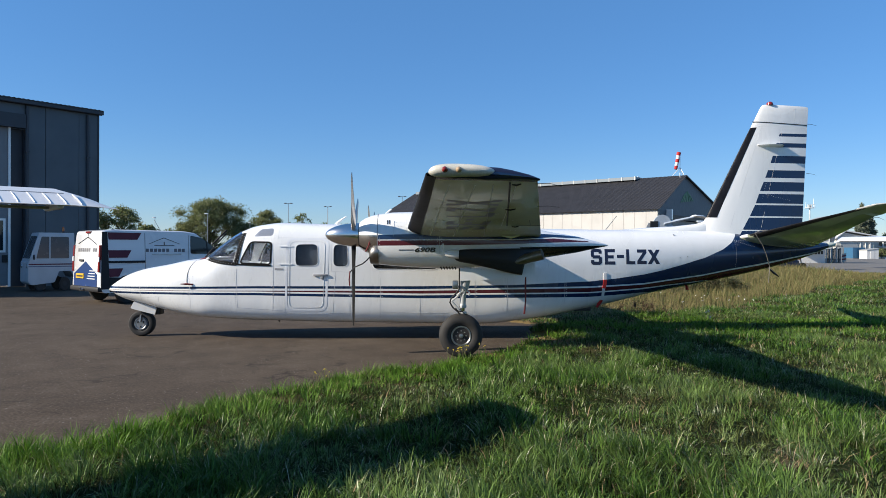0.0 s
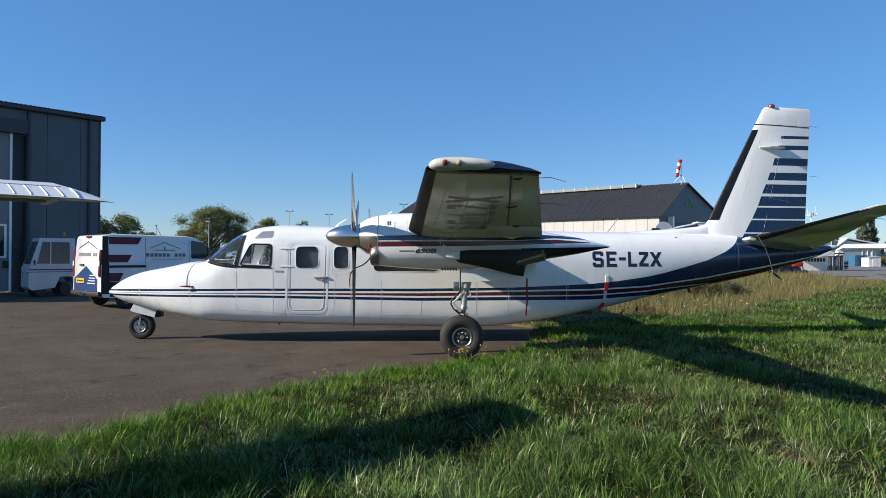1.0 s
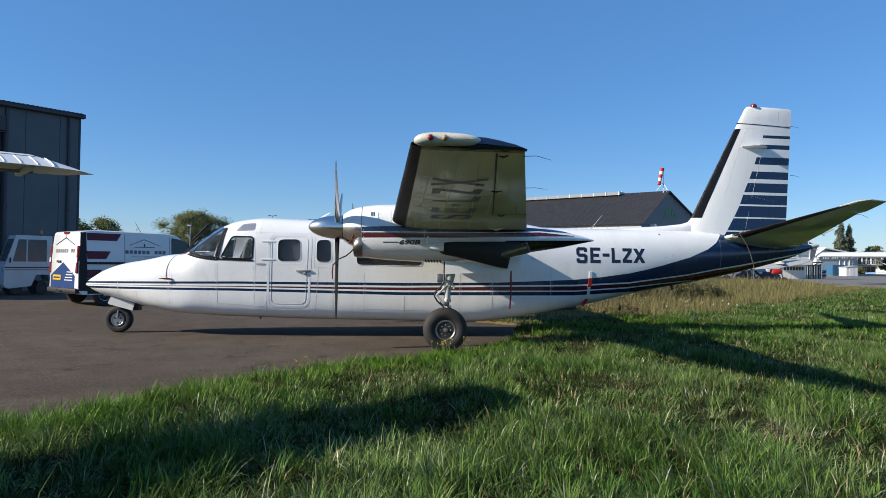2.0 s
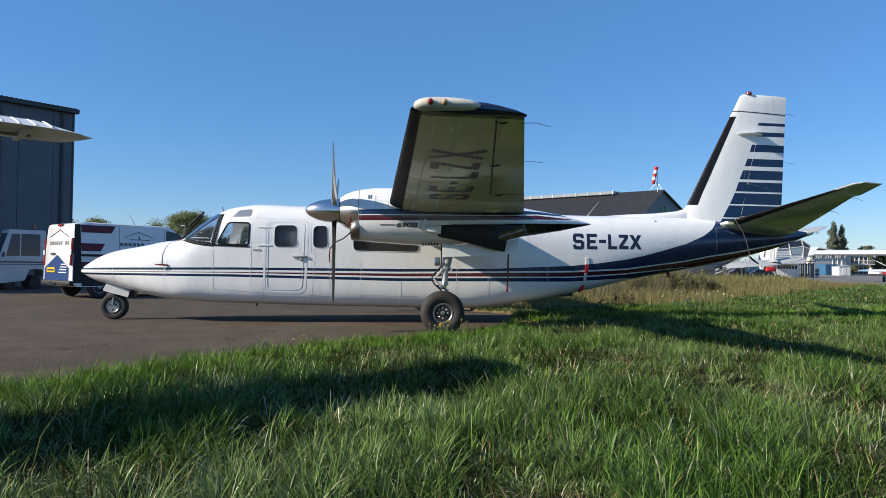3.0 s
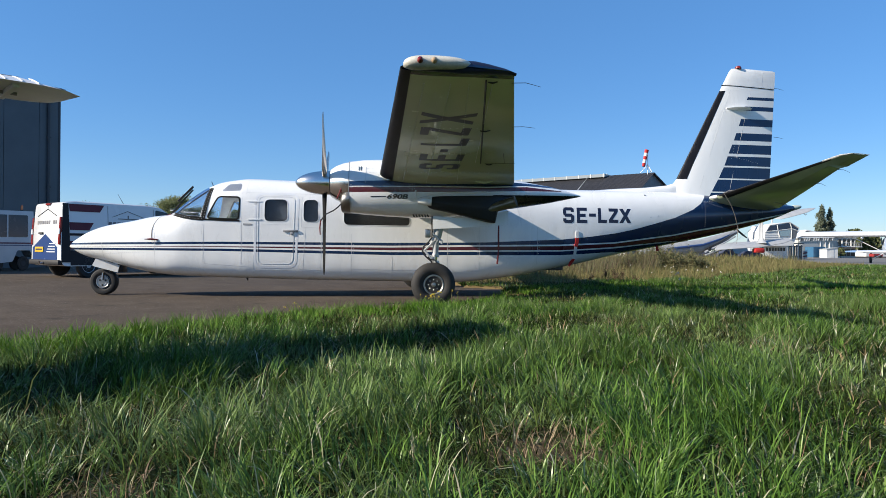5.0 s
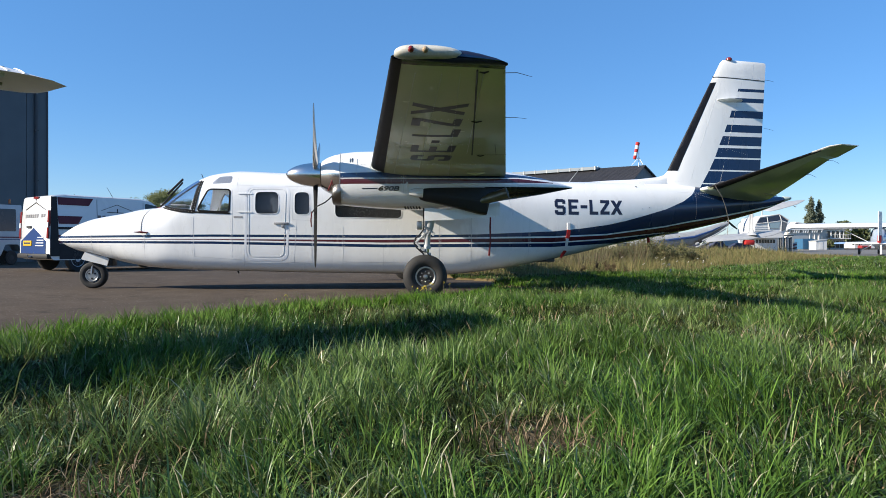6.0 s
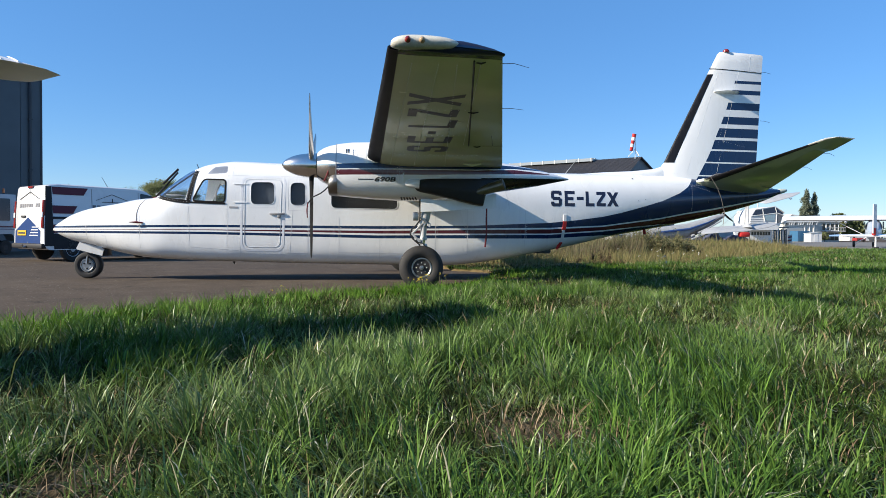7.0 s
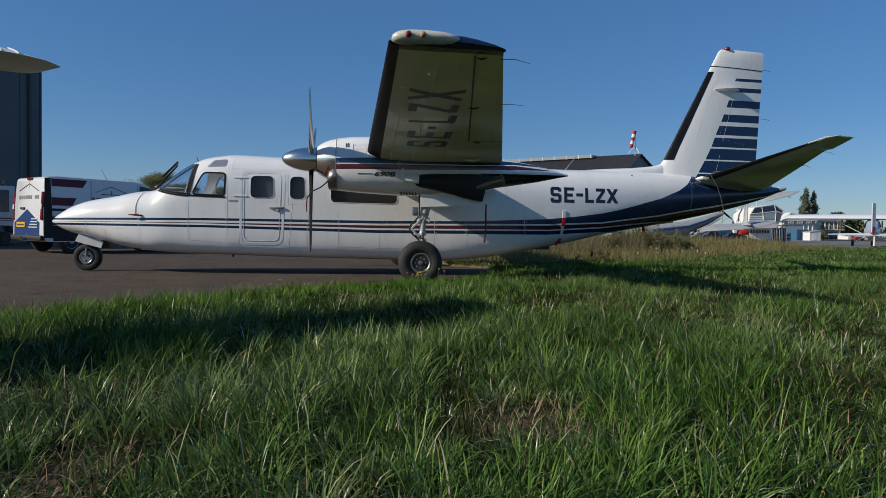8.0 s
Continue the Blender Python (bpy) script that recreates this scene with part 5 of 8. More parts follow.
    part("air_scoop", tube([(5.74, yc + o * 0.41, 1.475), (5.82, yc + o * 0.42, 1.475), (5.93, yc + o * 0.425, 1.47)], [0.035, 0.06, 0.064], 12), M_WHITE, nacelle)

    # main gear
    yw = s * 2.36
    gear = part("main_gear", tube([(6.06, s * 2.32, 1.30), (6.05, s * 2.32, 1.08), (6.035, s * 2.32, 0.98), (6.02, s * 2.32, 0.94), (6.01, s * 2.32, 0.72)], [0.075, 0.07, 0.06, 0.045, 0.042], 14), M_GEAR, airplane, "pale grey oleo leg")
    part("piston", tube([(6.01, s * 2.32, 0.74), (5.995, s * 2.32, 0.58), (5.985, s * 2.33, 0.30)], [0.036, 0.036, 0.03], 12), M_CHROME, gear)
    for z, r in ((0.95, 0.062), (0.72, 0.054), (0.62, 0.058)):
        part("collar", tube([(6.015, s * 2.32, z + 0.025), (6.013, s * 2.32, z), (6.01, s * 2.32, z - 0.025)], [r * 0.9, r, r * 0.9], 14), M_GEAR, gear)
    part("torque_link", tube([(5.985, s * 2.35, 0.93), (5.93, s * 2.35, 0.86), (5.85, s * 2.35, 0.79)], [0.022, 0.015, 0.014], 6), M_GEAR, gear)
    part("torque_link", tube([(5.85, s * 2.35, 0.79), (5.91, s * 2.35, 0.72), (5.98, s * 2.35, 0.63)], [0.014, 0.016, 0.022], 6), M_GEAR, gear)
    part("brake_hose", tube([(5.955, s * 2.42, 1.27), (5.955, s * 2.42, 1.05), (5.95, s * 2.42, 0.97), (5.90, s * 2.42, 0.90), (5.835, s * 2.42, 0.84), (5.82, s * 2.42, 0.78), (5.86, s * 2.42, 0.71), (5.95, s * 2.42, 0.63), (5.96, s * 2.42, 0.56)], 0.011, 6), M_BLACK, gear)
    part("hose_loop", tube([(5.90, s * 2.43, 0.70), (5.93, s * 2.43, 0.66), (6.0, s * 2.43, 0.65), (6.04, s * 2.43, 0.60), (6.0, s * 2.43, 0.57)], 0.009, 6), M_BLACK, gear)
    part("hook", tube([(6.05, s * 2.38, 0.96), (6.10, s * 2.40, 0.92), (6.09, s * 2.40, 0.88)], 0.014, 6), M_GEAR, gear)
    part("uplock_arm", tube([(5.97, s * 2.40, 1.02), (6.05, s * 2.40, 0.95), (6.02, s * 2.40, 0.88)], [0.018, 0.022, 0.014], 6), M_STEEL, gear)
    part("side_brace", tube([(6.03, s * 2.30, 1.12), (6.08, s * 2.25, 1.02), (6.10, s * 2.1, 1.28)], 0.022, 6), M_STEEL, gear)
    part("lamp_housing", box((5.86, s * 2.36 - 0.03, 0.97), (5.94, s * 2.36 + 0.03, 1.09), bevel=0.01), M_STEEL, gear)
    wheel = part("wheel", lathe([(-0.078, 0.03), (-0.080, 0.085), (-0.068, 0.118), (0.10, 0.125), (0.10, 0.02)] if s < 0 else [(0.078, 0.03), (0.080, 0.085), (0.068, 0.118), (-0.10, 0.125), (-0.10, 0.02)], (5.98, yw, 0.305), "y", 36), M_HUB, gear, "grey metal wheel disc")
    part("rim", lathe([(s * 0.07, 0.112), (s * 0.088, 0.120), (s * 0.098, 0.130), (s * 0.098, 0.142), (s * 0.07, 0.150), (-s * 0.09, 0.150), (-s * 0.09, 0.115)], (5.98, yw, 0.305), "y", 40), M_STEEL, wheel, "bright metal wheel rim")
    part("tyre", lathe([(-0.085, 0.143), (-0.105, 0.165), (-0.118, 0.215), (-0.11, 0.27), (-0.08, 0.303), (-0.03, 0.313), (0.03, 0.313), (0.08, 0.303), (0.11, 0.27), (0.118, 0.215), (0.105, 0.165), (0.085, 0.143)], (5.98, yw, 0.305), "y", 44), M_TYRE, wheel, "black tyre")
    part("hub_cap", lathe([(s * 0.112, 0.010), (s * 0.108, 0.026), (s * 0.08, 0.034), (s * 0.03, 0.036)], (5.98, yw, 0.305), "y", 18), M_STEEL, wheel)
    for k in range(8):
        q = 2 * math.pi * k / 8
        part("wheel_bolt", lathe([(s * 0.090, 0.005), (s * 0.087, 0.009), (s * 0.05, 0.009)], (5.98 + 0.072 * math.cos(q), yw, 0.305 + 0.072 * math.sin(q)), "y", 6), M_STEEL, wheel)
    part("gear_door", poly_prism([(5.96, 1.275), (6.45, 1.24), (7.03, 1.36), (7.04, 1.16), (6.45, 1.115), (5.96, 1.09)], s * 2.46 - 0.012, s * 2.46 + 0.012), M_WHITE, airplane, "open white gear door")
    for k in range(6):
        part("drain_louvre", tube([(5.68 + 0.04 * k, yc + o * 0.30, 1.29), (5.70 + 0.04 * k, yc + o * 0.29, 1.255)], 0.012, 5), M_BLACK, nacelle)


def nac_text(x, z, off=0.0):
    w = float(np.interp(x, [4.785, 5.0, 5.3, 5.7], [0.345, 0.385, 0.405, 0.42]))
    q = abs(z - float(np.interp(x, [4.785, 5.3, 5.7], [1.68, 1.6775, 1.6575]))) / 0.4
    return Vector((x, -2.18 - w * (1 - q**2.75) ** (1 / 2.75) - min(off, 0.003), z))


skin_text("690B", 5.315, 5.605, 1.497, 1.565, M_BLACK, 0.25, 0.03, nac_text, "model_number", "black slanted model number")
def nac_strip(points, width, off=0.004):
    """A thin band on the outer side of the near nacelle."""
    rings = []
    for i, (x, z) in enumerate(points):
        a, b = points[max(i - 1, 0)], points[min(i + 1, len(points) - 1)]
        d = Vector((b[0] - a[0], b[1] - a[1])).normalized() * (width / 2)
        up, dn = nac_text(x - d.y, z + d.x), nac_text(x + d.y, z - d.x)
        rings.append([up + Vector((0, 0.004, 0)), up - Vector((0, off, 0)), dn - Vector((0, off, 0)), dn + Vector((0, 0.004, 0))])
    return loft(rings)


part("marking_bar", nac_strip(line_pts((5.09, 1.528), (5.30, 1.529), 6), 0.012, 0.002), M_LETTER, airplane, "small unreadable dark marking")
for q0, q1 in (((5.02, 1.94), (5.02, 1.72)), ((5.20, 1.96), (5.20, 1.80)), ((5.66, 1.90), (5.66, 1.30)), ((5.25, 1.83), (5.55, 1.85))):
    part("cowl_seam", nac_strip(line_pts(q0, q1, 10), 0.004, 0.0015), M_SEAM, airplane)
for x in (4.926, 4.957):
    part("vent_slot", nac_strip(line_pts((x, 1.95), (x + 0.001, 1.89), 4), 0.010, 0.002), M_BLACK, airplane)
rivets([((4.82, 1.98), (4.82, 1.36)), ((5.63, 1.88), (5.63, 1.32)), ((5.69, 1.88), (5.69, 1.32)), ((4.84, 1.66), (5.68, 1.668)), ((4.84, 1.40), (5.6, 1.36)), ((5.05, 1.92), (5.17, 1.92)), ((4.84, 1.85), (5.6, 1.88))], airplane, M_RIVET, 0.045, nac_text)
part("lift_handle", box((5.70, -2.61, 1.50), (5.72, -2.59, 1.62), bevel=0.004), M_WHITE, airplane)

# nose gear
ng = part("nose_gear", tube([(0.60, 0, 0.62), (0.58, 0, 0.42), (0.562, 0, 0.24)], [0.035, 0.03, 0.022], 10), M_CHROME, airplane, "bright nose leg")
part("fork", tube([(0.575, -0.02, 0.42), (0.568, -0.085, 0.36), (0.56, -0.095, 0.25)], 0.018, 6), M_STEEL, ng)
part("nose_gear_door", loft([[Vector((x, y, z)) for x, z in ((0.467, 0.615), (0.410, 0.505), (0.43, 0.485), (0.82, 0.382), (0.852, 0.500), (0.66, 0.565))] for y in (-0.13, -0.105)]), M_WHITE, ng, "white nose gear door")
part("rear_door", box((0.80, -0.10, 0.38), (0.90, 0.10, 0.52), bevel=0.01), M_BLACK, ng)
nw = part("wheel", lathe([(-0.07, 0.03), (-0.075, 0.06), (-0.05, 0.075), (-0.055, 0.10), (-0.06, 0.115), (0.06, 0.115), (0.06, 0.02)], (0.56, 0, 0.222), "y", 32), M_HUB, ng, "grey wheel disc")
part("rim", lathe([(-0.074, 0.088), (-0.080, 0.095), (-0.080, 0.106), (-0.06, 0.112), (-0.05, 0.09)], (0.56, 0, 0.222), "y", 36), M_STEEL, nw, "bright metal wheel rim")
part("tyre", lathe([(-0.05, 0.11), (-0.072, 0.135), (-0.08, 0.16), (-0.07, 0.202), (-0.04, 0.222), (0.04, 0.222), (0.07, 0.202), (0.08, 0.16), (0.072, 0.135), (0.05, 0.11)], (0.56, 0, 0.222), "y", 40), M_TYRE, nw, "black tyre")
for k in range(3):
    q = 2 * math.pi * k / 3 + 0.5
    part("wheel_web", lathe([(-0.08, 0.006), (-0.078, 0.016), (-0.06, 0.016)], (0.56 + 0.055 * math.cos(q), 0, 0.222 + 0.055 * math.sin(q)), "y", 8), M_BLACK, nw)

# cabin floor, seats and bulkhead behind the panes
part("cabin_floor", box((1.9, -0.58, 0.62), (7.0, 0.58, 0.66)), M_INSIDE, airplane)
part("bulkhead", poly_prism(rounded([(-0.6, 0.5), (0.6, 0.5), (0.58, 1.85), (-0.58, 1.85)], 0.2), 3.06, 3.09, "x"), M_INSIDE, airplane)
part("chart_sheet", box((1.96, -0.52, 1.385), (2.20, -0.24, 1.395)), M_WFAB, airplane, "white paper on the glare shield")
part("instrument_panel", box((1.95, -0.5, 1.0), (2.1, 0.5, 1.33), bevel=0.03), M_BLACK, airplane)
for y in (-0.3, 0.3):
    st = part("pilot_seat", box((2.62, y - 0.2, 0.85), (3.0, y + 0.2, 0.98), bevel=0.04), M_SEAT, airplane, "cream pilot seat")
    part("seat_back", loft([[Vector((x + 0.05 * k, y + w * a, z)) for k, a in ((0, -1), (0, 1), (2, 1), (2, -1))] for x, w, z in ((2.83, 0.2, 0.95), (2.88, 0.2, 1.3), (2.90, 0.13, 1.40), (2.91, 0.12, 1.52))]), M_SEAT, st)
for x0, x1, cloth in ((3.25, 3.80, M_BLIND), (3.90, 4.28, M_BLIND), (4.55, 5.80, M_BLACK)):
    part("window_blind", box((x0, -0.60, 1.15), (x1, -0.585, 1.68)), cloth, airplane, "dark blind behind the window")
part("seat_frame", tube([(2.70, -0.42, 1.25), (2.74, -0.43, 1.45), (2.80, -0.43, 1.58), (2.88, -0.43, 1.52), (2.90, -0.43, 1.25)], 0.014, 6), M_SEAT, airplane, "cream seat frame")
part("control_yoke", tube([(2.15, -0.3, 1.15), (2.35, -0.3, 1.2), (2.36, -0.42, 1.32)], 0.015, 6), M_BLACK, airplane)
part("sun_visor_card", box((2.02, -0.45, 1.335), (2.18, -0.2, 1.345), pose(0, 0, 0)), M_WFAB, airplane, "white card on the panel")

# wipers, antennas, covers and ties
for y, dx in ((-0.06, 0.0), (0.08, -0.03)):
    wp = part("wiper", tube([(1.66 + dx, y, 1.38), (1.86 + dx, y, 1.62), (2.03 + dx, y - 0.03, 1.80)], [0.010, 0.008, 0.008], 6), M_BLACK, airplane, "black windshield wiper")
    part("wiper_blade", tube([(1.78 + dx, y - 0.02, 1.60), (2.04 + dx, y - 0.05, 1.855)], 0.012, 5), M_BLACK, wp)
part("whip_antenna", tube([(8.78, 0, 1.89), (8.99, 0, 2.15)], [0.010, 0.006], 5), M_STEEL, airplane)
part("cover_bow", strip(dense([(1.60, 1.345), (1.67, 1.365), (1.735, 1.372)], 0.02), 0.030, 0.012), M_DARKRED, airplane, "red cover cloth on the nose")
part("roof_probe", tube([(2.36, 0, 1.85), (2.32, 0, 1.95)], [0.008, 0.005], 5), M_BLACK, airplane)
part("belly_antenna", tube([(2.95, -0.1, 0.31), (2.96, -0.1, 0.25)], [0.02, 0.012], 6), M_BLACK, airplane)
part("tail_bumper", tube([(10.28, 0, 0.92), (10.30, 0, 0.81)], [0.02, 0.03], 8), M_RED, airplane, "red tail tie-down ring")
for x0, z0, x1, z1 in ((3.93, 1.95, 4.11, 2.11), (4.66, 1.94, 4.91, 2.25)):
    part("roof_antenna", loft([[Vector((x0 + (x1 - x0) * q ** 1.5 + dx * (1 - 0.6 * q), y, z0 + (z1 - z0) * q)) for dx, y in ((-0.05, 0), (0, -0.012), (0.05, 0), (0, 0.012))] for q in (0.0, 0.35, 0.7, 1.0)]), M_WHITE, airplane, "white swept blade antenna")
st = part("cover_strap", strip(dense([(1.58, 1.345), (1.545, 1.26), (1.523, 1.20), (1.508, 1.09), (1.511, 0.97), (1.53, 0.94)], 0.02), 0.010, 0.006), M_ROPE, airplane, "grey pitot cover strap")
part("pitot_cover", tube([(1.42, -0.625, 0.94), (1.52, -0.62, 0.94), (1.62, -0.59, 0.932)], [0.005, 0.016, 0.012], 8), M_DARKRED, airplane, "red pitot cover")
part("warning_streamer", strip([(8.61, 1.135), (8.61, 1.02)], 0.05, 0.012), M_WFAB, airplane, "white streamer end")
part("warning_streamer", strip([(8.61, 1.02), (8.605, 0.93), (8.59, 0.87)], 0.06, 0.014), M_RED, airplane, "red warning streamer")
part("warning_streamer", strip([(8.59, 0.87), (8.585, 0.72), (8.575, 0.65)], 0.05, 0.012), M_WFAB, airplane)
part("warning_streamer", tube([skin(8.575, 0.66, 0.01), skin(8.55, 0.60, 0.02), (8.51, -0.42, 0.53)], [0.03, 0.03, 0.02], 6, 0.3), M_RED, airplane)
part("gear_pin_streamer", tube([(6.93, -2.30, 1.24), (6.925, -2.305, 1.0), (6.93, -2.30, 0.80), (6.91, -2.30, 0.60)], [0.008, 0.013, 0.010, 0.014], 6, 0.3), M_DARKRED, airplane, "red streamer hanging from the gear bay")
part("propeller_tie", tube([(4.38, -2.20, 1.20), (4.46, -2.40, 1.28), (4.58, -2.50, 1.33), (4.64, -2.48, 1.38), (4.69, -2.44, 1.44)], 0.009, 6), M_BLACK, airplane, "black strap tying the propeller")
part("propeller_tie", tube([(4.38, -2.21, 1.22), (4.37, -2.22, 1.10), (4.375, -2.21, 1.0)], [0.008, 0.010, 0.007], 6, 0.4), M_DARKRED, airplane)
part("intake_plug_cord", tube([(4.62, -2.44, 1.50), (4.66, -2.46, 1.58), (4.70, -2.47, 1.70)], 0.010, 6), M_DARKRED, airplane)
part("tie_rope", tube([(11.44, -0.62, 1.885), (11.33, -0.61, 1.875), (11.245, -0.60, 1.835), (11.30, -0.58, 1.765), (11.42, -0.52, 1.64), (11.55, -0.42, 1.46), (11.68, -0.30, 1.225), (11.71, -0.1, 1.19)], 0.008, 6), M_ROPE, airplane, "grey rope round the tailplane")
part("rope_end", tube([(11.68, -0.30, 1.225), (11.665, -0.30, 1.08), (11.655, -0.30, 0.95)], [0.007, 0.005, 0.004], 5), M_ROPE, airplane)
part("control_lock", tube([(11.70, -0.2, 1.22), (11.82, -0.17, 1.13), (11.93, -0.15, 1.06)], [0.014, 0.02, 0.010], 6), M_BLACK, airplane, "black control lock strap")
for x, z in ((9.98, 1.40), (10.12, 1.425)):
    part("static_port", tube([skin(x, z, -0.004), skin(x, z, 0.003)], [0.010, 0.007], 8), M_STEEL, airplane)
part("belly_flap", box((8.14, -0.30, 0.455), (8.44, -0.24, 0.56), bevel=0.008), M_SOOT, airplane, "grey belly fairing")
part("hf_wire_post", tube([(9.92, -0.05, 1.86), (9.93, -0.3, 1.80)], 0.012, 5), M_STEEL, airplane)

# ---- dark hangar beside the apron ----
M_CLAD = worn("dark_blue_grey_cladding", (0.080, 0.101, 0.118), 0.45, 0.0, dirt=0.35, scale=1.2)
M_CLADTRIM = worn("dark_trim_sheet", (0.035, 0.042, 0.052), 0.5)
M_GREYDOOR = worn("grey_door_sheet", (0.185, 0.198, 0.210), 0.5)
M_AUTOGLASS = worn("dark_car_glass", (0.020, 0.026, 0.030), 0.06, 0.0, 0.0, bump=0.0)
M_ROOFSHEET = worn("grey_roof_sheet", (0.07, 0.075, 0.08), 0.6)


def wall_frame(corner, along):
    """Matrix with x along a wall, y into the building and z up."""
    a = Vector((*along, 0)).normalized()
    n = Vector((0, 0, 1)).cross(a)
    return Matrix(((a.x, n.x, 0, corner[0]), (a.y, n.y, 0, corner[1]), (0, 0, 1, 0), (0, 0, 0, 1)))


hm = wall_frame((-7.84, 16.60), (-0.69, -0.724))
hm = hm @ Matrix.Diagonal((1, -1, 1, 1)) if (hm.to_3x3() @ Vector((0, 1, 0))).y < 0 else hm
hangar = thing("hangar", "dark blue-grey metal hangar with a sheet roof", "hangar")


def hbox(name, lo, hi, mat, parent=None, label="", bevel=0.0):
    return part(name, box(lo, hi, hm, bevel), mat, parent or hangar, label, smooth=False)


hbox("wall_core", (0.02, 0.06, 0), (2.71, 9.0, 7.17), M_CLADTRIM)
for a, b in ((0.0, 0.75), (0.765, 1.99), (2.005, 2.70)):
    hbox("wall_panel", (a, 0.0, 0), (b, 0.055, 7.15), M_CLAD)
hbox("corner_trim", (-0.03, -0.02, 0), (0.05, 0.08, 7.17), M_CLADTRIM)
hbox("end_wall", (-0.02, 0.08, 0), (0.02, 9.0, 7.17), M_CLAD)
for s in (0.43, 2.66):
    pipe = tube([hm @ Vector((s, -0.07, 0.0)), hm @ Vector((s, -0.07, 7.0))], 0.055, 10)
    dp = part("downpipe", pipe, M_CLADTRIM, hangar)
    for z in (1.2, 3.2, 5.2):
        part("pipe_clip", box((s - 0.07, -0.13, z), (s + 0.07, 0.0, z + 0.05), hm), M_CLADTRIM, dp)
hbox("door_lintel", (2.72, -0.12, 6.12), (14.2, 0.25, 6.66), M_CLADTRIM, label="dark sliding door track box")
hbox("upper_wall", (2.715, 0.0, 6.67), (14.2, 0.2, 7.15), M_CLAD)
hbox("door_jamb", (2.72, 0.30, 0), (3.22, 0.6, 6.12), M_CLADTRIM)
door = hbox("hangar_door", (3.22, 0.12, 0.05), (6.5, 0.2, 6.12), M_GREYDOOR, label="grey sliding door leaf with a white edge")
hbox("door_edge", (3.18, 0.06, 0.02), (3.26, 0.22, 6.12), M_WHITE, door)
hbox("door_window", (3.42, 0.10, 1.40), (4.2, 0.118, 2.54), M_AUTOGLASS, door, "dark reflecting window")
for x0, x1, z0, z1 in ((3.34, 3.42, 1.32, 2.62), (4.2, 4.28, 1.32, 2.62), (3.42, 4.2, 1.32, 1.40), (3.42, 4.2, 2.54, 2.62)):
    hbox("window_frame", (x0, 0.085, z0), (x1, 0.12, z1), M_WHITE, door)
hbox("door_leaf", (6.55, 0.12, 0.05), (14.2, 0.2, 6.12), M_GREYDOOR)
hbox("door_box", (3.28, 0.05, 0.95), (3.45, 0.12, 1.22), M_BLACK, door)
# roof with a corrugated edge
bm = bmesh.new()
n = 176
lo, hi = [], []
for i in range(n + 1):
    s = -0.12 + 14.4 * i / n
    z = 7.24 + 0.016 * math.cos(i * math.pi)
    lo.append(bm.verts.new(hm @ Vector((s, -0.22, z))))
    hi.append(bm.verts.new(hm @ Vector((s, 9.2, z + 1.0))))
for i in range(n):
    bm.faces.new((lo[i], lo[i + 1], hi[i + 1], hi[i]))
bmesh.ops.solidify(bm, geom=bm.faces, thickness=0.03)
part("roof", bm, M_ROOFSHEET, hangar, "corrugated roof sheet", smooth=False)
hbox("gutter", (-0.12, -0.20, 7.07), (14.2, -0.02, 7.21), M_CLADTRIM, bevel=0.02)

# ---- grey hangar with a tiled roof beyond the apron ----
M_CREAM = worn("cream_wall_sheet", (0.465, 0.452, 0.425), 0.6, dirt=0.3, scale=0.6)
M_TILE = worn("dark_roof_tiles", (0.040, 0.038, 0.040), 0.7, dirt=0.5, scale=0.8)
M_GABLE = worn("slate_blue_gable", (0.07, 0.10, 0.12), 0.6)
M_SKYLIGHT = worn("skylight_sheet", (0.22, 0.25, 0.27), 0.3)
M_GREEN = worn("faded_green_emblem", (0.075, 0.20, 0.105), 0.6, dirt=0.6, scale=1.5)
far = thing("far_hangar", "cream-walled hangar with a dark ridged roof and skylight", "hangar")
E0, AP = Vector((29.75, 52.9, 5.62)), Vector((34.95, 58.9, 9.5))
G = Vector((AP.x - E0.x, AP.y - E0.y, 0))
LD = Vector((-28.9, 27.2, 0)).normalized()
FM = Matrix(((LD.x, G.normalized().x, 0, E0.x), (LD.y, G.normalized().y, 0, E0.y), (0, 0, 1, 0), (0, 0, 0, 1)))
HW, HL = G.length, 39.5


def fbox(name, lo, hi, mat, parent=None, label=""):
    return part(name, box(lo, hi, FM), mat, parent or far, label, smooth=False)


for i in range(33):
    fbox("wall_panel", (0.02 + i * 1.2, 0.0, 0), (1.19 + i * 1.2, 0.12, 5.6), M_CREAM)
fbox("wall_core", (0.05, 0.13, 0), (HL, HW + 13.9, 5.55), M_CREAM)
bm = bmesh.new()
for i in range(264):
    s0 = -0.3 + i * 0.1527
    prof = ((0, 0.0), (0.05, 0.045), (0.10, 0.045), (0.1527, 0.0))
    for (a, za), (b, zb) in zip(prof, prof[1:]):
        q = [FM @ Vector(p) for p in ((s0 + a, -0.35, 5.42 + za), (s0 + b, -0.35, 5.42 + zb), (s0 + b, HW, 9.5 + zb), (s0 + a, HW, 9.5 + za))]
        bm.faces.new([bm.verts.new(p) for p in q])
bmesh.ops.remove_doubles(bm, verts=bm.verts, dist=0.001)
part("roof_slope", bm, M_TILE, far, "dark ribbed roof", smooth=False)
part("roof_back", loft([[FM @ Vector(p) for p in ((s, HW, 9.52), (s, HW + 14.35, 6.08), (s, HW + 14.35, 5.95), (s, HW, 9.38))] for s in (-0.3, HL)]), M_TILE, far)
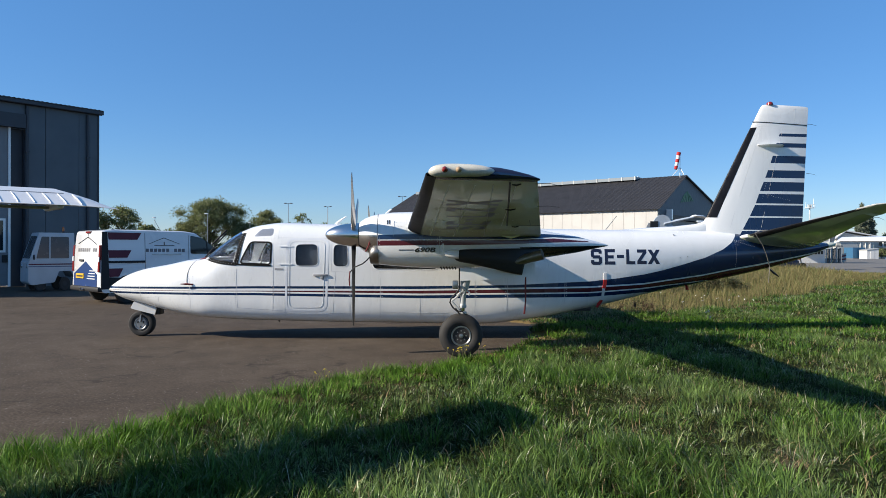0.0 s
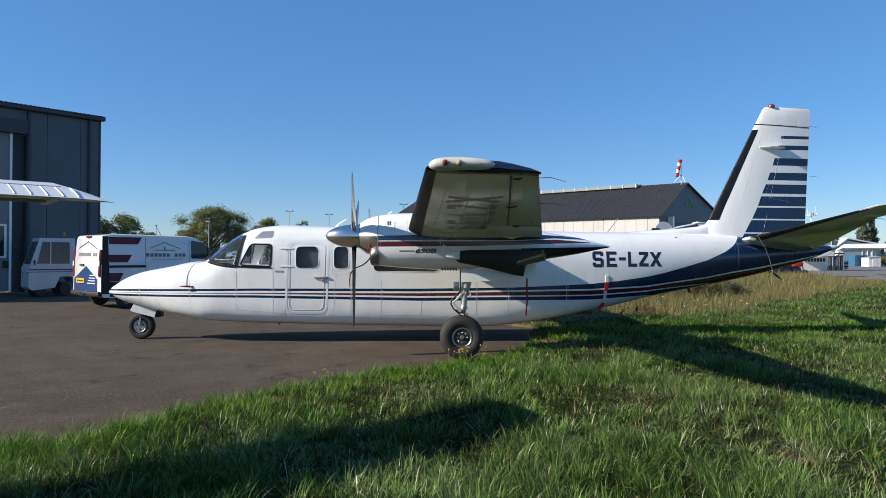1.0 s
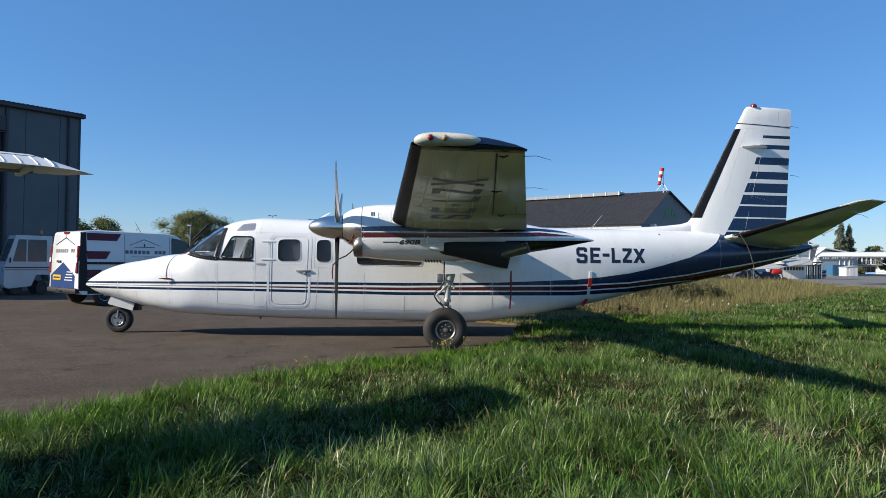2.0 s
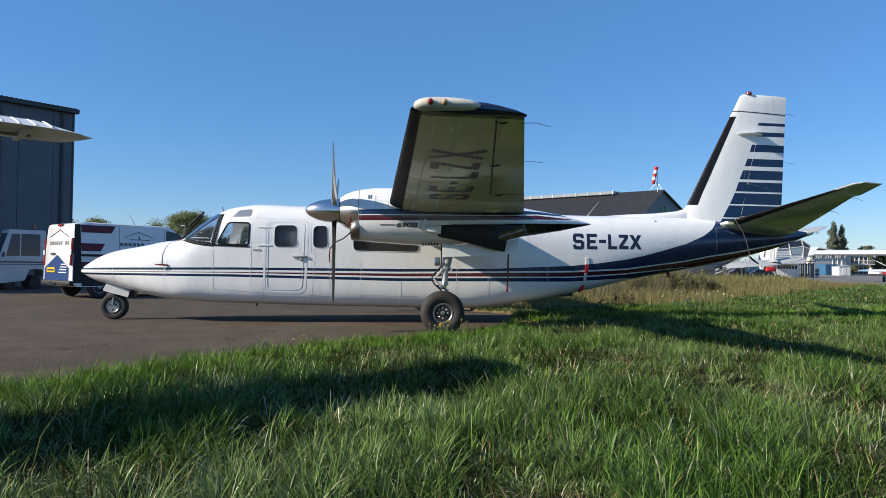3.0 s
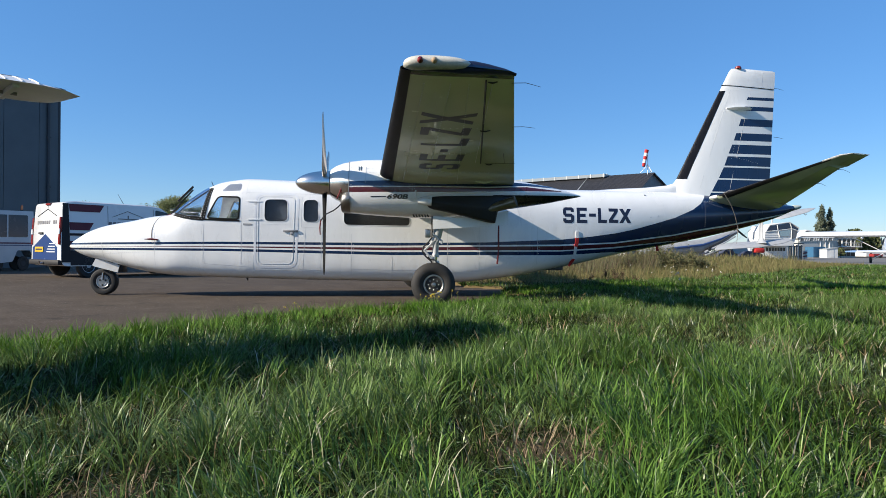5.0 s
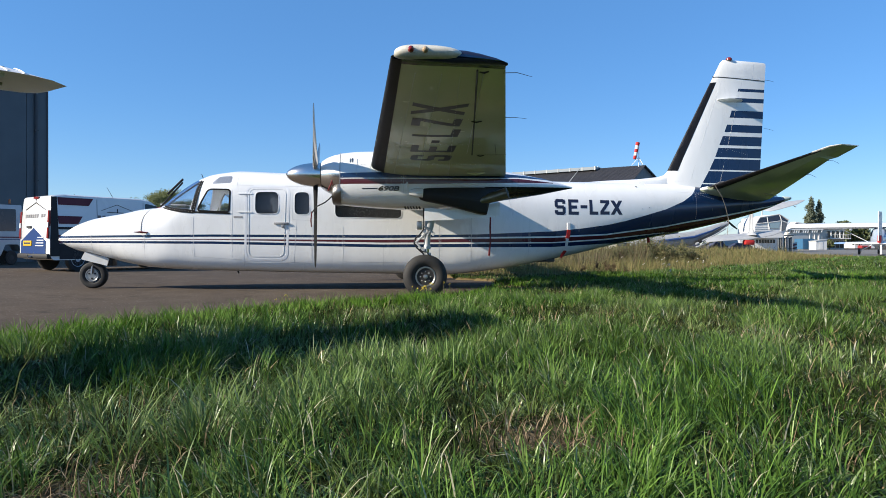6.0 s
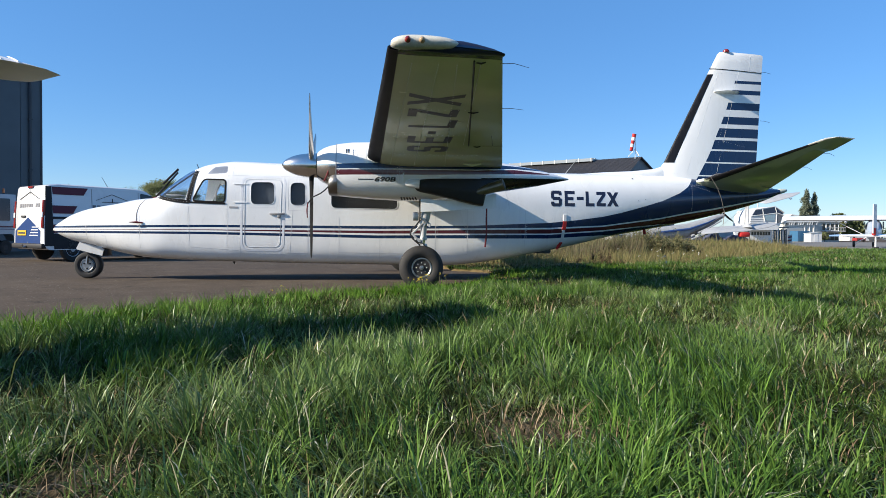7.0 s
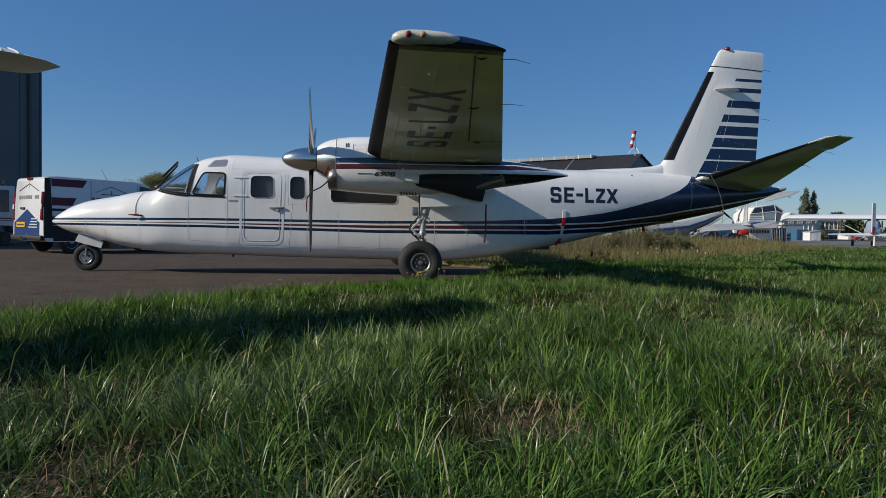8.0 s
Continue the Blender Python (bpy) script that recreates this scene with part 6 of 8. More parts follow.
gable = part("gable", loft([[FM @ Vector(p) for p in ((s, 0, 0), (s, 0, 5.55), (s, HW, 9.42), (s, HW + 14.0, 6.1), (s, HW + 14.0, 0))] for s in (-0.05, 0.04)]), M_GABLE, far, "slate blue gable end", smooth=False)
part("gable", loft([[FM @ Vector(p) for p in ((s, 0, 0), (s, 0, 5.55), (s, HW, 9.42), (s, HW + 14.0, 6.1), (s, HW + 14.0, 0))] for s in (HL - 0.05, HL + 0.04)]), M_GABLE, far, smooth=False)
for k in range(7):
    foot, tip = HW + 0.8 + 0.66 * (k - 3), HW + 0.8 + 0.30 * (k - 3)
    part("emblem_bar", loft([[FM @ Vector((s, y, z)) for y, z in ((foot - 0.20, 6.5 + 0.06 * k), (foot + 0.20, 6.5 + 0.06 * k), (tip + 0.10, 7.85 - 0.12 * abs(k - 3)), (tip - 0.10, 7.85 - 0.12 * abs(k - 3)))] for s in (-0.09, -0.06)]), M_GREEN, gable, smooth=False)
fbox("door_beam", (-0.6, 2.6, 4.55), (0.0, 15.0, 5.0), M_BLACK, gable)
fbox("beam_end", (-0.62, 2.3, 4.5), (-0.02, 2.62, 5.55), M_WHITE, gable)
fbox("sliding_door", (-0.2, 2.6, 0.0), (-0.08, 14.0, 4.5), M_CLAD, gable)
sk = fbox("ridge_skylight", (5.2, HW - 0.9, 9.3), (HL - 0.5, HW + 0.9, 9.65), M_SKYLIGHT, label="long glazed ridge skylight")
for i in range(22):
    fbox("glazing_bar", (5.3 + i * 1.55, HW - 0.95, 9.25), (5.38 + i * 1.55, HW + 0.95, 9.69), M_STEEL, sk)
fbox("skylight_cap", (5.2, HW - 0.2, 9.65), (HL - 0.4, HW + 0.2, 9.72), M_STEEL, sk)

# windsock on the ridge
ws = thing("windsock", "red and white banded windsock on a white pole", "windsock", at=Matrix.Translation((33.72, 57.1, 9.3)))
part("pole", tube([(0, 0, -0.2), (0, 0, 2.45)], 0.035, 8), M_WHITE, ws)
for q in (0.7, 2.8, 4.9):
    part("stay", tube([(0.75 * math.cos(q), 0.75 * math.sin(q), 0.0), (0, 0, 0.85)], 0.03, 6), M_WHITE, ws)
part("hoop", tube([(0.0, 0, 2.3), (-0.05, -0.04, 2.45), (-0.2, -0.1, 2.4)], 0.02, 6), M_STEEL, ws)
for i in range(5):
    a, b = i / 5, (i + 1) / 5
    p0, p1 = Vector((-0.16, -0.1, 2.42)), Vector((-0.55, -0.2, 0.62))
    part("sock_band", tube([p0.lerp(p1, a), p0.lerp(p1, (a + b) / 2), p0.lerp(p1, b)], [0.23 - 0.06 * a, 0.22 - 0.05 * a, 0.23 - 0.06 * b], 12, 0.8), M_RED if i % 2 == 0 else M_WFAB, ws)

# ---- white van ----
M_VAN = worn("white_van_paint", (0.70, 0.71, 0.72), 0.25, 0.0, 0.6, dirt=0.12, scale=1.0, bump=0.0)
M_VMAROON = worn("maroon_vinyl", (0.10, 0.010, 0.026), 0.6)
M_VBLACK = worn("black_vinyl", (0.008, 0.008, 0.010), 0.65)
M_VBLUE = worn("blue_vinyl", (0.02, 0.05, 0.16), 0.35)
M_VGREY = worn("thin_grey_lettering", (0.16, 0.16, 0.17), 0.6)
M_PLASTIC = worn("dark_plastic", (0.025, 0.025, 0.027), 0.6)
M_YELLOW = worn("yellow_plate", (0.75, 0.42, 0.03), 0.4)
M_TUGPAINT = worn("dull_white_tug_paint", (0.46, 0.48, 0.50), 0.45, 0.0, 0.0, dirt=0.3, scale=2.0, bump=0.0)
M_TUGGLASS = worn("hazy_cab_glass", (0.026, 0.038, 0.052), 0.25, 0.0, 0.0, bump=0.0)


def car_wheel(parent, x, y, r, w, spokes=7, out=-1):
    wh = part("wheel", lathe([(out * w * 0.5, 0.03), (out * w * 0.42, r * 0.55), (out * w * 0.5, r * 0.62), (-out * w * 0.4, r * 0.62), (-out * w * 0.4, 0.05)], (x, y, r), "y", 28), M_TUGPAINT if spokes else M_PLASTIC, parent, "silver wheel" if spokes else "")
    part("tyre", lathe([(-w * 0.45, r * 0.6), (-w * 0.5, r * 0.75), (-w * 0.46, r * 0.95), (-w * 0.3, r), (w * 0.3, r), (w * 0.46, r * 0.95), (w * 0.5, r * 0.75), (w * 0.45, r * 0.6)], (x, y, r), "y", 32), M_TYRE, wh)
    for k in range(spokes):
        q = 2 * math.pi * k / spokes
        part("wheel_gap", box((-0.03, -0.012, r * 0.25), (0.03, 0.012, r * 0.5), Matrix.Translation((x, y + out * w * 0.5, r)) @ Matrix.Rotation(q, 4, "Y")), M_PLASTIC, wh)
    return wh


def van():
    v = thing("van", "white panel van with maroon bars and a blue rear panel", "van", at=pose(-3.68, 6.83, 0, 0, 0, 47) @ Matrix.Diagonal((0.84, 0.98, 1.03, 1.0)))
    prof = rounded([(0.0, 0.42), (0.02, 1.2), (0.10, 1.93), (0.5, 1.97), (2.9, 1.96), (3.32, 1.91), (4.38, 1.29), (4.98, 1.06), (5.14, 0.78), (5.12, 0.35), (4.6, 0.28), (0.1, 0.30)], 0.10, 3)
    rings = []
    for y, k in ((-0.95, 0.90), (-0.94, 0.97), (-0.90, 1.0), (0.90, 1.0), (0.94, 0.97), (0.95, 0.90)):
        rings.append([Vector((2.57 + (a - 2.57) * (1 if abs(y) < 0.93 else 0.992), y * (1.0 - 0.10 * (b - 0.3) / 1.67), 0.3 + (b - 0.3) * (1 if abs(y) < 0.93 else 0.985))) for a, b in prof])
    body = part("body", loft(rings), M_VAN, v)
    def yy(z):
        return -0.951 * (1.0 - 0.10 * (z - 0.3) / 1.67) - 0.004

    def panel(name, pts, mat, t=0.01, label="", r=0.0, parent=v, side=-1):
        pts = rounded(pts, r, 4) if r else pts
        return part(name, loft([[Vector((a, side * -(yy(b) - d), b)) for a, b in pts] for d in (t, -0.02)]), mat, parent, label, smooth=False)

    panel("rear_pillar_band", [(0.03, 0.40), (0.30, 0.40), (0.26, 1.90), (0.10, 1.90)], M_VBLACK)
    for x1, z0, z1 in ((1.36, 1.70, 1.89), (1.02, 1.22, 1.42), (0.74, 0.72, 0.94)):
        panel("side_bar", [(0.30, z0), (x1 - 0.14, z0), (x1, z1), (0.28, z1)], M_VMAROON, 0.006)
    panel("rub_strip", [(0.29, 1.08), (1.47, 1.08), (1.47, 1.14), (0.29, 1.14)], M_VBLACK, 0.015)
    panel("sill_wedge", [(0.30, 0.32), (1.75, 0.32), (1.2, 0.56), (0.62, 0.70), (0.30, 0.71)], M_VBLACK, 0.006)
    panel("door_gap", [(1.47, 0.45), (1.485, 0.45), (1.485, 1.88), (1.47, 1.88)], M_LINE, 0.002)
    panel("door_gap", [(3.02, 0.4), (3.035, 0.4), (3.035, 1.85), (3.02, 1.85)], M_LINE, 0.002)
    w = panel("side_window", [(3.10, 1.32), (4.26, 1.30), (3.92, 1.56), (3.52, 1.78), (3.10, 1.84)], M_AUTOGLASS, 0.004, "", 0.05)
    panel("window_pillar", [(3.72, 1.30), (3.76, 1.30), (3.74, 1.68), (3.70, 1.68)], M_VBLACK, 0.008, parent=w)
    # roof-shaped emblem and the lettering, as plain bars
    em = panel("emblem_roof", [(1.62, 1.60), (2.13, 1.77), (2.70, 1.60), (2.70, 1.590), (2.13, 1.756), (1.62, 1.590)], M_VBLACK, 0.004)
    panel("emblem_line", [(1.80, 1.545), (2.50, 1.545), (2.50, 1.56), (1.80, 1.56)], M_VBLACK, 0.004, parent=em)
    panel("emblem_dot", [(2.13, 1.55), (2.155, 1.55), (2.155, 1.65), (2.13, 1.65)], M_VBLACK, 0.005, parent=em)
    for k in range(10):
        if k != 6:
            panel("lettering_bar", [(1.50 + k * 0.142, 1.372), (1.60 + k * 0.142, 1.372), (1.60 + k * 0.142, 1.462), (1.50 + k * 0.142, 1.462)], M_VGREY, 0.003, parent=em)
    panel("lettering_line", [(1.70, 1.285), (2.75, 1.285), (2.75, 1.32), (1.70, 1.32)], M_STEEL, 0.003, parent=em)

    def rear(name, pts, mat, t=0.012, label="", parent=v):
        def xx(z):
            return float(np.interp(z, [0.42, 1.2, 1.93], [0.0, 0.02, 0.10]))
        return part(name, loft([[Vector((xx(b) - d, a, b)) for a, b in pts] for d in (t, -0.03)]), mat, parent, label, smooth=False)

    rear("door_split", [(-0.005, 0.45), (0.005, 0.45), (0.005, 1.9), (-0.005, 1.9)], M_LINE)
    rear("blue_panel", [(-0.74, 0.46), (0.80, 0.46), (0.80, 0.78), (0.02, 1.12), (-0.74, 0.78)], M_VBLUE, 0.010, "blue house-shaped panel")
    rear("number_plate", [(0.10, 0.66), (0.62, 0.66), (0.62, 0.79), (0.10, 0.79)], M_YELLOW, 0.03, "yellow plate")
    rear("plate_bar", [(0.15, 0.70), (0.57, 0.70), (0.57, 0.745), (0.15, 0.745)], M_PLASTIC, 0.034)
    for k in range(4):
        rear("lettering_bar", [(-0.62, 0.86 - 0.07 * k), (-0.25 + 0.05 * k, 0.86 - 0.07 * k), (-0.25 + 0.05 * k, 0.885 - 0.07 * k), (-0.62, 0.885 - 0.07 * k)], M_VAN, 0.015)
    rear("emblem_roof", [(-0.62, 1.58), (0.0, 1.78), (0.60, 1.60), (0.60, 1.585), (0.0, 1.76), (-0.62, 1.565)], M_VBLACK)
    for k in range(9):
        if k != 6:
            rear("lettering_bar", [(0.58 - k * 0.14, 1.38), (0.48 - k * 0.14, 1.38), (0.48 - k * 0.14, 1.47), (0.58 - k * 0.14, 1.47)], M_VGREY, 0.009)
    rear("door_handle", [(0.16, 1.12), (0.40, 1.12), (0.40, 1.17), (0.16, 1.17)], M_PLASTIC, 0.04)
    rear("brake_lamp", [(-0.14, 1.87), (0.14, 1.87), (0.14, 1.92), (-0.14, 1.92)], M_REDLENS, 0.03)
    for y in (-0.86, 0.86):
        rear("tail_lamp", [(y - 0.045, 0.85), (y + 0.045, 0.85), (y + 0.035, 1.55), (y - 0.035, 1.55)], M_REDLENS, 0.03, "tall red tail lamp")
        rear("lamp_lens", [(y - 0.04, 1.12), (y + 0.04, 1.12), (y + 0.035, 1.25), (y - 0.035, 1.25)], M_VAN, 0.034)
    part("bumper", box((-0.07, -0.94, 0.33), (0.25, 0.94, 0.46), bevel=0.04), M_VBLACK, v, "dark plastic bumper")
    part("tow_hook", tube([(0.0, 0.0, 0.40), (-0.16, 0.0, 0.36), (-0.18, 0.0, 0.43)], 0.03, 8), M_STEEL, v)
    part("mirror", box((4.02, -1.16, 1.22), (4.14, -0.95, 1.48), bevel=0.04), M_PLASTIC, v)
    part("roof_aerial", tube([(2.6, 0.1, 1.96), (2.35, 0.1, 2.3)], [0.01, 0.004], 5), M_BLACK, v)
    part("windscreen", loft([[Vector((a, y, b)) for a, b in ((3.40, 1.875), (4.38, 1.305), (4.34, 1.25), (3.36, 1.83))] for y in (-0.8, 0.8)]), M_AUTOGLASS, v)
    for x in (0.85, 4.15):
        for y in (-0.85, 0.85):
            car_wheel(v, x, y, 0.33, 0.2, 9, -1 if y < 0 else 1)
    for x in (0.85, 4.15):
        panel("wheel_arch", [(x + 0.42 * math.cos(q), 0.33 + 0.42 * math.sin(q)) for q in np.linspace(0.05, math.pi - 0.05, 14)], M_PLASTIC, 0.002)


van()


# ---- little white apron tug with a cab ----
def tug():
    c = thing("apron_tug", "small white cab tug with a red stripe and orange beacon", "utility vehicle", at=pose(-7.60, 12.28, 0, 0, 0, 222) @ Matrix.Diagonal((0.76, 0.86, 1.02, 1.0)))
    lower = rounded([(-1.35, 0.42), (-0.95, 0.45), (-0.80, 0.68), (-0.30, 0.68), (-0.12, 0.30), (0.80, 0.22), (0.95, 0.32), (0.93, 1.02), (-1.35, 1.02)], 0.05, 3)
    part("body", loft([[Vector((a, y * k, b)) for a, b in lower] for y, k in ((-0.62, 1), (-0.60, 1.0), (0.60, 1), (0.62, 1))]), M_TUGPAINT, c)
    cab = part("cab", loft([[Vector(p) for p in ((-0.95, -0.6 * k, z), (0.90 - (z - 1.02) * 0.42, -0.6 * k, z), (0.90 - (z - 1.02) * 0.42, 0.6 * k, z), (-0.95, 0.6 * k, z))] for z, k in ((1.02, 1.0), (1.5, 0.97), (1.93, 0.93), (2.0, 0.88))]), M_TUGPAINT, c)
    for s in (-1, 1):
        part("side_window", loft([[Vector((a, s * (0.605 - 0.04 * (b - 1.02)), b)) for a, b in rounded([(-0.72, 1.12), (0.62, 1.12), (0.40, 1.86), (-0.72, 1.86)], 0.05)], [Vector((a, s * 0.5, b)) for a, b in rounded([(-0.72, 1.12), (0.62, 1.12), (0.40, 1.86), (-0.72, 1.86)], 0.05)]]), M_TUGGLASS, cab)
        part("window_bar", box((0.05, s * 0.60 - 0.02, 1.12), (0.10, s * 0.60 + 0.02, 1.86)), M_TUGPAINT, cab)
        part("stripe", box((-1.35, s * 0.623 - 0.004, 0.90), (0.93, s * 0.623 + 0.004, 0.94)), M_VMAROON, c)
        part("stripe", box((-1.35, s * 0.623 - 0.004, 0.83), (0.93, s * 0.623 + 0.004, 0.855)), M_VBLUE, c)
        part("head_lamp", lathe([(0.0, 0.07), (0.03, 0.065), (0.04, 0.02)], (0.93, s * 0.42, 0.85), "x", 14), M_CHROME, c)
        for x in (-0.55, 0.45):
            car_wheel(c, x, s * 0.5, 0.24, 0.16, 0, s)
        part("mirror", box((0.72, s * 0.72 - 0.03, 1.08), (0.78, s * 0.72 + 0.08, 1.25), bevel=0.02), M_PLASTIC, c)
    part("windscreen", loft([[Vector((0.915 - (z - 1.02) * 0.42, y, z)) for y, z in rounded([(-0.5, 1.12), (0.5, 1.12), (0.46, 1.88), (-0.46, 1.88)], 0.05)], [Vector((0.80 - (z - 1.02) * 0.42, y, z)) for y, z in rounded([(-0.5, 1.12), (0.5, 1.12), (0.46, 1.88), (-0.46, 1.88)], 0.05)]]), M_TUGGLASS, c)
    b = part("beacon", lathe([(0.0, 0.05), (0.12, 0.05), (0.16, 0.02)], (-0.62, 0.1, 2.06), "z", 14), worn("orange_beacon", (0.5, 0.12, 0.03), 0.2), c, "orange beacon")
    part("beacon_base", lathe([(-0.08, 0.06), (0.0, 0.055)], (-0.62, 0.1, 2.06), "z", 14), M_PLASTIC, b)


tug()


# ---- neighbouring high-wing airplane, whose wing tip reaches into view ----
def local_frame(origin, nose):
    """x to the tail, y to its right side, z up, like the big airplane's own axes."""
    a = -Vector((*nose, 0)).normalized()
    n = Vector((0, 0, 1)).cross(a)
    return Matrix(((a.x, n.x, 0, origin[0]), (a.y, n.y, 0, origin[1]), (0, 0, 1, 0), (0, 0, 0, 1)))


M_SKIN = worn("white_wing_skin", (0.74, 0.74, 0.73), 0.42, 0.0, 0.0, dirt=0.3, scale=2.0, bump=0.03)
# wing tip sections: distance from the tip, leading and trailing edge, thickness, droop
TIP = ((-0.02, 0.55, 1.17, 0.015, -0.060), (0.02, 0.46, 1.21, 0.035, -0.055), (0.09, 0.36, 1.265, 0.07, -0.034), (0.20, 0.30, 1.295, 0.10, -0.015), (0.30, 0.27, 1.30, 0.12, 0.0))


def light_airplane(label, m, stripe, ribs=True, half=4.99, drop=0.108, wing_z=1.945, stab_z=1.18):
    p = thing("light_airplane", label, "airplane", "parked light airplanes", at=m)
    prof = [(-1.9, 1.0, 0.85, 0.12), (-1.75, 1.15, 0.7, 0.35), (-0.9, 1.28, 0.6, 0.45), (-0.55, 1.32, 0.58, 0.5), (0.05, 1.92, 0.55, 0.54), (1.0, 1.98, 0.58, 0.54), (2.2, 1.6, 0.75, 0.38), (3.6, 1.35, 0.95, 0.22), (5.2, 1.22, 1.08, 0.06)]
    rings = []
    for x, t, b, w in prof:
        rings.append([Vector((x, w * math.copysign(abs(math.cos(q)) ** 0.7, math.cos(q)), (t + b) / 2 + (t - b) / 2 * math.copysign(abs(math.sin(q)) ** 0.7, math.sin(q)))) for q in [2 * math.pi * k / 24 for k in range(24)]])
    f = part("fuselage", loft(rings), M_WHITE, p, "white fuselage")
    for s in (-1, 1):
        part("stripe", tube([(-1.7, s * 0.385, 0.93), (0, s * 0.535, 1.05), (2.0, s * 0.42, 1.12), (4.2, s * 0.16, 1.15)], [0.03, 0.06, 0.05, 0.02], 6, 0.3), stripe, f)
        part("side_window", poly_prism(rounded([(-0.25, 1.35), (1.15, 1.35), (1.05, 1.78), (0.05, 1.80)], 0.08), s * 0.53, s * 0.56), M_AUTOGLASS, f)
    part("windscreen", loft([[Vector((x, y, z)) for x, z in ((-0.58, 1.33), (0.02, 1.90), (0.06, 1.87), (-0.52, 1.31))] for y in (-0.44, 0.44)]), M_AUTOGLASS, f)
    w = part("wing", loft([airfoil((lx, wing_z + dz), (tx, wing_z - drop + dz * 0.2), th, y, 14, 0.025 * th / 0.12) for y, lx, tx, th, dz in
                           [(sgn * (half - o), lx, tx, th, dz) for sgn, o, lx, tx, th, dz in
                            ([(-1, *q) for q in TIP] + [(1, 2.4, 0.25, 1.36, 0.12, -0.02), (1, half, 0.22, 1.42, 0.12, -0.04)] + [(1, *q) for q in reversed(TIP)])]]), M_SKIN, p, "white wing with ribbed control surfaces")
    for s in (-1, 1):
        if ribs:
            def top(x, y):
                """Height of the wing's upper skin."""
                u = min(1.0, (x - 0.26) / 1.05)
                t = 0.12 * 5 * (0.2969 * math.sqrt(u) - 0.126 * u - 0.3516 * u * u + 0.2843 * u**3 - 0.1036 * u**4)
                return wing_z - drop * u + 1.05 * (t + 0.025 * 4 * u * (1 - u))
            for k in range(26):
                y = s * (half - 0.25 - 0.092 * k)
                part("rib", tube([(x, y, top(x, y)) for x in (0.99, 1.05, 1.13, 1.21, 1.285)], [0.003, 0.005, 0.005, 0.005, 0.004], 6), M_SKIN, w)
            part("hinge_gap", tube([(0.97, y, top(0.97, y) - 0.001) for y in np.linspace(s * (half - 0.3), s * 2.0, 8)], 0.005, 5), M_LINE, w)
            part("underside_gap", tube([(0.90, y, wing_z - drop * 0.69 - 0.036) for y in np.linspace(s * (half - 0.3), s * 2.0, 8)], 0.012, 5), M_LINE, w)
            part("aileron_bracket", box((0.72, s * (half - 0.36) - 0.02, wing_z - drop - 0.02), (1.20, s * (half - 0.36) + 0.02, wing_z - drop + 0.02), bevel=0.01), M_SKIN, w)
        part("wing_strut", tube([(0.55, s * 0.5, 0.75), (0.62, s * 2.5, wing_z - 0.10)], [0.045, 0.04], 8, 0.5), M_WHITE, p)
        leg = part("main_leg", tube([(0.85, s * 0.4, 0.75), (0.9, s * 1.0, 0.32), (0.9, s * 1.12, 0.22)], [0.05, 0.035, 0.03], 8, 0.5), M_WHITE, p)
        part("tyre", lathe([(-0.07, 0.03), (-0.08, 0.12), (-0.06, 0.2), (0.0, 0.215), (0.06, 0.2), (0.08, 0.12), (0.07, 0.03)], (0.9, s * 1.16, 0.215), "y", 24), M_TYRE, leg)
        part("tailplane", loft([airfoil((lx, stab_z), (tx, stab_z - 0.03), 0.08, s * y, 8, 0) for y, lx, tx in ((0.0, 4.2, 5.3), (1.4, 4.55, 5.2), (1.65, 4.75, 5.1))]), M_WHITE, p)
    part("fin", loft([[Vector((q.x, q.z, z)) for q in airfoil((lx, 0), (tx, 0), 0.08, 0, 8, 0)] for z, lx, tx in ((1.15, 3.9, 5.25), (1.5, 4.55, 5.35), (2.35, 5.0, 5.55))]), M_WHITE, p)
    leg = part("nose_leg", tube([(-1.35, 0, 0.75), (-1.4, 0, 0.2)], 0.035, 8), M_STEEL, p)
    part("tyre", lathe([(-0.06, 0.03), (-0.07, 0.11), (-0.05, 0.18), (0.0, 0.195), (0.05, 0.18), (0.07, 0.11), (0.06, 0.03)], (-1.4, 0, 0.195), "y", 24), M_TYRE, leg)
    part("spinner", lathe([(-0.28, 0.01), (-0.18, 0.1), (0.0, 0.15)], (-1.9, 0, 0.93), "x", 18), M_WHITE, p)
    for z0, z1 in ((0.98, 1.85), (0.88, 0.02)):
        part("propeller_blade", tube([(-1.93, 0, z0), (-1.94, 0, (z0 + z1) / 2), (-1.95, 0, z1)], [0.04, 0.06, 0.03], 8, 0.3), M_BLADE, p)
    return p


light_airplane("white high-wing light airplane with ribbed wing edges", local_frame((-1.477, -9.203), (-0.62, 0.785)), M_VBLUE)


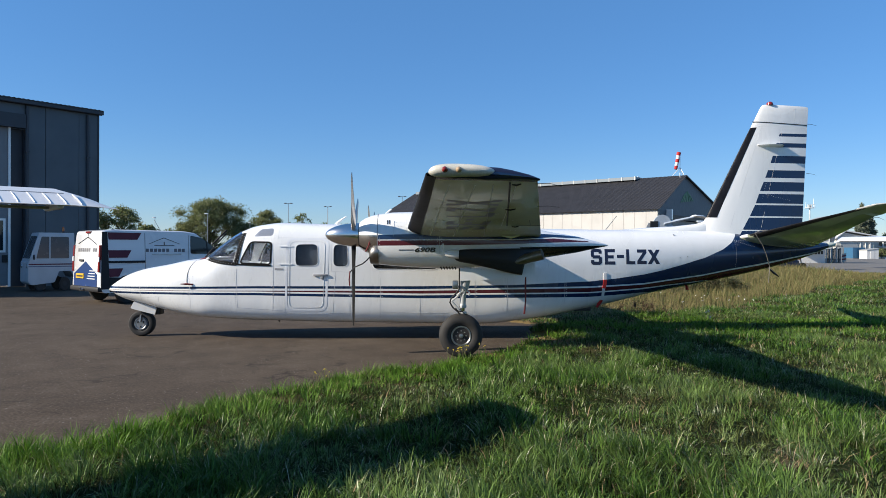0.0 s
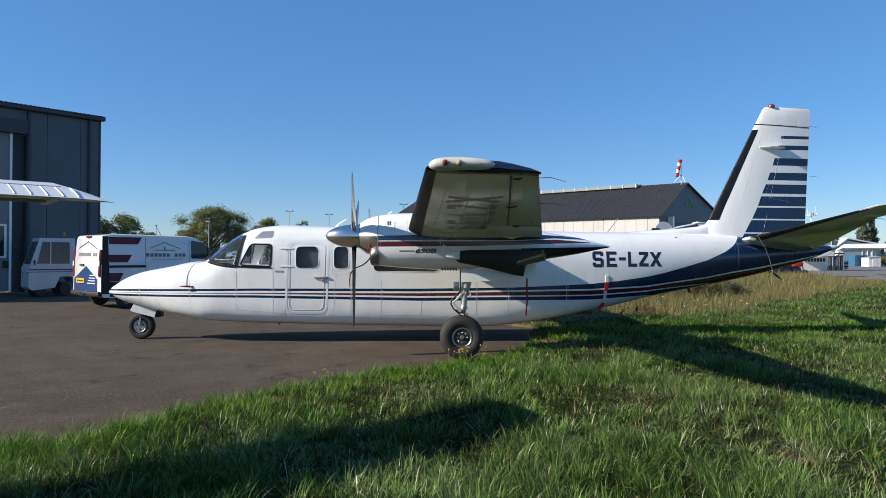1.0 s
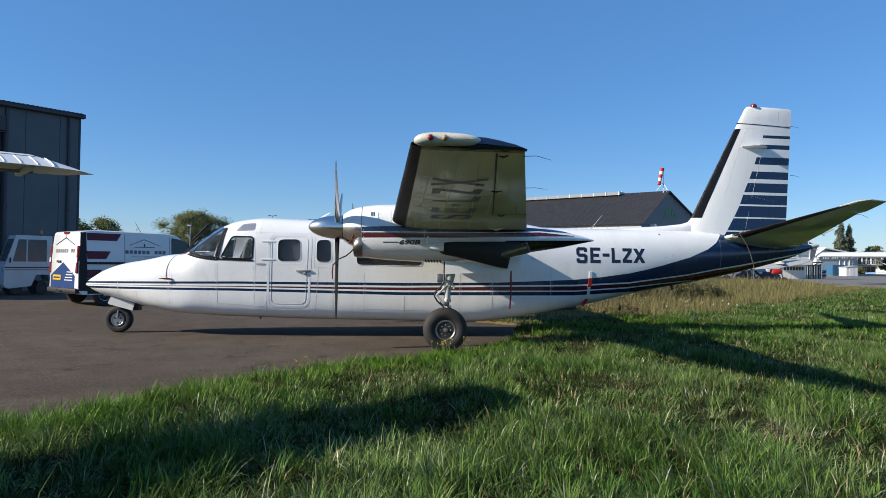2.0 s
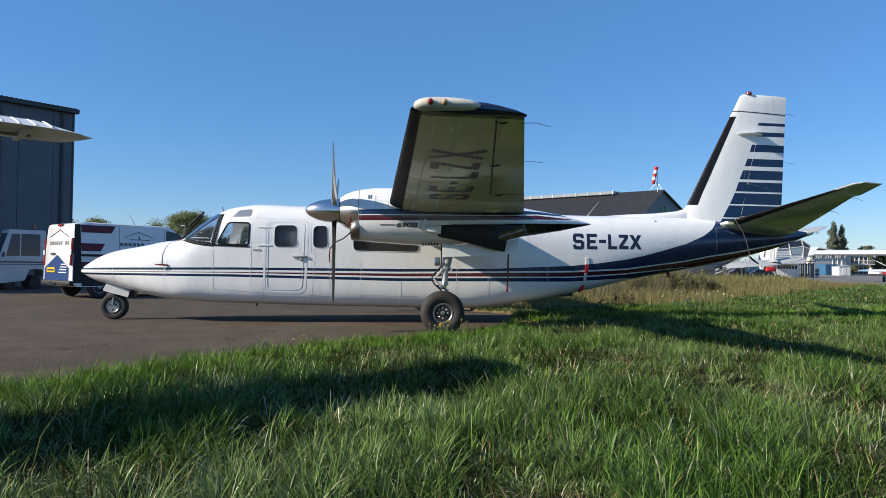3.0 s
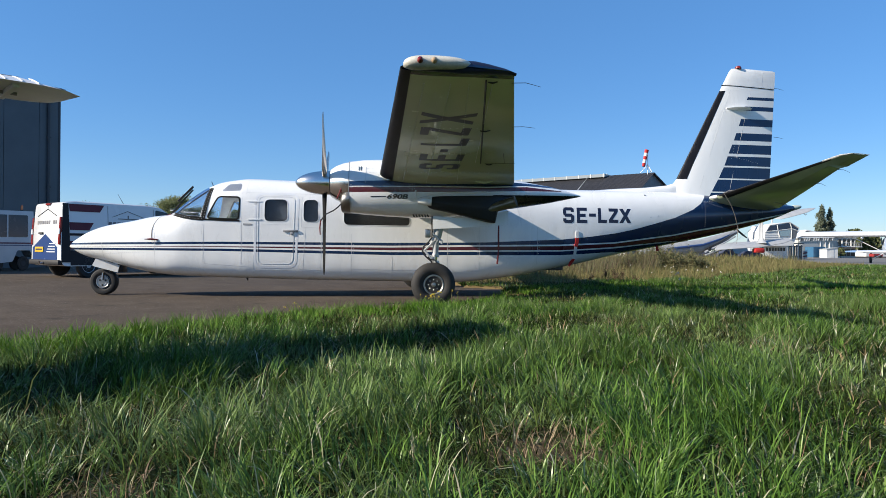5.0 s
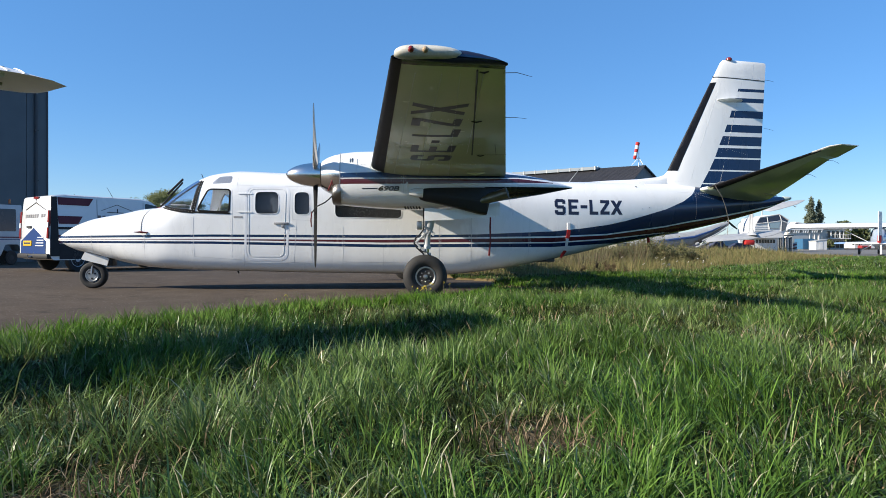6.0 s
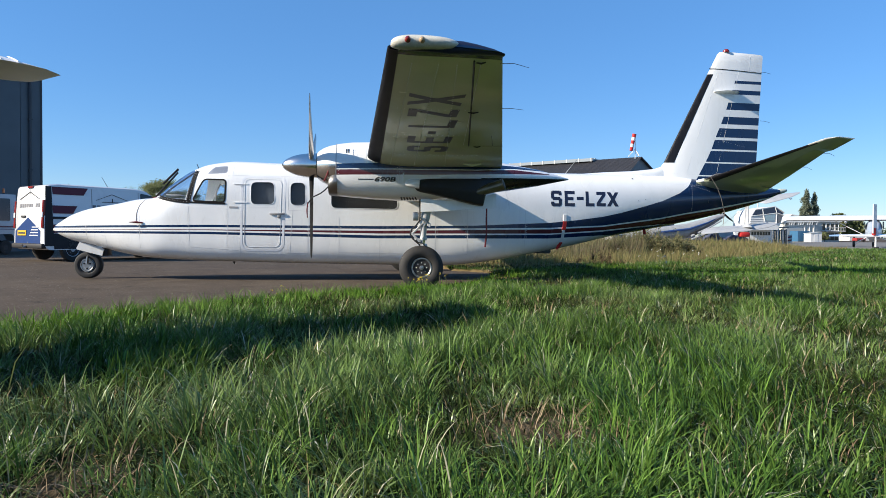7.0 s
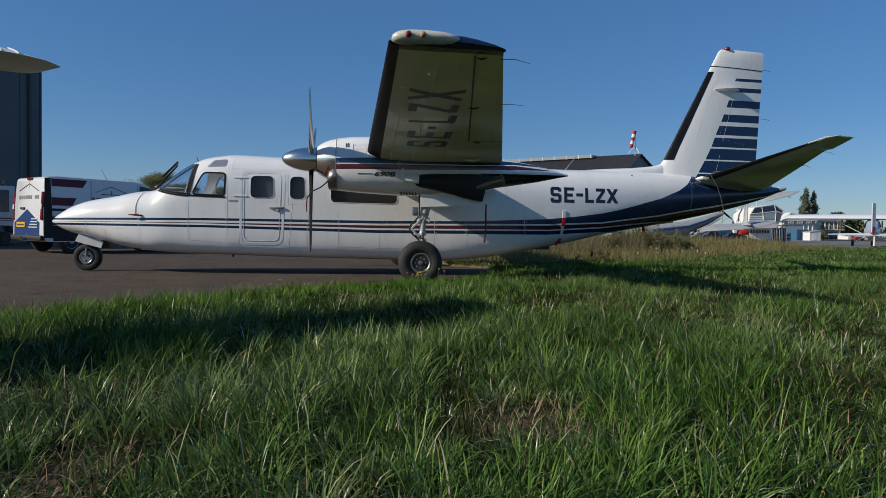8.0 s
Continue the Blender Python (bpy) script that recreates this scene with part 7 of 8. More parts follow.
# ---- lamps, trees and hedges in the distance ----
def leaf_mesh(name, centres, radii, count, size, material, seed, parent, label="", flat=1.0):
    rng = np.random.default_rng(seed)
    centres, radii = np.array(centres, float), np.array(radii, float)
    vol = radii.prod(1)
    pick = rng.choice(len(centres), count, p=vol / vol.sum())
    d = rng.normal(size=(count, 3))
    d /= np.linalg.norm(d, axis=1)[:, None]
    r = np.minimum(np.abs(rng.normal(0.0, 0.65, count)), 1.15)
    c = centres[pick] + d * radii[pick] * r[:, None]
    u = rng.normal(size=(count, 3))
    u /= np.linalg.norm(u, axis=1)[:, None]
    v = np.cross(u, rng.normal(size=(count, 3)))
    v /= np.linalg.norm(v, axis=1)[:, None]
    s = size * rng.uniform(0.5, 1.4, count)[:, None]
    verts = np.stack([c - u * s, c - v * s * 0.55, c + u * s, c + v * s * 0.55], 1).reshape(-1, 3)
    me = bpy.data.meshes.new(name)
    me.from_pydata(verts.tolist(), [], np.arange(count * 4).reshape(-1, 4).tolist())
    me.materials.append(material)
    ob = new(name, me)
    ob.parent = parent
    if label:
        ob["label"] = label
    return ob


def thicket(label, box_lo, box_hi, clumps, spread, count, size, material, seed):
    """A stand of bushy weeds: many small leaves in loose upright clumps."""
    rng = np.random.default_rng(seed)
    x, y = rng.uniform(box_lo[0], box_hi[0], clumps), rng.uniform(box_lo[1], box_hi[1], clumps)
    mid = np.exp(-((x - (box_lo[0] + box_hi[0]) / 2) / (0.42 * (box_hi[0] - box_lo[0]))) ** 2)
    h = (box_lo[2] + (box_hi[2] - box_lo[2]) * mid) * rng.uniform(0.6, 1.15, clumps)
    ob = leaf_mesh("weed_thicket", np.stack([x, y, 0.07 + h * 0.55], -1), np.stack([np.full(clumps, spread), np.full(clumps, spread), h * 0.45], -1), count, size, material, seed, None)
    tagged(ob, label, "weeds", kind="stuff")


M_THICKET = blade_material("olive_weed_leaves", (0.140, 0.148, 0.066), (0.250, 0.245, 0.120), (0.26, 0.21, 0.12), 0.25, 0.8, 0.45, 0.1)
M_DOCK = blade_material("brown_seed_heads", (0.090, 0.065, 0.042), (0.150, 0.110, 0.070), (0.14, 0.13, 0.06), 0.25, 0.9, 0.15, 0.05)
thicket("bushy olive-green weeds in the dry grass", (13.4, 10.0, 0.34), (17.0, 12.4, 1.04), 85, 0.13, 24000, 0.028, M_THICKET, 41)
thicket("brown-headed dock weeds at the edge of the green grass", (9.95, 2.4, 0.20), (10.95, 3.4, 0.42), 16, 0.07, 2400, 0.014, M_DOCK, 42)


def tree(x, y, height, radius, seed, label, kind="broad", leaves=5000, size=0.22):
    rng = random.Random(seed)
    t = thing("tree", label, "tree", "background trees", at=Matrix.Translation((x, y, 0)))
    bm = tube([(0, 0, -0.1), (0.1, 0, height * 0.3), (0.0, 0.1, height * 0.75)], [height * 0.035, height * 0.028, height * 0.008], 8)
    cs, rs = [], []
    n = 120 if kind == "broad" else 60
    for i in range(n):
        if kind == "broad":
            q, e = rng.uniform(0, 2 * math.pi), rng.uniform(0.0, 1.0) ** 0.85
            lump = 1.0 + 0.20 * math.sin(3 * q + seed) + 0.14 * math.sin(5 * q + 8 * e + seed)
            rr = radius * lump * (0.25 + 0.75 * math.sqrt(rng.uniform(0, 1))) * math.sqrt(max(0.06, 1 - (2 * e - 0.9) ** 2))
            c = (rr * math.cos(q), rr * math.sin(q), height * (0.20 + 0.74 * e))
            k = radius * rng.uniform(0.14, 0.27)
            cs.append(c)
            rs.append((k * rng.uniform(0.8, 1.4), k * rng.uniform(0.8, 1.4), k * rng.uniform(0.6, 1.0)))
            if i % 3 == 0:
                add_tube(bm, [(0.05, 0, height * (0.22 + 0.3 * e)), (c[0] * 0.45, c[1] * 0.45, height * 0.2 + c[2] * 0.55), c], [height * 0.011, height * 0.007, 0.012], 5)
        else:
            e = i / n
            taper = min(1.0, 0.20 + 1.15 * (1 - e) ** 0.6)
            c = (rng.uniform(-0.6, 0.6) * radius * taper, rng.uniform(-0.5, 0.5) * radius * taper, height * (0.10 + 0.87 * e))
            k = radius * rng.uniform(0.42, 0.66) * taper
            cs.append(c)
            rs.append((k, k, height * 0.06))
    part("trunk", bm, M_BARK, t)
    leaf_mesh("crown", cs, rs, leaves, size, M_LEAF if kind == "broad" else M_FARLEAF, seed, t)
    return t


tree(-49.52, 171.6, 14.74, 8.16, 1, "broad green tree behind the apron", leaves=60000, size=0.17)
tree(-55.76, 168.0, 8.02, 3.84, 2, "small green tree beside a larger one", leaves=12000, size=0.19)
tree(-37.04, 183.6, 12.34, 5.04, 3, "olive-green tree with a thin crown", leaves=24000, size=0.17)
tree(-39.92, 176.4, 8.74, 3.84, 10, "olive-green tree with a thin crown", leaves=19000, size=0.17)
tree(-58.16, 136.8, 10.21, 4.8, 4, "young tree with an open crown behind the hangar", leaves=15000, size=0.18)
tree(-63.6, 132.0, 11.49, 4.8, 11, "young tree with an open crown behind the hangar", leaves=15000, size=0.18)
tree(-30.5, 80.0, 4.6, 1.9, 5, "low dark bush-like tree", leaves=2200, size=0.2)
tree(-16.1, 119.5, 8.4, 2.6, 6, "bare-topped thin tree far off", leaves=1300, size=0.2)
for i, (x, y, h, r) in enumerate(((-13.5, 129, 6.6, 3.0), (-9.0, 130, 6.4, 2.8), (-5.0, 131, 6.2, 2.6), (-19, 128, 5.5, 2.5))):
    tree(x, y, h, r, 20 + i, "dark round tree in a far row", leaves=5000, size=0.26)
tree(103.9, 128.9, 12.0, 1.5, 7, "tall narrow grey-green poplar", "poplar", 20000, 0.18)
tree(106.2, 129.2, 11.2, 1.1, 8, "tall narrow grey-green poplar", "poplar", 15000, 0.18)
tree(112.5, 130.0, 6.4, 2.6, 9, "dark round tree in a far row", leaves=5000, size=0.26)
tree(117.5, 131.0, 5.6, 2.4, 12, "dark round tree in a far row", leaves=5000, size=0.26)
rng0 = np.random.default_rng(3)
hx = np.linspace(-170, 330, 240)
hedge = leaf_mesh("far_hedge", np.stack([hx + rng0.normal(0, 1, 240), 190 + rng0.normal(0, 3, 240), 1.0 + rng0.uniform(0, 1.6, 240)], -1), np.stack([np.full(240, 1.9), np.full(240, 1.9), rng0.uniform(0.8, 2.0, 240)], -1), 26000, 0.4, M_POPLAR, 4, None)
tagged(hedge, "dark far hedge along the horizon", "hedge", kind="stuff")


def lamp_post(x, y, h, double=True):
    p = thing("lamp_post", "slim grey apron lamp post", "lamp post", "apron lamp posts", at=Matrix.Translation((x, y, 0)))
    part("pole", tube([(0, 0, 0), (0, 0, h)], [0.09, 0.055], 8), M_STEEL, p)
    if double:
        part("cross_arm", tube([(-0.6, 0, h), (0.6, 0, h)], 0.04, 6), M_STEEL, p)
        for s in (-1, 1):
            part("lamp_head", box((s * 0.5 - 0.2, -0.14, h - 0.02), (s * 0.5 + 0.2, 0.14, h + 0.12), bevel=0.03), M_STEEL, p)
    else:
        part("lamp_head", box((-0.50, -0.2, h - 0.04), (0.16, 0.2, h + 0.14), bevel=0.05), M_WHITE, p)


for x, y, h, d in ((-50.48, 135.6, 7.9, False), (-31.64, 110.4, 7.54, False), (-35.6, 158.88, 7.66, False), (-15.1, 99.4, 8.8, True), (-9.8, 109.2, 8.9, True), (3.8, 98.4, 10.0, True), (-17.9, 129.6, 6.9, False)):
    lamp_post(x, y, h, d)


def sensor_mast(x, y, h):
    p = thing("sensor_mast", "white mast with a small platform and weather sensors", "mast", at=Matrix.Translation((x, y, 0)))
    part("pole", tube([(0, 0, 0), (0, 0, h)], [0.13, 0.10], 10), M_WHITE, p)
    deck = part("platform", box((-0.65, -0.5, h - 0.04), (0.65, 0.5, h + 0.06), bevel=0.02), M_WHITE, p, "small white platform")
    for u in (-0.62, 0.0, 0.62):
        part("rail_post", tube([(u, -0.46, h), (u, -0.46, h + 0.55)], 0.03, 6), M_WHITE, deck)
    part("rail", tube([(-0.64, -0.46, h + 0.55), (0.64, -0.46, h + 0.55)], 0.035, 6), M_WHITE, deck)
    part("sensor_box", box((-0.3, -0.3, h + 0.06), (0.25, 0.2, h + 0.45), bevel=0.04), M_BGREY, p)
    part("sensor_rod", tube([(0.66, 0, h), (0.68, 0, h + 1.55)], [0.05, 0.035], 6), M_WHITE, p)
    part("sensor_rod", tube([(-0.66, 0, h), (-0.66, 0, h + 0.95)], [0.05, 0.035], 6), M_WHITE, p)


# ---- buildings, control cab and parked airplanes beyond the grass ----
M_BWHITE = worn("white_rendered_wall", (0.70, 0.69, 0.66), 0.7, dirt=0.3, scale=0.5)
M_BCREAM = worn("cream_rendered_wall", (0.56, 0.53, 0.46), 0.7, dirt=0.35, scale=0.5)
M_BGREY = worn("grey_sheet_wall", (0.33, 0.35, 0.35), 0.6)
M_DULLWALL = worn("dark_grey_sheet_wall", (0.13, 0.14, 0.15), 0.7, dirt=0.5)
M_BBLUE = worn("blue_container", (0.035, 0.12, 0.22), 0.5)
M_SLAT = worn("weathered_green_slats", (0.055, 0.065, 0.06), 0.8)
M_PALEGLASS = worn("pale_reflecting_glass", (0.26, 0.36, 0.40), 0.08, bump=0.0)
M_NAVYGLASS = worn("dark_blue_glass", (0.018, 0.028, 0.060), 0.08, bump=0.0)
M_WINGGREY = worn("weathered_grey_wing_skin", (0.34, 0.35, 0.36), 0.5, dirt=0.4)
M_TARP = worn("dark_blue_tarpaulin", (0.035, 0.045, 0.085), 0.6, dirt=0.5, dark=2.0)


def slab(name, points, y0, y1, mat, parent, label=""):
    """An upright plate: outline in x and z, between two depths."""
    return part(name, poly_prism(points, y0, y1), mat, parent, label, smooth=False)


def far_box(name, lo, hi, mat, parent, label="", bevel=0.02):
    return part(name, box(lo, hi, None, bevel), mat, parent, label, smooth=False)


def workshop():
    b = thing("workshop_building", "white gabled workshop with a bracketed eave", "building")
    slab("wall", [(75.9, 0.0), (75.9, 3.30), (77.3, 4.30), (82.3, 3.45), (82.3, 0.0)], 95.0, 103.0, M_BCREAM, b)
    slab("roof", [(75.5, 3.40), (77.3, 4.72), (82.7, 3.82), (82.7, 3.66), (77.3, 4.52), (75.5, 3.22)], 94.6, 103.3, M_BWHITE, b, "pale low-pitched roof")
    slab("fascia", [(75.9, 3.28), (82.3, 3.40), (82.3, 3.62), (75.9, 3.50)], 94.7, 94.95, M_BWHITE, b)
    for k in range(15):
        x = 76.05 + 0.42 * k
        slab("eave_bracket", [(x, 2.78 + 0.012 * k), (x + 0.10, 2.78 + 0.012 * k), (x + 0.24, 3.28 + 0.008 * k), (x + 0.12, 3.28 + 0.008 * k)], 94.72, 94.98, M_DULLWALL if k % 4 == 1 else M_BWHITE, b)
    far_box("grey_door", (76.6, 94.93, 0.0), (79.6, 95.0, 2.55), M_BGREY, b)
    for x in (79.9, 80.8, 81.6):
        far_box("upright", (x, 94.88, 0.0), (x + 0.10, 95.0, 2.75), M_BWHITE, b)


def sheds():
    c = thing("blue_container", "ribbed blue metal storage container", "container", at=Matrix.Translation((77.05, 92.6, 0)))
    far_box("body", (0, 0, 0.04), (2.15, 2.2, 1.82), M_BBLUE, c)
    for k in range(11):
        far_box("rib", (0.06 + 0.19 * k, -0.03, 0.10), (0.14 + 0.19 * k, 0.0, 1.74), M_BBLUE, c, bevel=0.0)
    far_box("base_rail", (0, -0.02, 0.0), (2.15, 2.2, 0.08), M_DULLWALL, c)
    w = thing("white_shed", "small white shed with a sloping roof", "shed", at=Matrix.Translation((77.75, 90.2, 0)))
    slab("body", [(0, 0), (1.92, 0), (1.92, 1.62), (0, 1.36)], 0, 1.8, M_BWHITE, w)
    slab("roof", [(-0.06, 1.36), (1.98, 1.63), (1.98, 1.71), (-0.06, 1.44)], -0.08, 1.88, M_BGREY, w)
    far_box("door", (0.55, -0.03, 0.02), (1.25, 0.0, 1.30), M_BWHITE, w)
    far_box("door_gap", (1.25, -0.012, 0.02), (1.28, 0.0, 1.30), M_DULLWALL, w, bevel=0.0)
    r = thing("red_trailer", "low red box trailer on the taxiway", "trailer", at=Matrix.Translation((89.7, 95.0, 0)))
    far_box("box", (0, 0, 0.22), (1.75, 1.1, 0.72), worn("dull_red_paint", (0.30, 0.03, 0.03), 0.5), r, bevel=0.06)
    for x in (0.45, 1.3):
        part("wheel", lathe([(-0.06, 0.05), (-0.07, 0.20), (-0.04, 0.24), (0.04, 0.24), (0.07, 0.20), (0.06, 0.05)], (x, 0.02, 0.24), "y", 16), M_TYRE, r)


def clubhouse():
    h = thing("clubhouse", "cream two-storey clubhouse with a glazed balcony front", "building", at=Matrix.Translation((83.4, 97.0, 0)))
    far_box("wall", (0, 0, 0), (4.5, 7.0, 3.55), M_BCREAM, h)
    far_box("roof", (-0.2, -0.35, 3.55), (4.8, 7.2, 3.74), M_BWHITE, h)
    far_box("balcony", (1.15, -1.1, 1.82), (4.95, 0.0, 1.95), M_BWHITE, h)
    for k in range(4):
        x = 1.2 + 0.82 * k
        w = far_box("window", (x, -0.05, 1.98), (x + 0.68, 0.0, 3.25), M_AUTOGLASS, h, bevel=0.0)
        part("window_frame", tube([(x, -0.06, 1.98), (x + 0.68, -0.06, 1.98), (x + 0.68, -0.06, 3.25), (x, -0.06, 3.25), (x, -0.06, 1.98)], 0.05, 4), M_BWHITE, w)
        far_box("window", (x, -0.05, 0.3), (x + 0.68, 0.0, 1.55), M_AUTOGLASS, h, bevel=0.0)
    for k in range(13):
        far_box("baluster", (1.2 + 0.30 * k, -1.08, 1.95), (1.24 + 0.30 * k, -1.04, 2.55), M_BGREY, h, bevel=0.0)
    far_box("handrail", (1.15, -1.1, 2.53), (4.95, -1.02, 2.60), M_BWHITE, h)
    f = thing("far_house", "low white house with a grey roof far off", "house", at=Matrix.Translation((123.4, 140.0, 0)))
    far_box("wall", (0, 0, 0), (5.3, 6.0, 1.95), M_BWHITE, f)
    part("roof", loft([[Vector(p) for p in ((-0.2, y0, 1.9), (5.5, y0, 1.9), (5.5, y0 + 0.1, 2.0), (-0.2, y0 + 0.1, 2.0))] if k == 0 else [Vector(p) for p in ((0.8, y0, 2.85), (4.7, y0, 2.85), (4.7, y0 + 0.1, 2.9), (0.8, y0 + 0.1, 2.9))] for k, y0 in ((0, -0.3), (1, 3.0))]), M_ROOFSHEET, f, smooth=False)


workshop()
sheds()
clubhouse()
tree(81.9, 92.6, 1.7, 0.75, 31, "dark round bush beside the clubhouse", leaves=1800, size=0.09)


def control_cab():
    t = thing("control_tower", "small white control cab with slanted dark panes", "control tower")
    slab("base", [(46.6, 0), (51.1, 0), (51.1, 1.68), (46.6, 1.50)], 59.4, 63.0, M_BWHITE, t)
    for k in range(7):
        far_box("base_window", (48.55 + 0.34 * k, 59.36, 0.98), (48.78 + 0.34 * k, 59.42, 1.36), M_AUTOGLASS, t, bevel=0.0)
    slab("cab_wall", [(47.5, 1.5), (50.9, 1.6), (51.25, 2.42), (51.56, 3.52), (50.44, 4.20), (48.09, 3.80), (47.66, 3.10), (47.55, 2.2)], 58.05, 61.5, M_BWHITE, t)
    panes = (("cab_pane", [(47.78, 3.15), (48.16, 3.74), (48.90, 3.83), (49.02, 3.28)], M_NAVYGLASS), ("cab_pane", [(49.16, 3.30), (49.06, 3.85), (50.38, 4.10), (50.60, 3.52)], M_NAVYGLASS),
             ("cab_pane", [(50.78, 3.52), (50.56, 4.06), (51.44, 3.50), (51.38, 3.30)], M_NAVYGLASS), ("cab_pane", [(49.36, 2.62), (49.26, 3.14), (50.52, 3.34), (50.36, 2.60)], M_PALEGLASS), ("cab_pane", [(50.74, 2.30), (50.80, 3.36), (51.36, 3.16), (51.14, 2.46)], M_DULLWALL))
    for name, pts, mat in panes:
        slab(name, pts, 57.98, 58.10, mat, t)
    for pts in (((47.66, 58.0, 3.12), (49.07, 58.0, 3.26), (50.70, 58.0, 3.46), (51.56, 58.0, 3.22)), ((48.09, 58.0, 3.82), (50.46, 58.0, 4.20), (51.58, 58.0, 3.54)), ((49.0, 58.0, 3.86), (49.10, 58.0, 3.26), (49.28, 58.0, 2.54)), ((50.46, 58.0, 4.18), (50.70, 58.0, 3.46), (50.64, 58.0, 2.2))):
        part("cab_frame", tube(pts, 0.05, 6), M_BWHITE, t)
    for z in (2.0, 2.25, 2.5, 2.75, 3.0):
        far_box("siding_board", (47.5, 58.02, z), (49.1, 58.06, z + 0.03), M_BGREY, t, bevel=0.0)
    part("mast", tube([(49.0, 59.0, 3.8), (49.0, 59.0, 5.4)], 0.03, 6), M_STEEL, t)


def screen():
    sl = thing("slatted_screen", "weathered upright slatted screen", "fence", at=Matrix.Translation((52.4, 62.0, 0)))
    for i in range(11):
        part("slat", box((i * 0.205, -0.03 - 0.02 * (i % 2), 0.0), (i * 0.205 + 0.15, 0.03, 1.72 + 0.10 * ((i * 7) % 3 - 1)), None, 0.01), (M_SLAT, M_BGREY, M_DULLWALL)[(i * 2) % 3], sl, smooth=False)
    for z in (0.3, 1.5):
        part("rail", box((-0.05, 0.03, z), (2.28, 0.09, z + 0.1)), M_SLAT, sl)
    part("cap_sheet", box((1.3, -0.1, 1.84), (2.4, 0.25, 1.97), None, 0.02), M_DULLWALL, sl)
    tr = thing("striped_barrier", "red and white striped barrier board on a stand", "barrier", at=Matrix.Translation((54.75, 62.0, 0)))
    for i in range(5):
        part("board", loft([[Vector((0, y, 0.08 + 0.19 * i)), Vector((0.5, y, 0.16 + 0.19 * i)), Vector((0.5, y, 0.33 + 0.19 * i)), Vector((0, y, 0.25 + 0.19 * i))] for y in (-0.02, 0.02)]), M_VMAROON if i % 2 else M_BGREY, tr, smooth=False)
    part("stand", box((0.2, 0.02, 0.0), (0.3, 0.1, 1.05)), M_STEEL, tr)


control_cab()
screen()


def stored_biplane():
    """A weathered biplane parked beyond the grass, with a raised tail."""
    p = thing("stored_biplane", "grey weathered biplane with a red cover, stored beyond the taxiway", "airplane", "parked light airplanes")

    def plane(name, stations, y, label):
        rings = []
        for x, z, chord, tilt in stations:
            rings.append([Vector((x, y + c.x * math.cos(tilt) - c.z * math.sin(tilt), z + c.x * math.sin(tilt) + c.z * math.cos(tilt))) for c in airfoil((-chord / 2, 0), (chord / 2, 0), 0.11, 0)])
        return part(name, loft(rings), M_WINGGREY, p, label)
    low = plane("lower_wing", ((30.5, 1.02, 0.25, 0.35), (30.9, 1.14, 0.8, 0.36), (31.8, 1.30, 1.3, 0.36), (33.9, 1.44, 1.35, 0.33), (35.6, 1.66, 1.2, 0.26), (36.4, 1.80, 0.7, 0.2), (36.6, 1.84, 0.25, 0.15)), 36.4, "weathered grey lower wing")
    up = plane("upper_wing", ((35.15, 3.46, 0.5, 0.36), (35.4, 3.54, 1.2, 0.36), (36.0, 3.70, 1.35, 0.36), (37.5, 4.02, 1.1, 0.3), (38.2, 4.19, 0.65, 0.2), (38.48, 4.26, 0.2, 0.1)), 36.4, "weathered grey upper wing")
    part("aileron_horn", tube([(37.3, 35.95, 3.78), (37.42, 35.9, 3.66), (37.5, 35.95, 3.76)], 0.03, 6), M_WINGGREY, up)
    part("strut", loft([[Vector((34.14 + w * math.cos(q), 36.4 + 2.2 * w * math.sin(q), z)) for q in [2 * math.pi * k / 12 for k in range(12)]] for z, w in ((1.50, 0.34), (1.62, 0.26), (1.76, 0.15), (1.95, 0.115), (3.30, 0.105))]), M_WINGGREY, p, "grey faired interplane strut")
    rings = []
    for x, z, r in ((25.0, 0.72, 0.30), (27.0, 0.90, 0.48), (29.9, 1.24, 0.54), (31.4, 1.70, 0.48), (32.3, 2.18, 0.30), (32.95, 2.43, 0.16)):
        rings.append([Vector((x, 37.6 + r * math.cos(2 * math.pi * k / 16), z + r * math.sin(2 * math.pi * k / 16))) for k in range(16)])
    f = part("fuselage", loft(rings), worn("dull_white_paint", (0.27, 0.28, 0.29), 0.6, dirt=0.7), p, "dull white fuselage with a blue stripe")
    part("stripe", tube([(27.0, 37.14, 1.0), (29.9, 37.07, 1.35), (31.4, 37.14, 1.85), (32.5, 37.4, 2.32)], [0.09, 0.09, 0.06, 0.03], 6), M_VBLUE, f)
    for z0, z1, r in ((0.80, 2.02, 0.07), (1.02, 2.28, 0.05), (0.55, 1.55, 0.06)):
        part("exhaust_stack", tube([(30.0, 37.0, z0), (31.2, 36.95, (z0 + z1) / 2 - 0.05), (32.5, 37.1, z1)], [r * 1.3, r, r * 0.8], 8), M_WINGGREY if r > 0.055 else M_SOOT, f)
    part("intake", lathe([(0.0, 0.05), (0.02, 0.12), (0.2, 0.13)], (30.2, 36.95, 1.02), "x", 12), M_BLACK, f)
    tail = worn("pale_grey_blue_paint", (0.40, 0.45, 0.50), 0.5, dirt=0.3)
    fin = []
    for k in range(25):
        q = math.pi * k / 24
        fin.append((24.30 - 0.86 * math.cos(q), 2.55 + 1.57 * math.sin(q) ** 0.8))
    fin = [(23.9, 0.85), *fin, (26.0, 0.95)]
    vf = part("fin", poly_prism(fin, 37.5, 37.62), tail, p, "rounded pale grey-blue fin")
    part("rudder", poly_prism([(23.30, 1.1), (22.9, 2.2), (22.98, 3.0), (23.25, 3.52), (23.40, 3.45), (23.38, 1.1)], 37.52, 37.60), M_WINGGREY, vf)
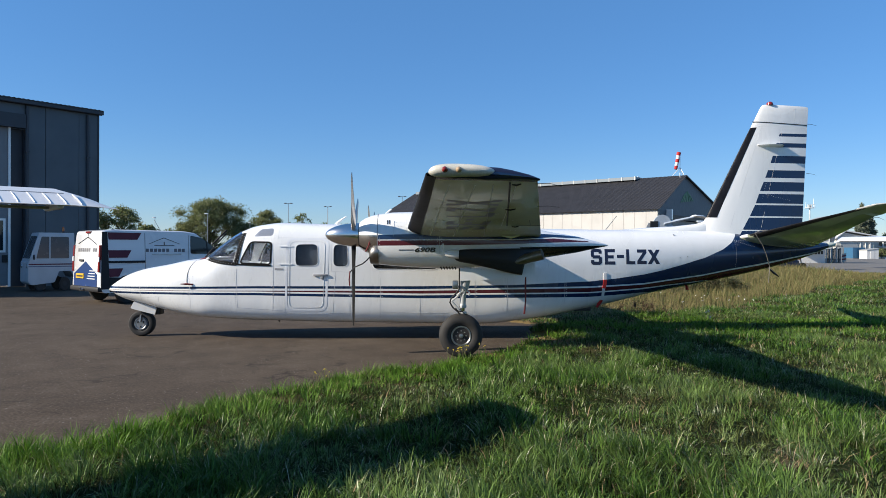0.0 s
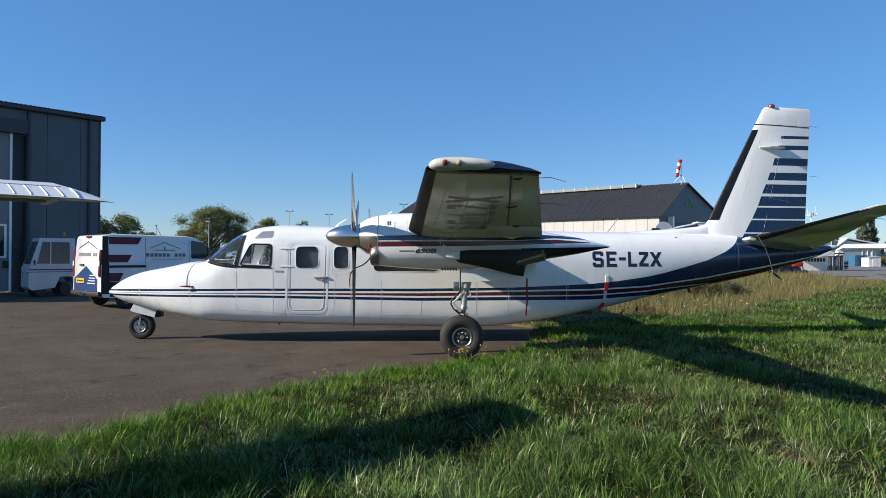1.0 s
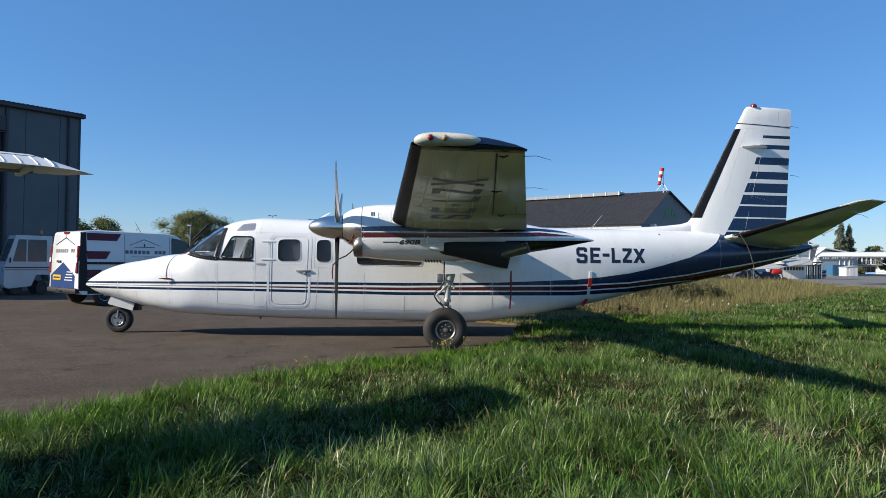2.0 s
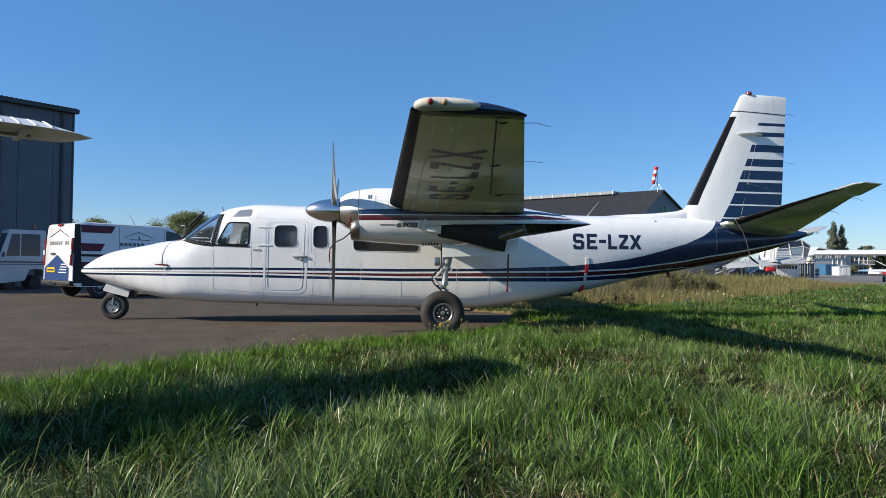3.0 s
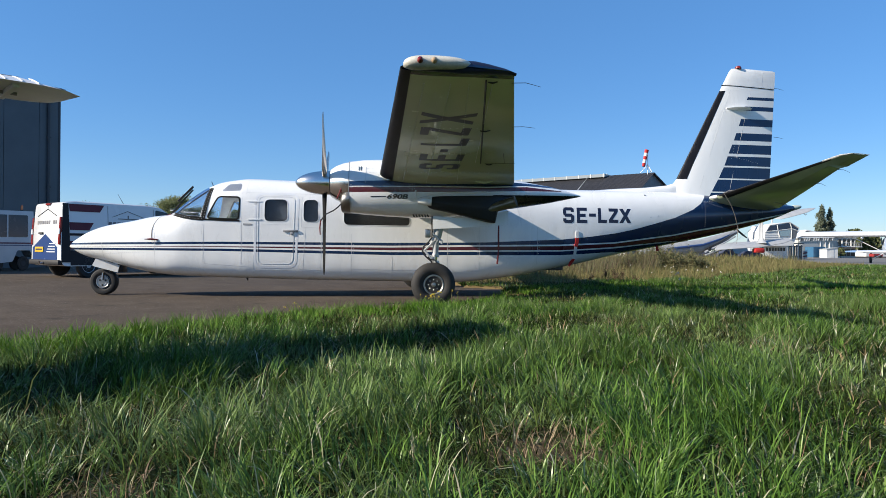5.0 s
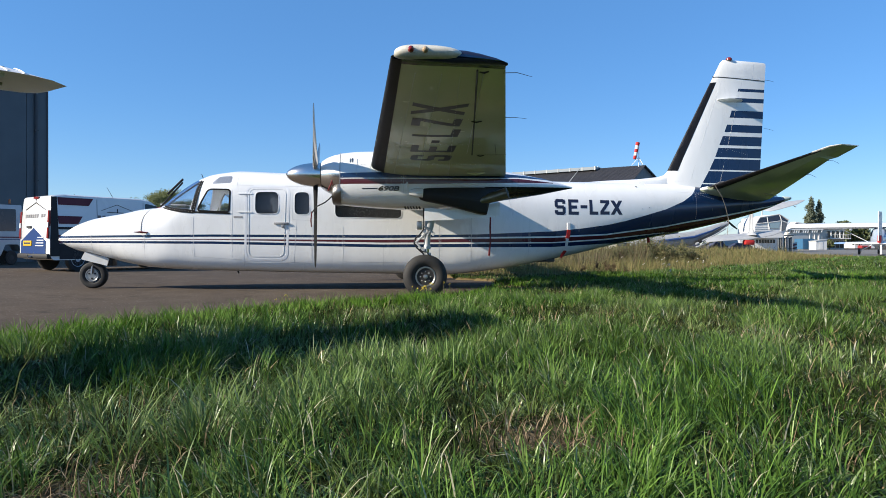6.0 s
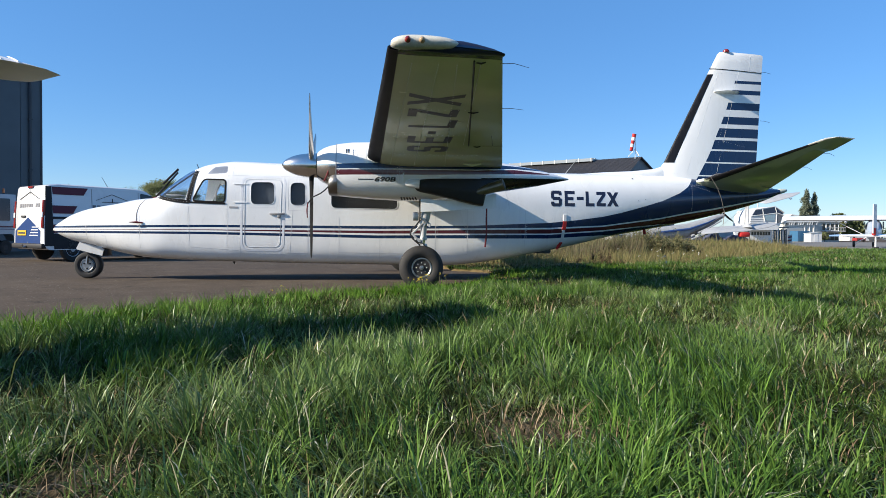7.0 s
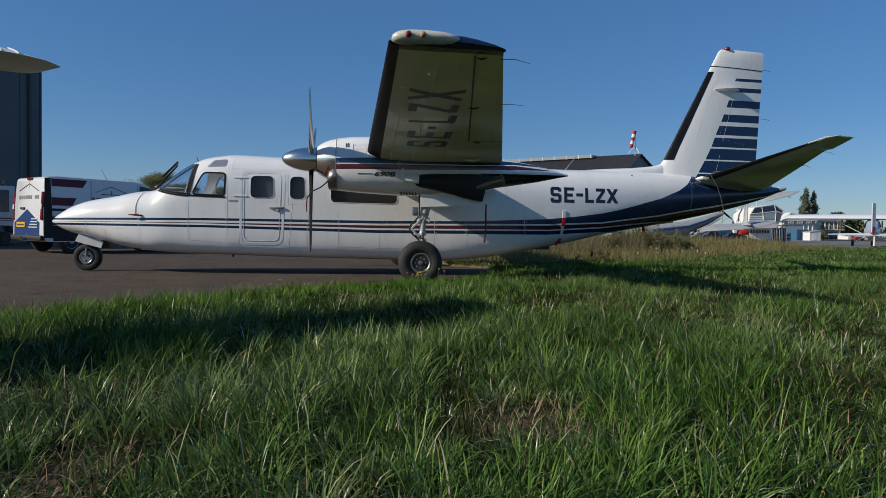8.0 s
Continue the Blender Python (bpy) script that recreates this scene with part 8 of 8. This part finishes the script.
    part("rudder_gap", box((23.35, 37.47, 2.9), (23.95, 37.5, 3.62)), M_BLACK, vf)
    tp = part("tailplane", loft([[Vector((x, 38.2 + c.x, z + c.z)) for c in airfoil((-w, 0), (w, -0.1), 0.14, 0)] for x, z, w in ((24.4, 3.42, 0.85), (25.6, 3.70, 0.8), (26.8, 3.96, 0.6))]), tail, p, "pale grey-blue tailplane with a white tip")
    part("tip", loft([[Vector((x, 38.2 + c.x, z + c.z)) for c in airfoil((-w, 0), (w, -0.08), 0.14, 0)] for x, z, w in ((26.80, 4.06, 0.3), (26.95, 4.07, 0.62), (27.6, 4.03, 0.5), (27.95, 3.95, 0.15))]), M_WHITE, tp)
    part("cover", box((33.28, 35.7, 0.76), (34.08, 36.2, 1.14), None, 0.12), M_RED, p, "faded red fabric cover")
    for x in (31.7, 34.4):
        leg = part("leg", tube([(x, 36.6, 1.25), (x + 0.12, 36.4, 0.26)], 0.05, 6), M_WINGGREY, p)
        part("tyre", lathe([(-0.08, 0.03), (-0.1, 0.16), (-0.07, 0.26), (0.07, 0.26), (0.1, 0.16), (0.08, 0.03)], (x + 0.12, 36.32, 0.26), "y", 20), M_TYRE, leg)
    part("bracing_wire", tube([(33.0, 36.2, 2.4), (34.1, 36.3, 3.2)], 0.012, 4), M_STEEL, p)
    part("bracing_wire", tube([(31.6, 36.1, 1.4), (34.1, 36.3, 3.1)], 0.012, 4), M_STEEL, p)


def tarpaulin(x, y, w, d, h, seed):
    """A sagging sheet thrown over goods."""
    rng = np.random.default_rng(seed)
    t = bmesh.new()
    n = 10
    grid = [[t.verts.new((x + w * (i / n - 0.5) * (1.0 if 0 < j < n else 1.06), y + d * (j / n - 0.5), 0.0 if i in (0, n) or j in (0, n) else h * (0.75 + 0.35 * rng.uniform()) * min(1.0, 0.55 + 0.6 * math.sin(math.pi * i / n)))) for i in range(n + 1)] for j in range(n + 1)]
    for j in range(n):
        for i in range(n):
            t.faces.new((grid[j][i], grid[j][i + 1], grid[j + 1][i + 1], grid[j + 1][i]))
    tagged(link("tarpaulin", t, M_TARP), "crumpled dark blue tarpaulin over goods beside an airplane", "tarpaulin")


stored_biplane()
tarpaulin(30.4, 38.9, 2.6, 1.0, 0.80, 5)
tarpaulin(32.6, 38.6, 1.7, 1.0, 0.95, 3)
tarpaulin(34.6, 38.7, 2.0, 1.0, 0.85, 4)


def high_wing_airplane():
    """Seen from behind: a braced high wing, an upright tail with its rudder turned, and a stand under the tail."""
    p = thing("high_wing_airplane", "white high-wing airplane on a tail stand beyond the grass", "airplane", "parked light airplanes", at=local_frame((46.1, 38.0), (0.62, 0.78)))
    w = part("wing", loft([airfoil((lx, z + dz), (tx, z - 0.17 + dz), th, y, 14, 0.02) for y, lx, tx, th, z, dz in
                       ((-6.62, 0.0, 0.7, 0.05, 2.27, -0.14), (-6.50, -0.3, 0.95, 0.14, 2.34, -0.06), (-6.2, -0.55, 1.1, 0.24, 2.40, 0.0), (-3.2, -0.65, 1.15, 0.26, 2.40, 0.0), (0.0, -0.7, 1.2, 0.26, 2.40, 0.0), (6.2, -0.55, 1.1, 0.24, 2.40, 0.0), (6.6, -0.2, 0.9, 0.08, 2.36, 0.0))]), M_WHITE, p, "thick white wing")
    part("flap_fairing", tube([(0.6, -1.9, 2.08), (1.05, -1.95, 2.02), (1.5, -2.0, 2.06)], [0.05, 0.11, 0.03], 8), M_WHITE, w)
    rings = []
    for x, t, b, wd in ((-3.2, 1.5, 1.0, 0.15), (-2.9, 1.75, 0.8, 0.45), (-1.6, 1.75, 0.65, 0.6), (-0.8, 2.2, 0.6, 0.60), (0.6, 2.2, 0.62, 0.55), (1.6, 1.85, 0.66, 0.48), (3.4, 1.55, 0.72, 0.38), (6.0, 1.40, 0.88, 0.22), (7.7, 1.45, 0.95, 0.10)):
        rings.append([Vector((x, wd * math.copysign(abs(math.cos(q)) ** 0.7, math.cos(q)), (t + b) / 2 + (t - b) / 2 * math.copysign(abs(math.sin(q)) ** 0.7, math.sin(q)))) for q in [2 * math.pi * k / 20 for k in range(20)]])
    f = part("fuselage", loft(rings), worn("pale_blue_white_paint", (0.40, 0.46, 0.55), 0.35), p, "white and pale blue fuselage")
    for s in (-1, 1):
        part("side_window", poly_prism(rounded([(-0.7, 1.55), (1.3, 1.5), (1.2, 2.05), (-0.6, 2.1)], 0.08), s * 0.60, s * 0.66), M_AUTOGLASS, f)
        part("wing_strut", tube([(0.3, s * 0.6, 0.95), (0.3, s * 2.9, 2.26)], [0.06, 0.05], 8, 0.5), M_WHITE, p)
        leg = part("main_leg", tube([(0.7, s * 0.5, 0.8), (0.8, s * 1.2, 0.35), (0.8, s * 1.3, 0.26)], [0.06, 0.045, 0.04], 8, 0.6), M_WHITE, p)
        part("tyre", lathe([(-0.08, 0.03), (-0.1, 0.14), (-0.07, 0.25), (0.07, 0.25), (0.1, 0.14), (0.08, 0.03)], (0.8, s * 1.36, 0.26), "y", 22), M_TYRE, leg)
        rings = [airfoil((lx, 0.95), (tx, 0.86), th, s * y, 10, 0) for y, lx, tx, th in ((0.0, 6.6, 7.9, 0.17), (1.6, 6.75, 7.8, 0.17), (2.5, 6.95, 7.7, 0.14), (2.85, 7.2, 7.6, 0.06))]
        tp = part("tailplane", loft(rings), M_WHITE, p, "white tailplane with a pale blue tip")
        part("tip_cap", loft([airfoil((lx, 0.955), (tx, 0.86), th, s * y, 10, 0) for y, lx, tx, th in ((2.25, 6.88, 7.74, 0.165), (2.5, 6.93, 7.72, 0.15), (2.9, 7.2, 7.62, 0.06))]), worn("pale_blue_tip_paint", (0.25, 0.38, 0.55), 0.4), tp)
    g = worn("light_grey_fin_paint", (0.50, 0.52, 0.54), 0.4)
    part("fin", loft([[Vector((q.x, q.z, z)) for q in airfoil((lx, 0), (7.35, 0), 0.14, 0, 8, 0)] for z, lx in ((1.2, 5.9), (2.2, 6.3), (3.12, 6.6))]), g, p, "light grey upright fin")
    r = part("rudder", box((0.0, -0.04, 1.08), (0.72, 0.04, 3.18), Matrix.Translation((7.36, 0, 0)) @ Matrix.Rotation(radians(-15), 4, "Z"), 0.02), g, p, "light grey rudder turned aside", smooth=False)
    part("rudder_cover", box((0.1, -0.10, 0.95), (0.62, 0.10, 1.48), Matrix.Translation((7.36, 0, 0)) @ Matrix.Rotation(radians(-15), 4, "Z"), 0.05), M_RED, r, "red gust lock cover")
    st = part("tail_stand", tube([(7.75, 0, 0.95), (7.78, 0, 0.12)], [0.05, 0.06], 8), M_BWHITE, p, "white tail stand")
    part("stand_foot", box((7.55, -0.2, 0.0), (8.0, 0.2, 0.12), None, 0.02), M_BLACK, st)
    nl = part("nose_leg", tube([(-2.2, 0, 0.9), (-2.25, 0, 0.2)], 0.04, 8), M_STEEL, p)
    part("tyre", lathe([(-0.06, 0.03), (-0.08, 0.12), (-0.05, 0.21), (0.05, 0.21), (0.08, 0.12), (0.06, 0.03)], (-2.25, 0, 0.215), "y", 22), M_TYRE, nl)


sensor_mast(71.3, 95.0, 8.35)
high_wing_airplane()
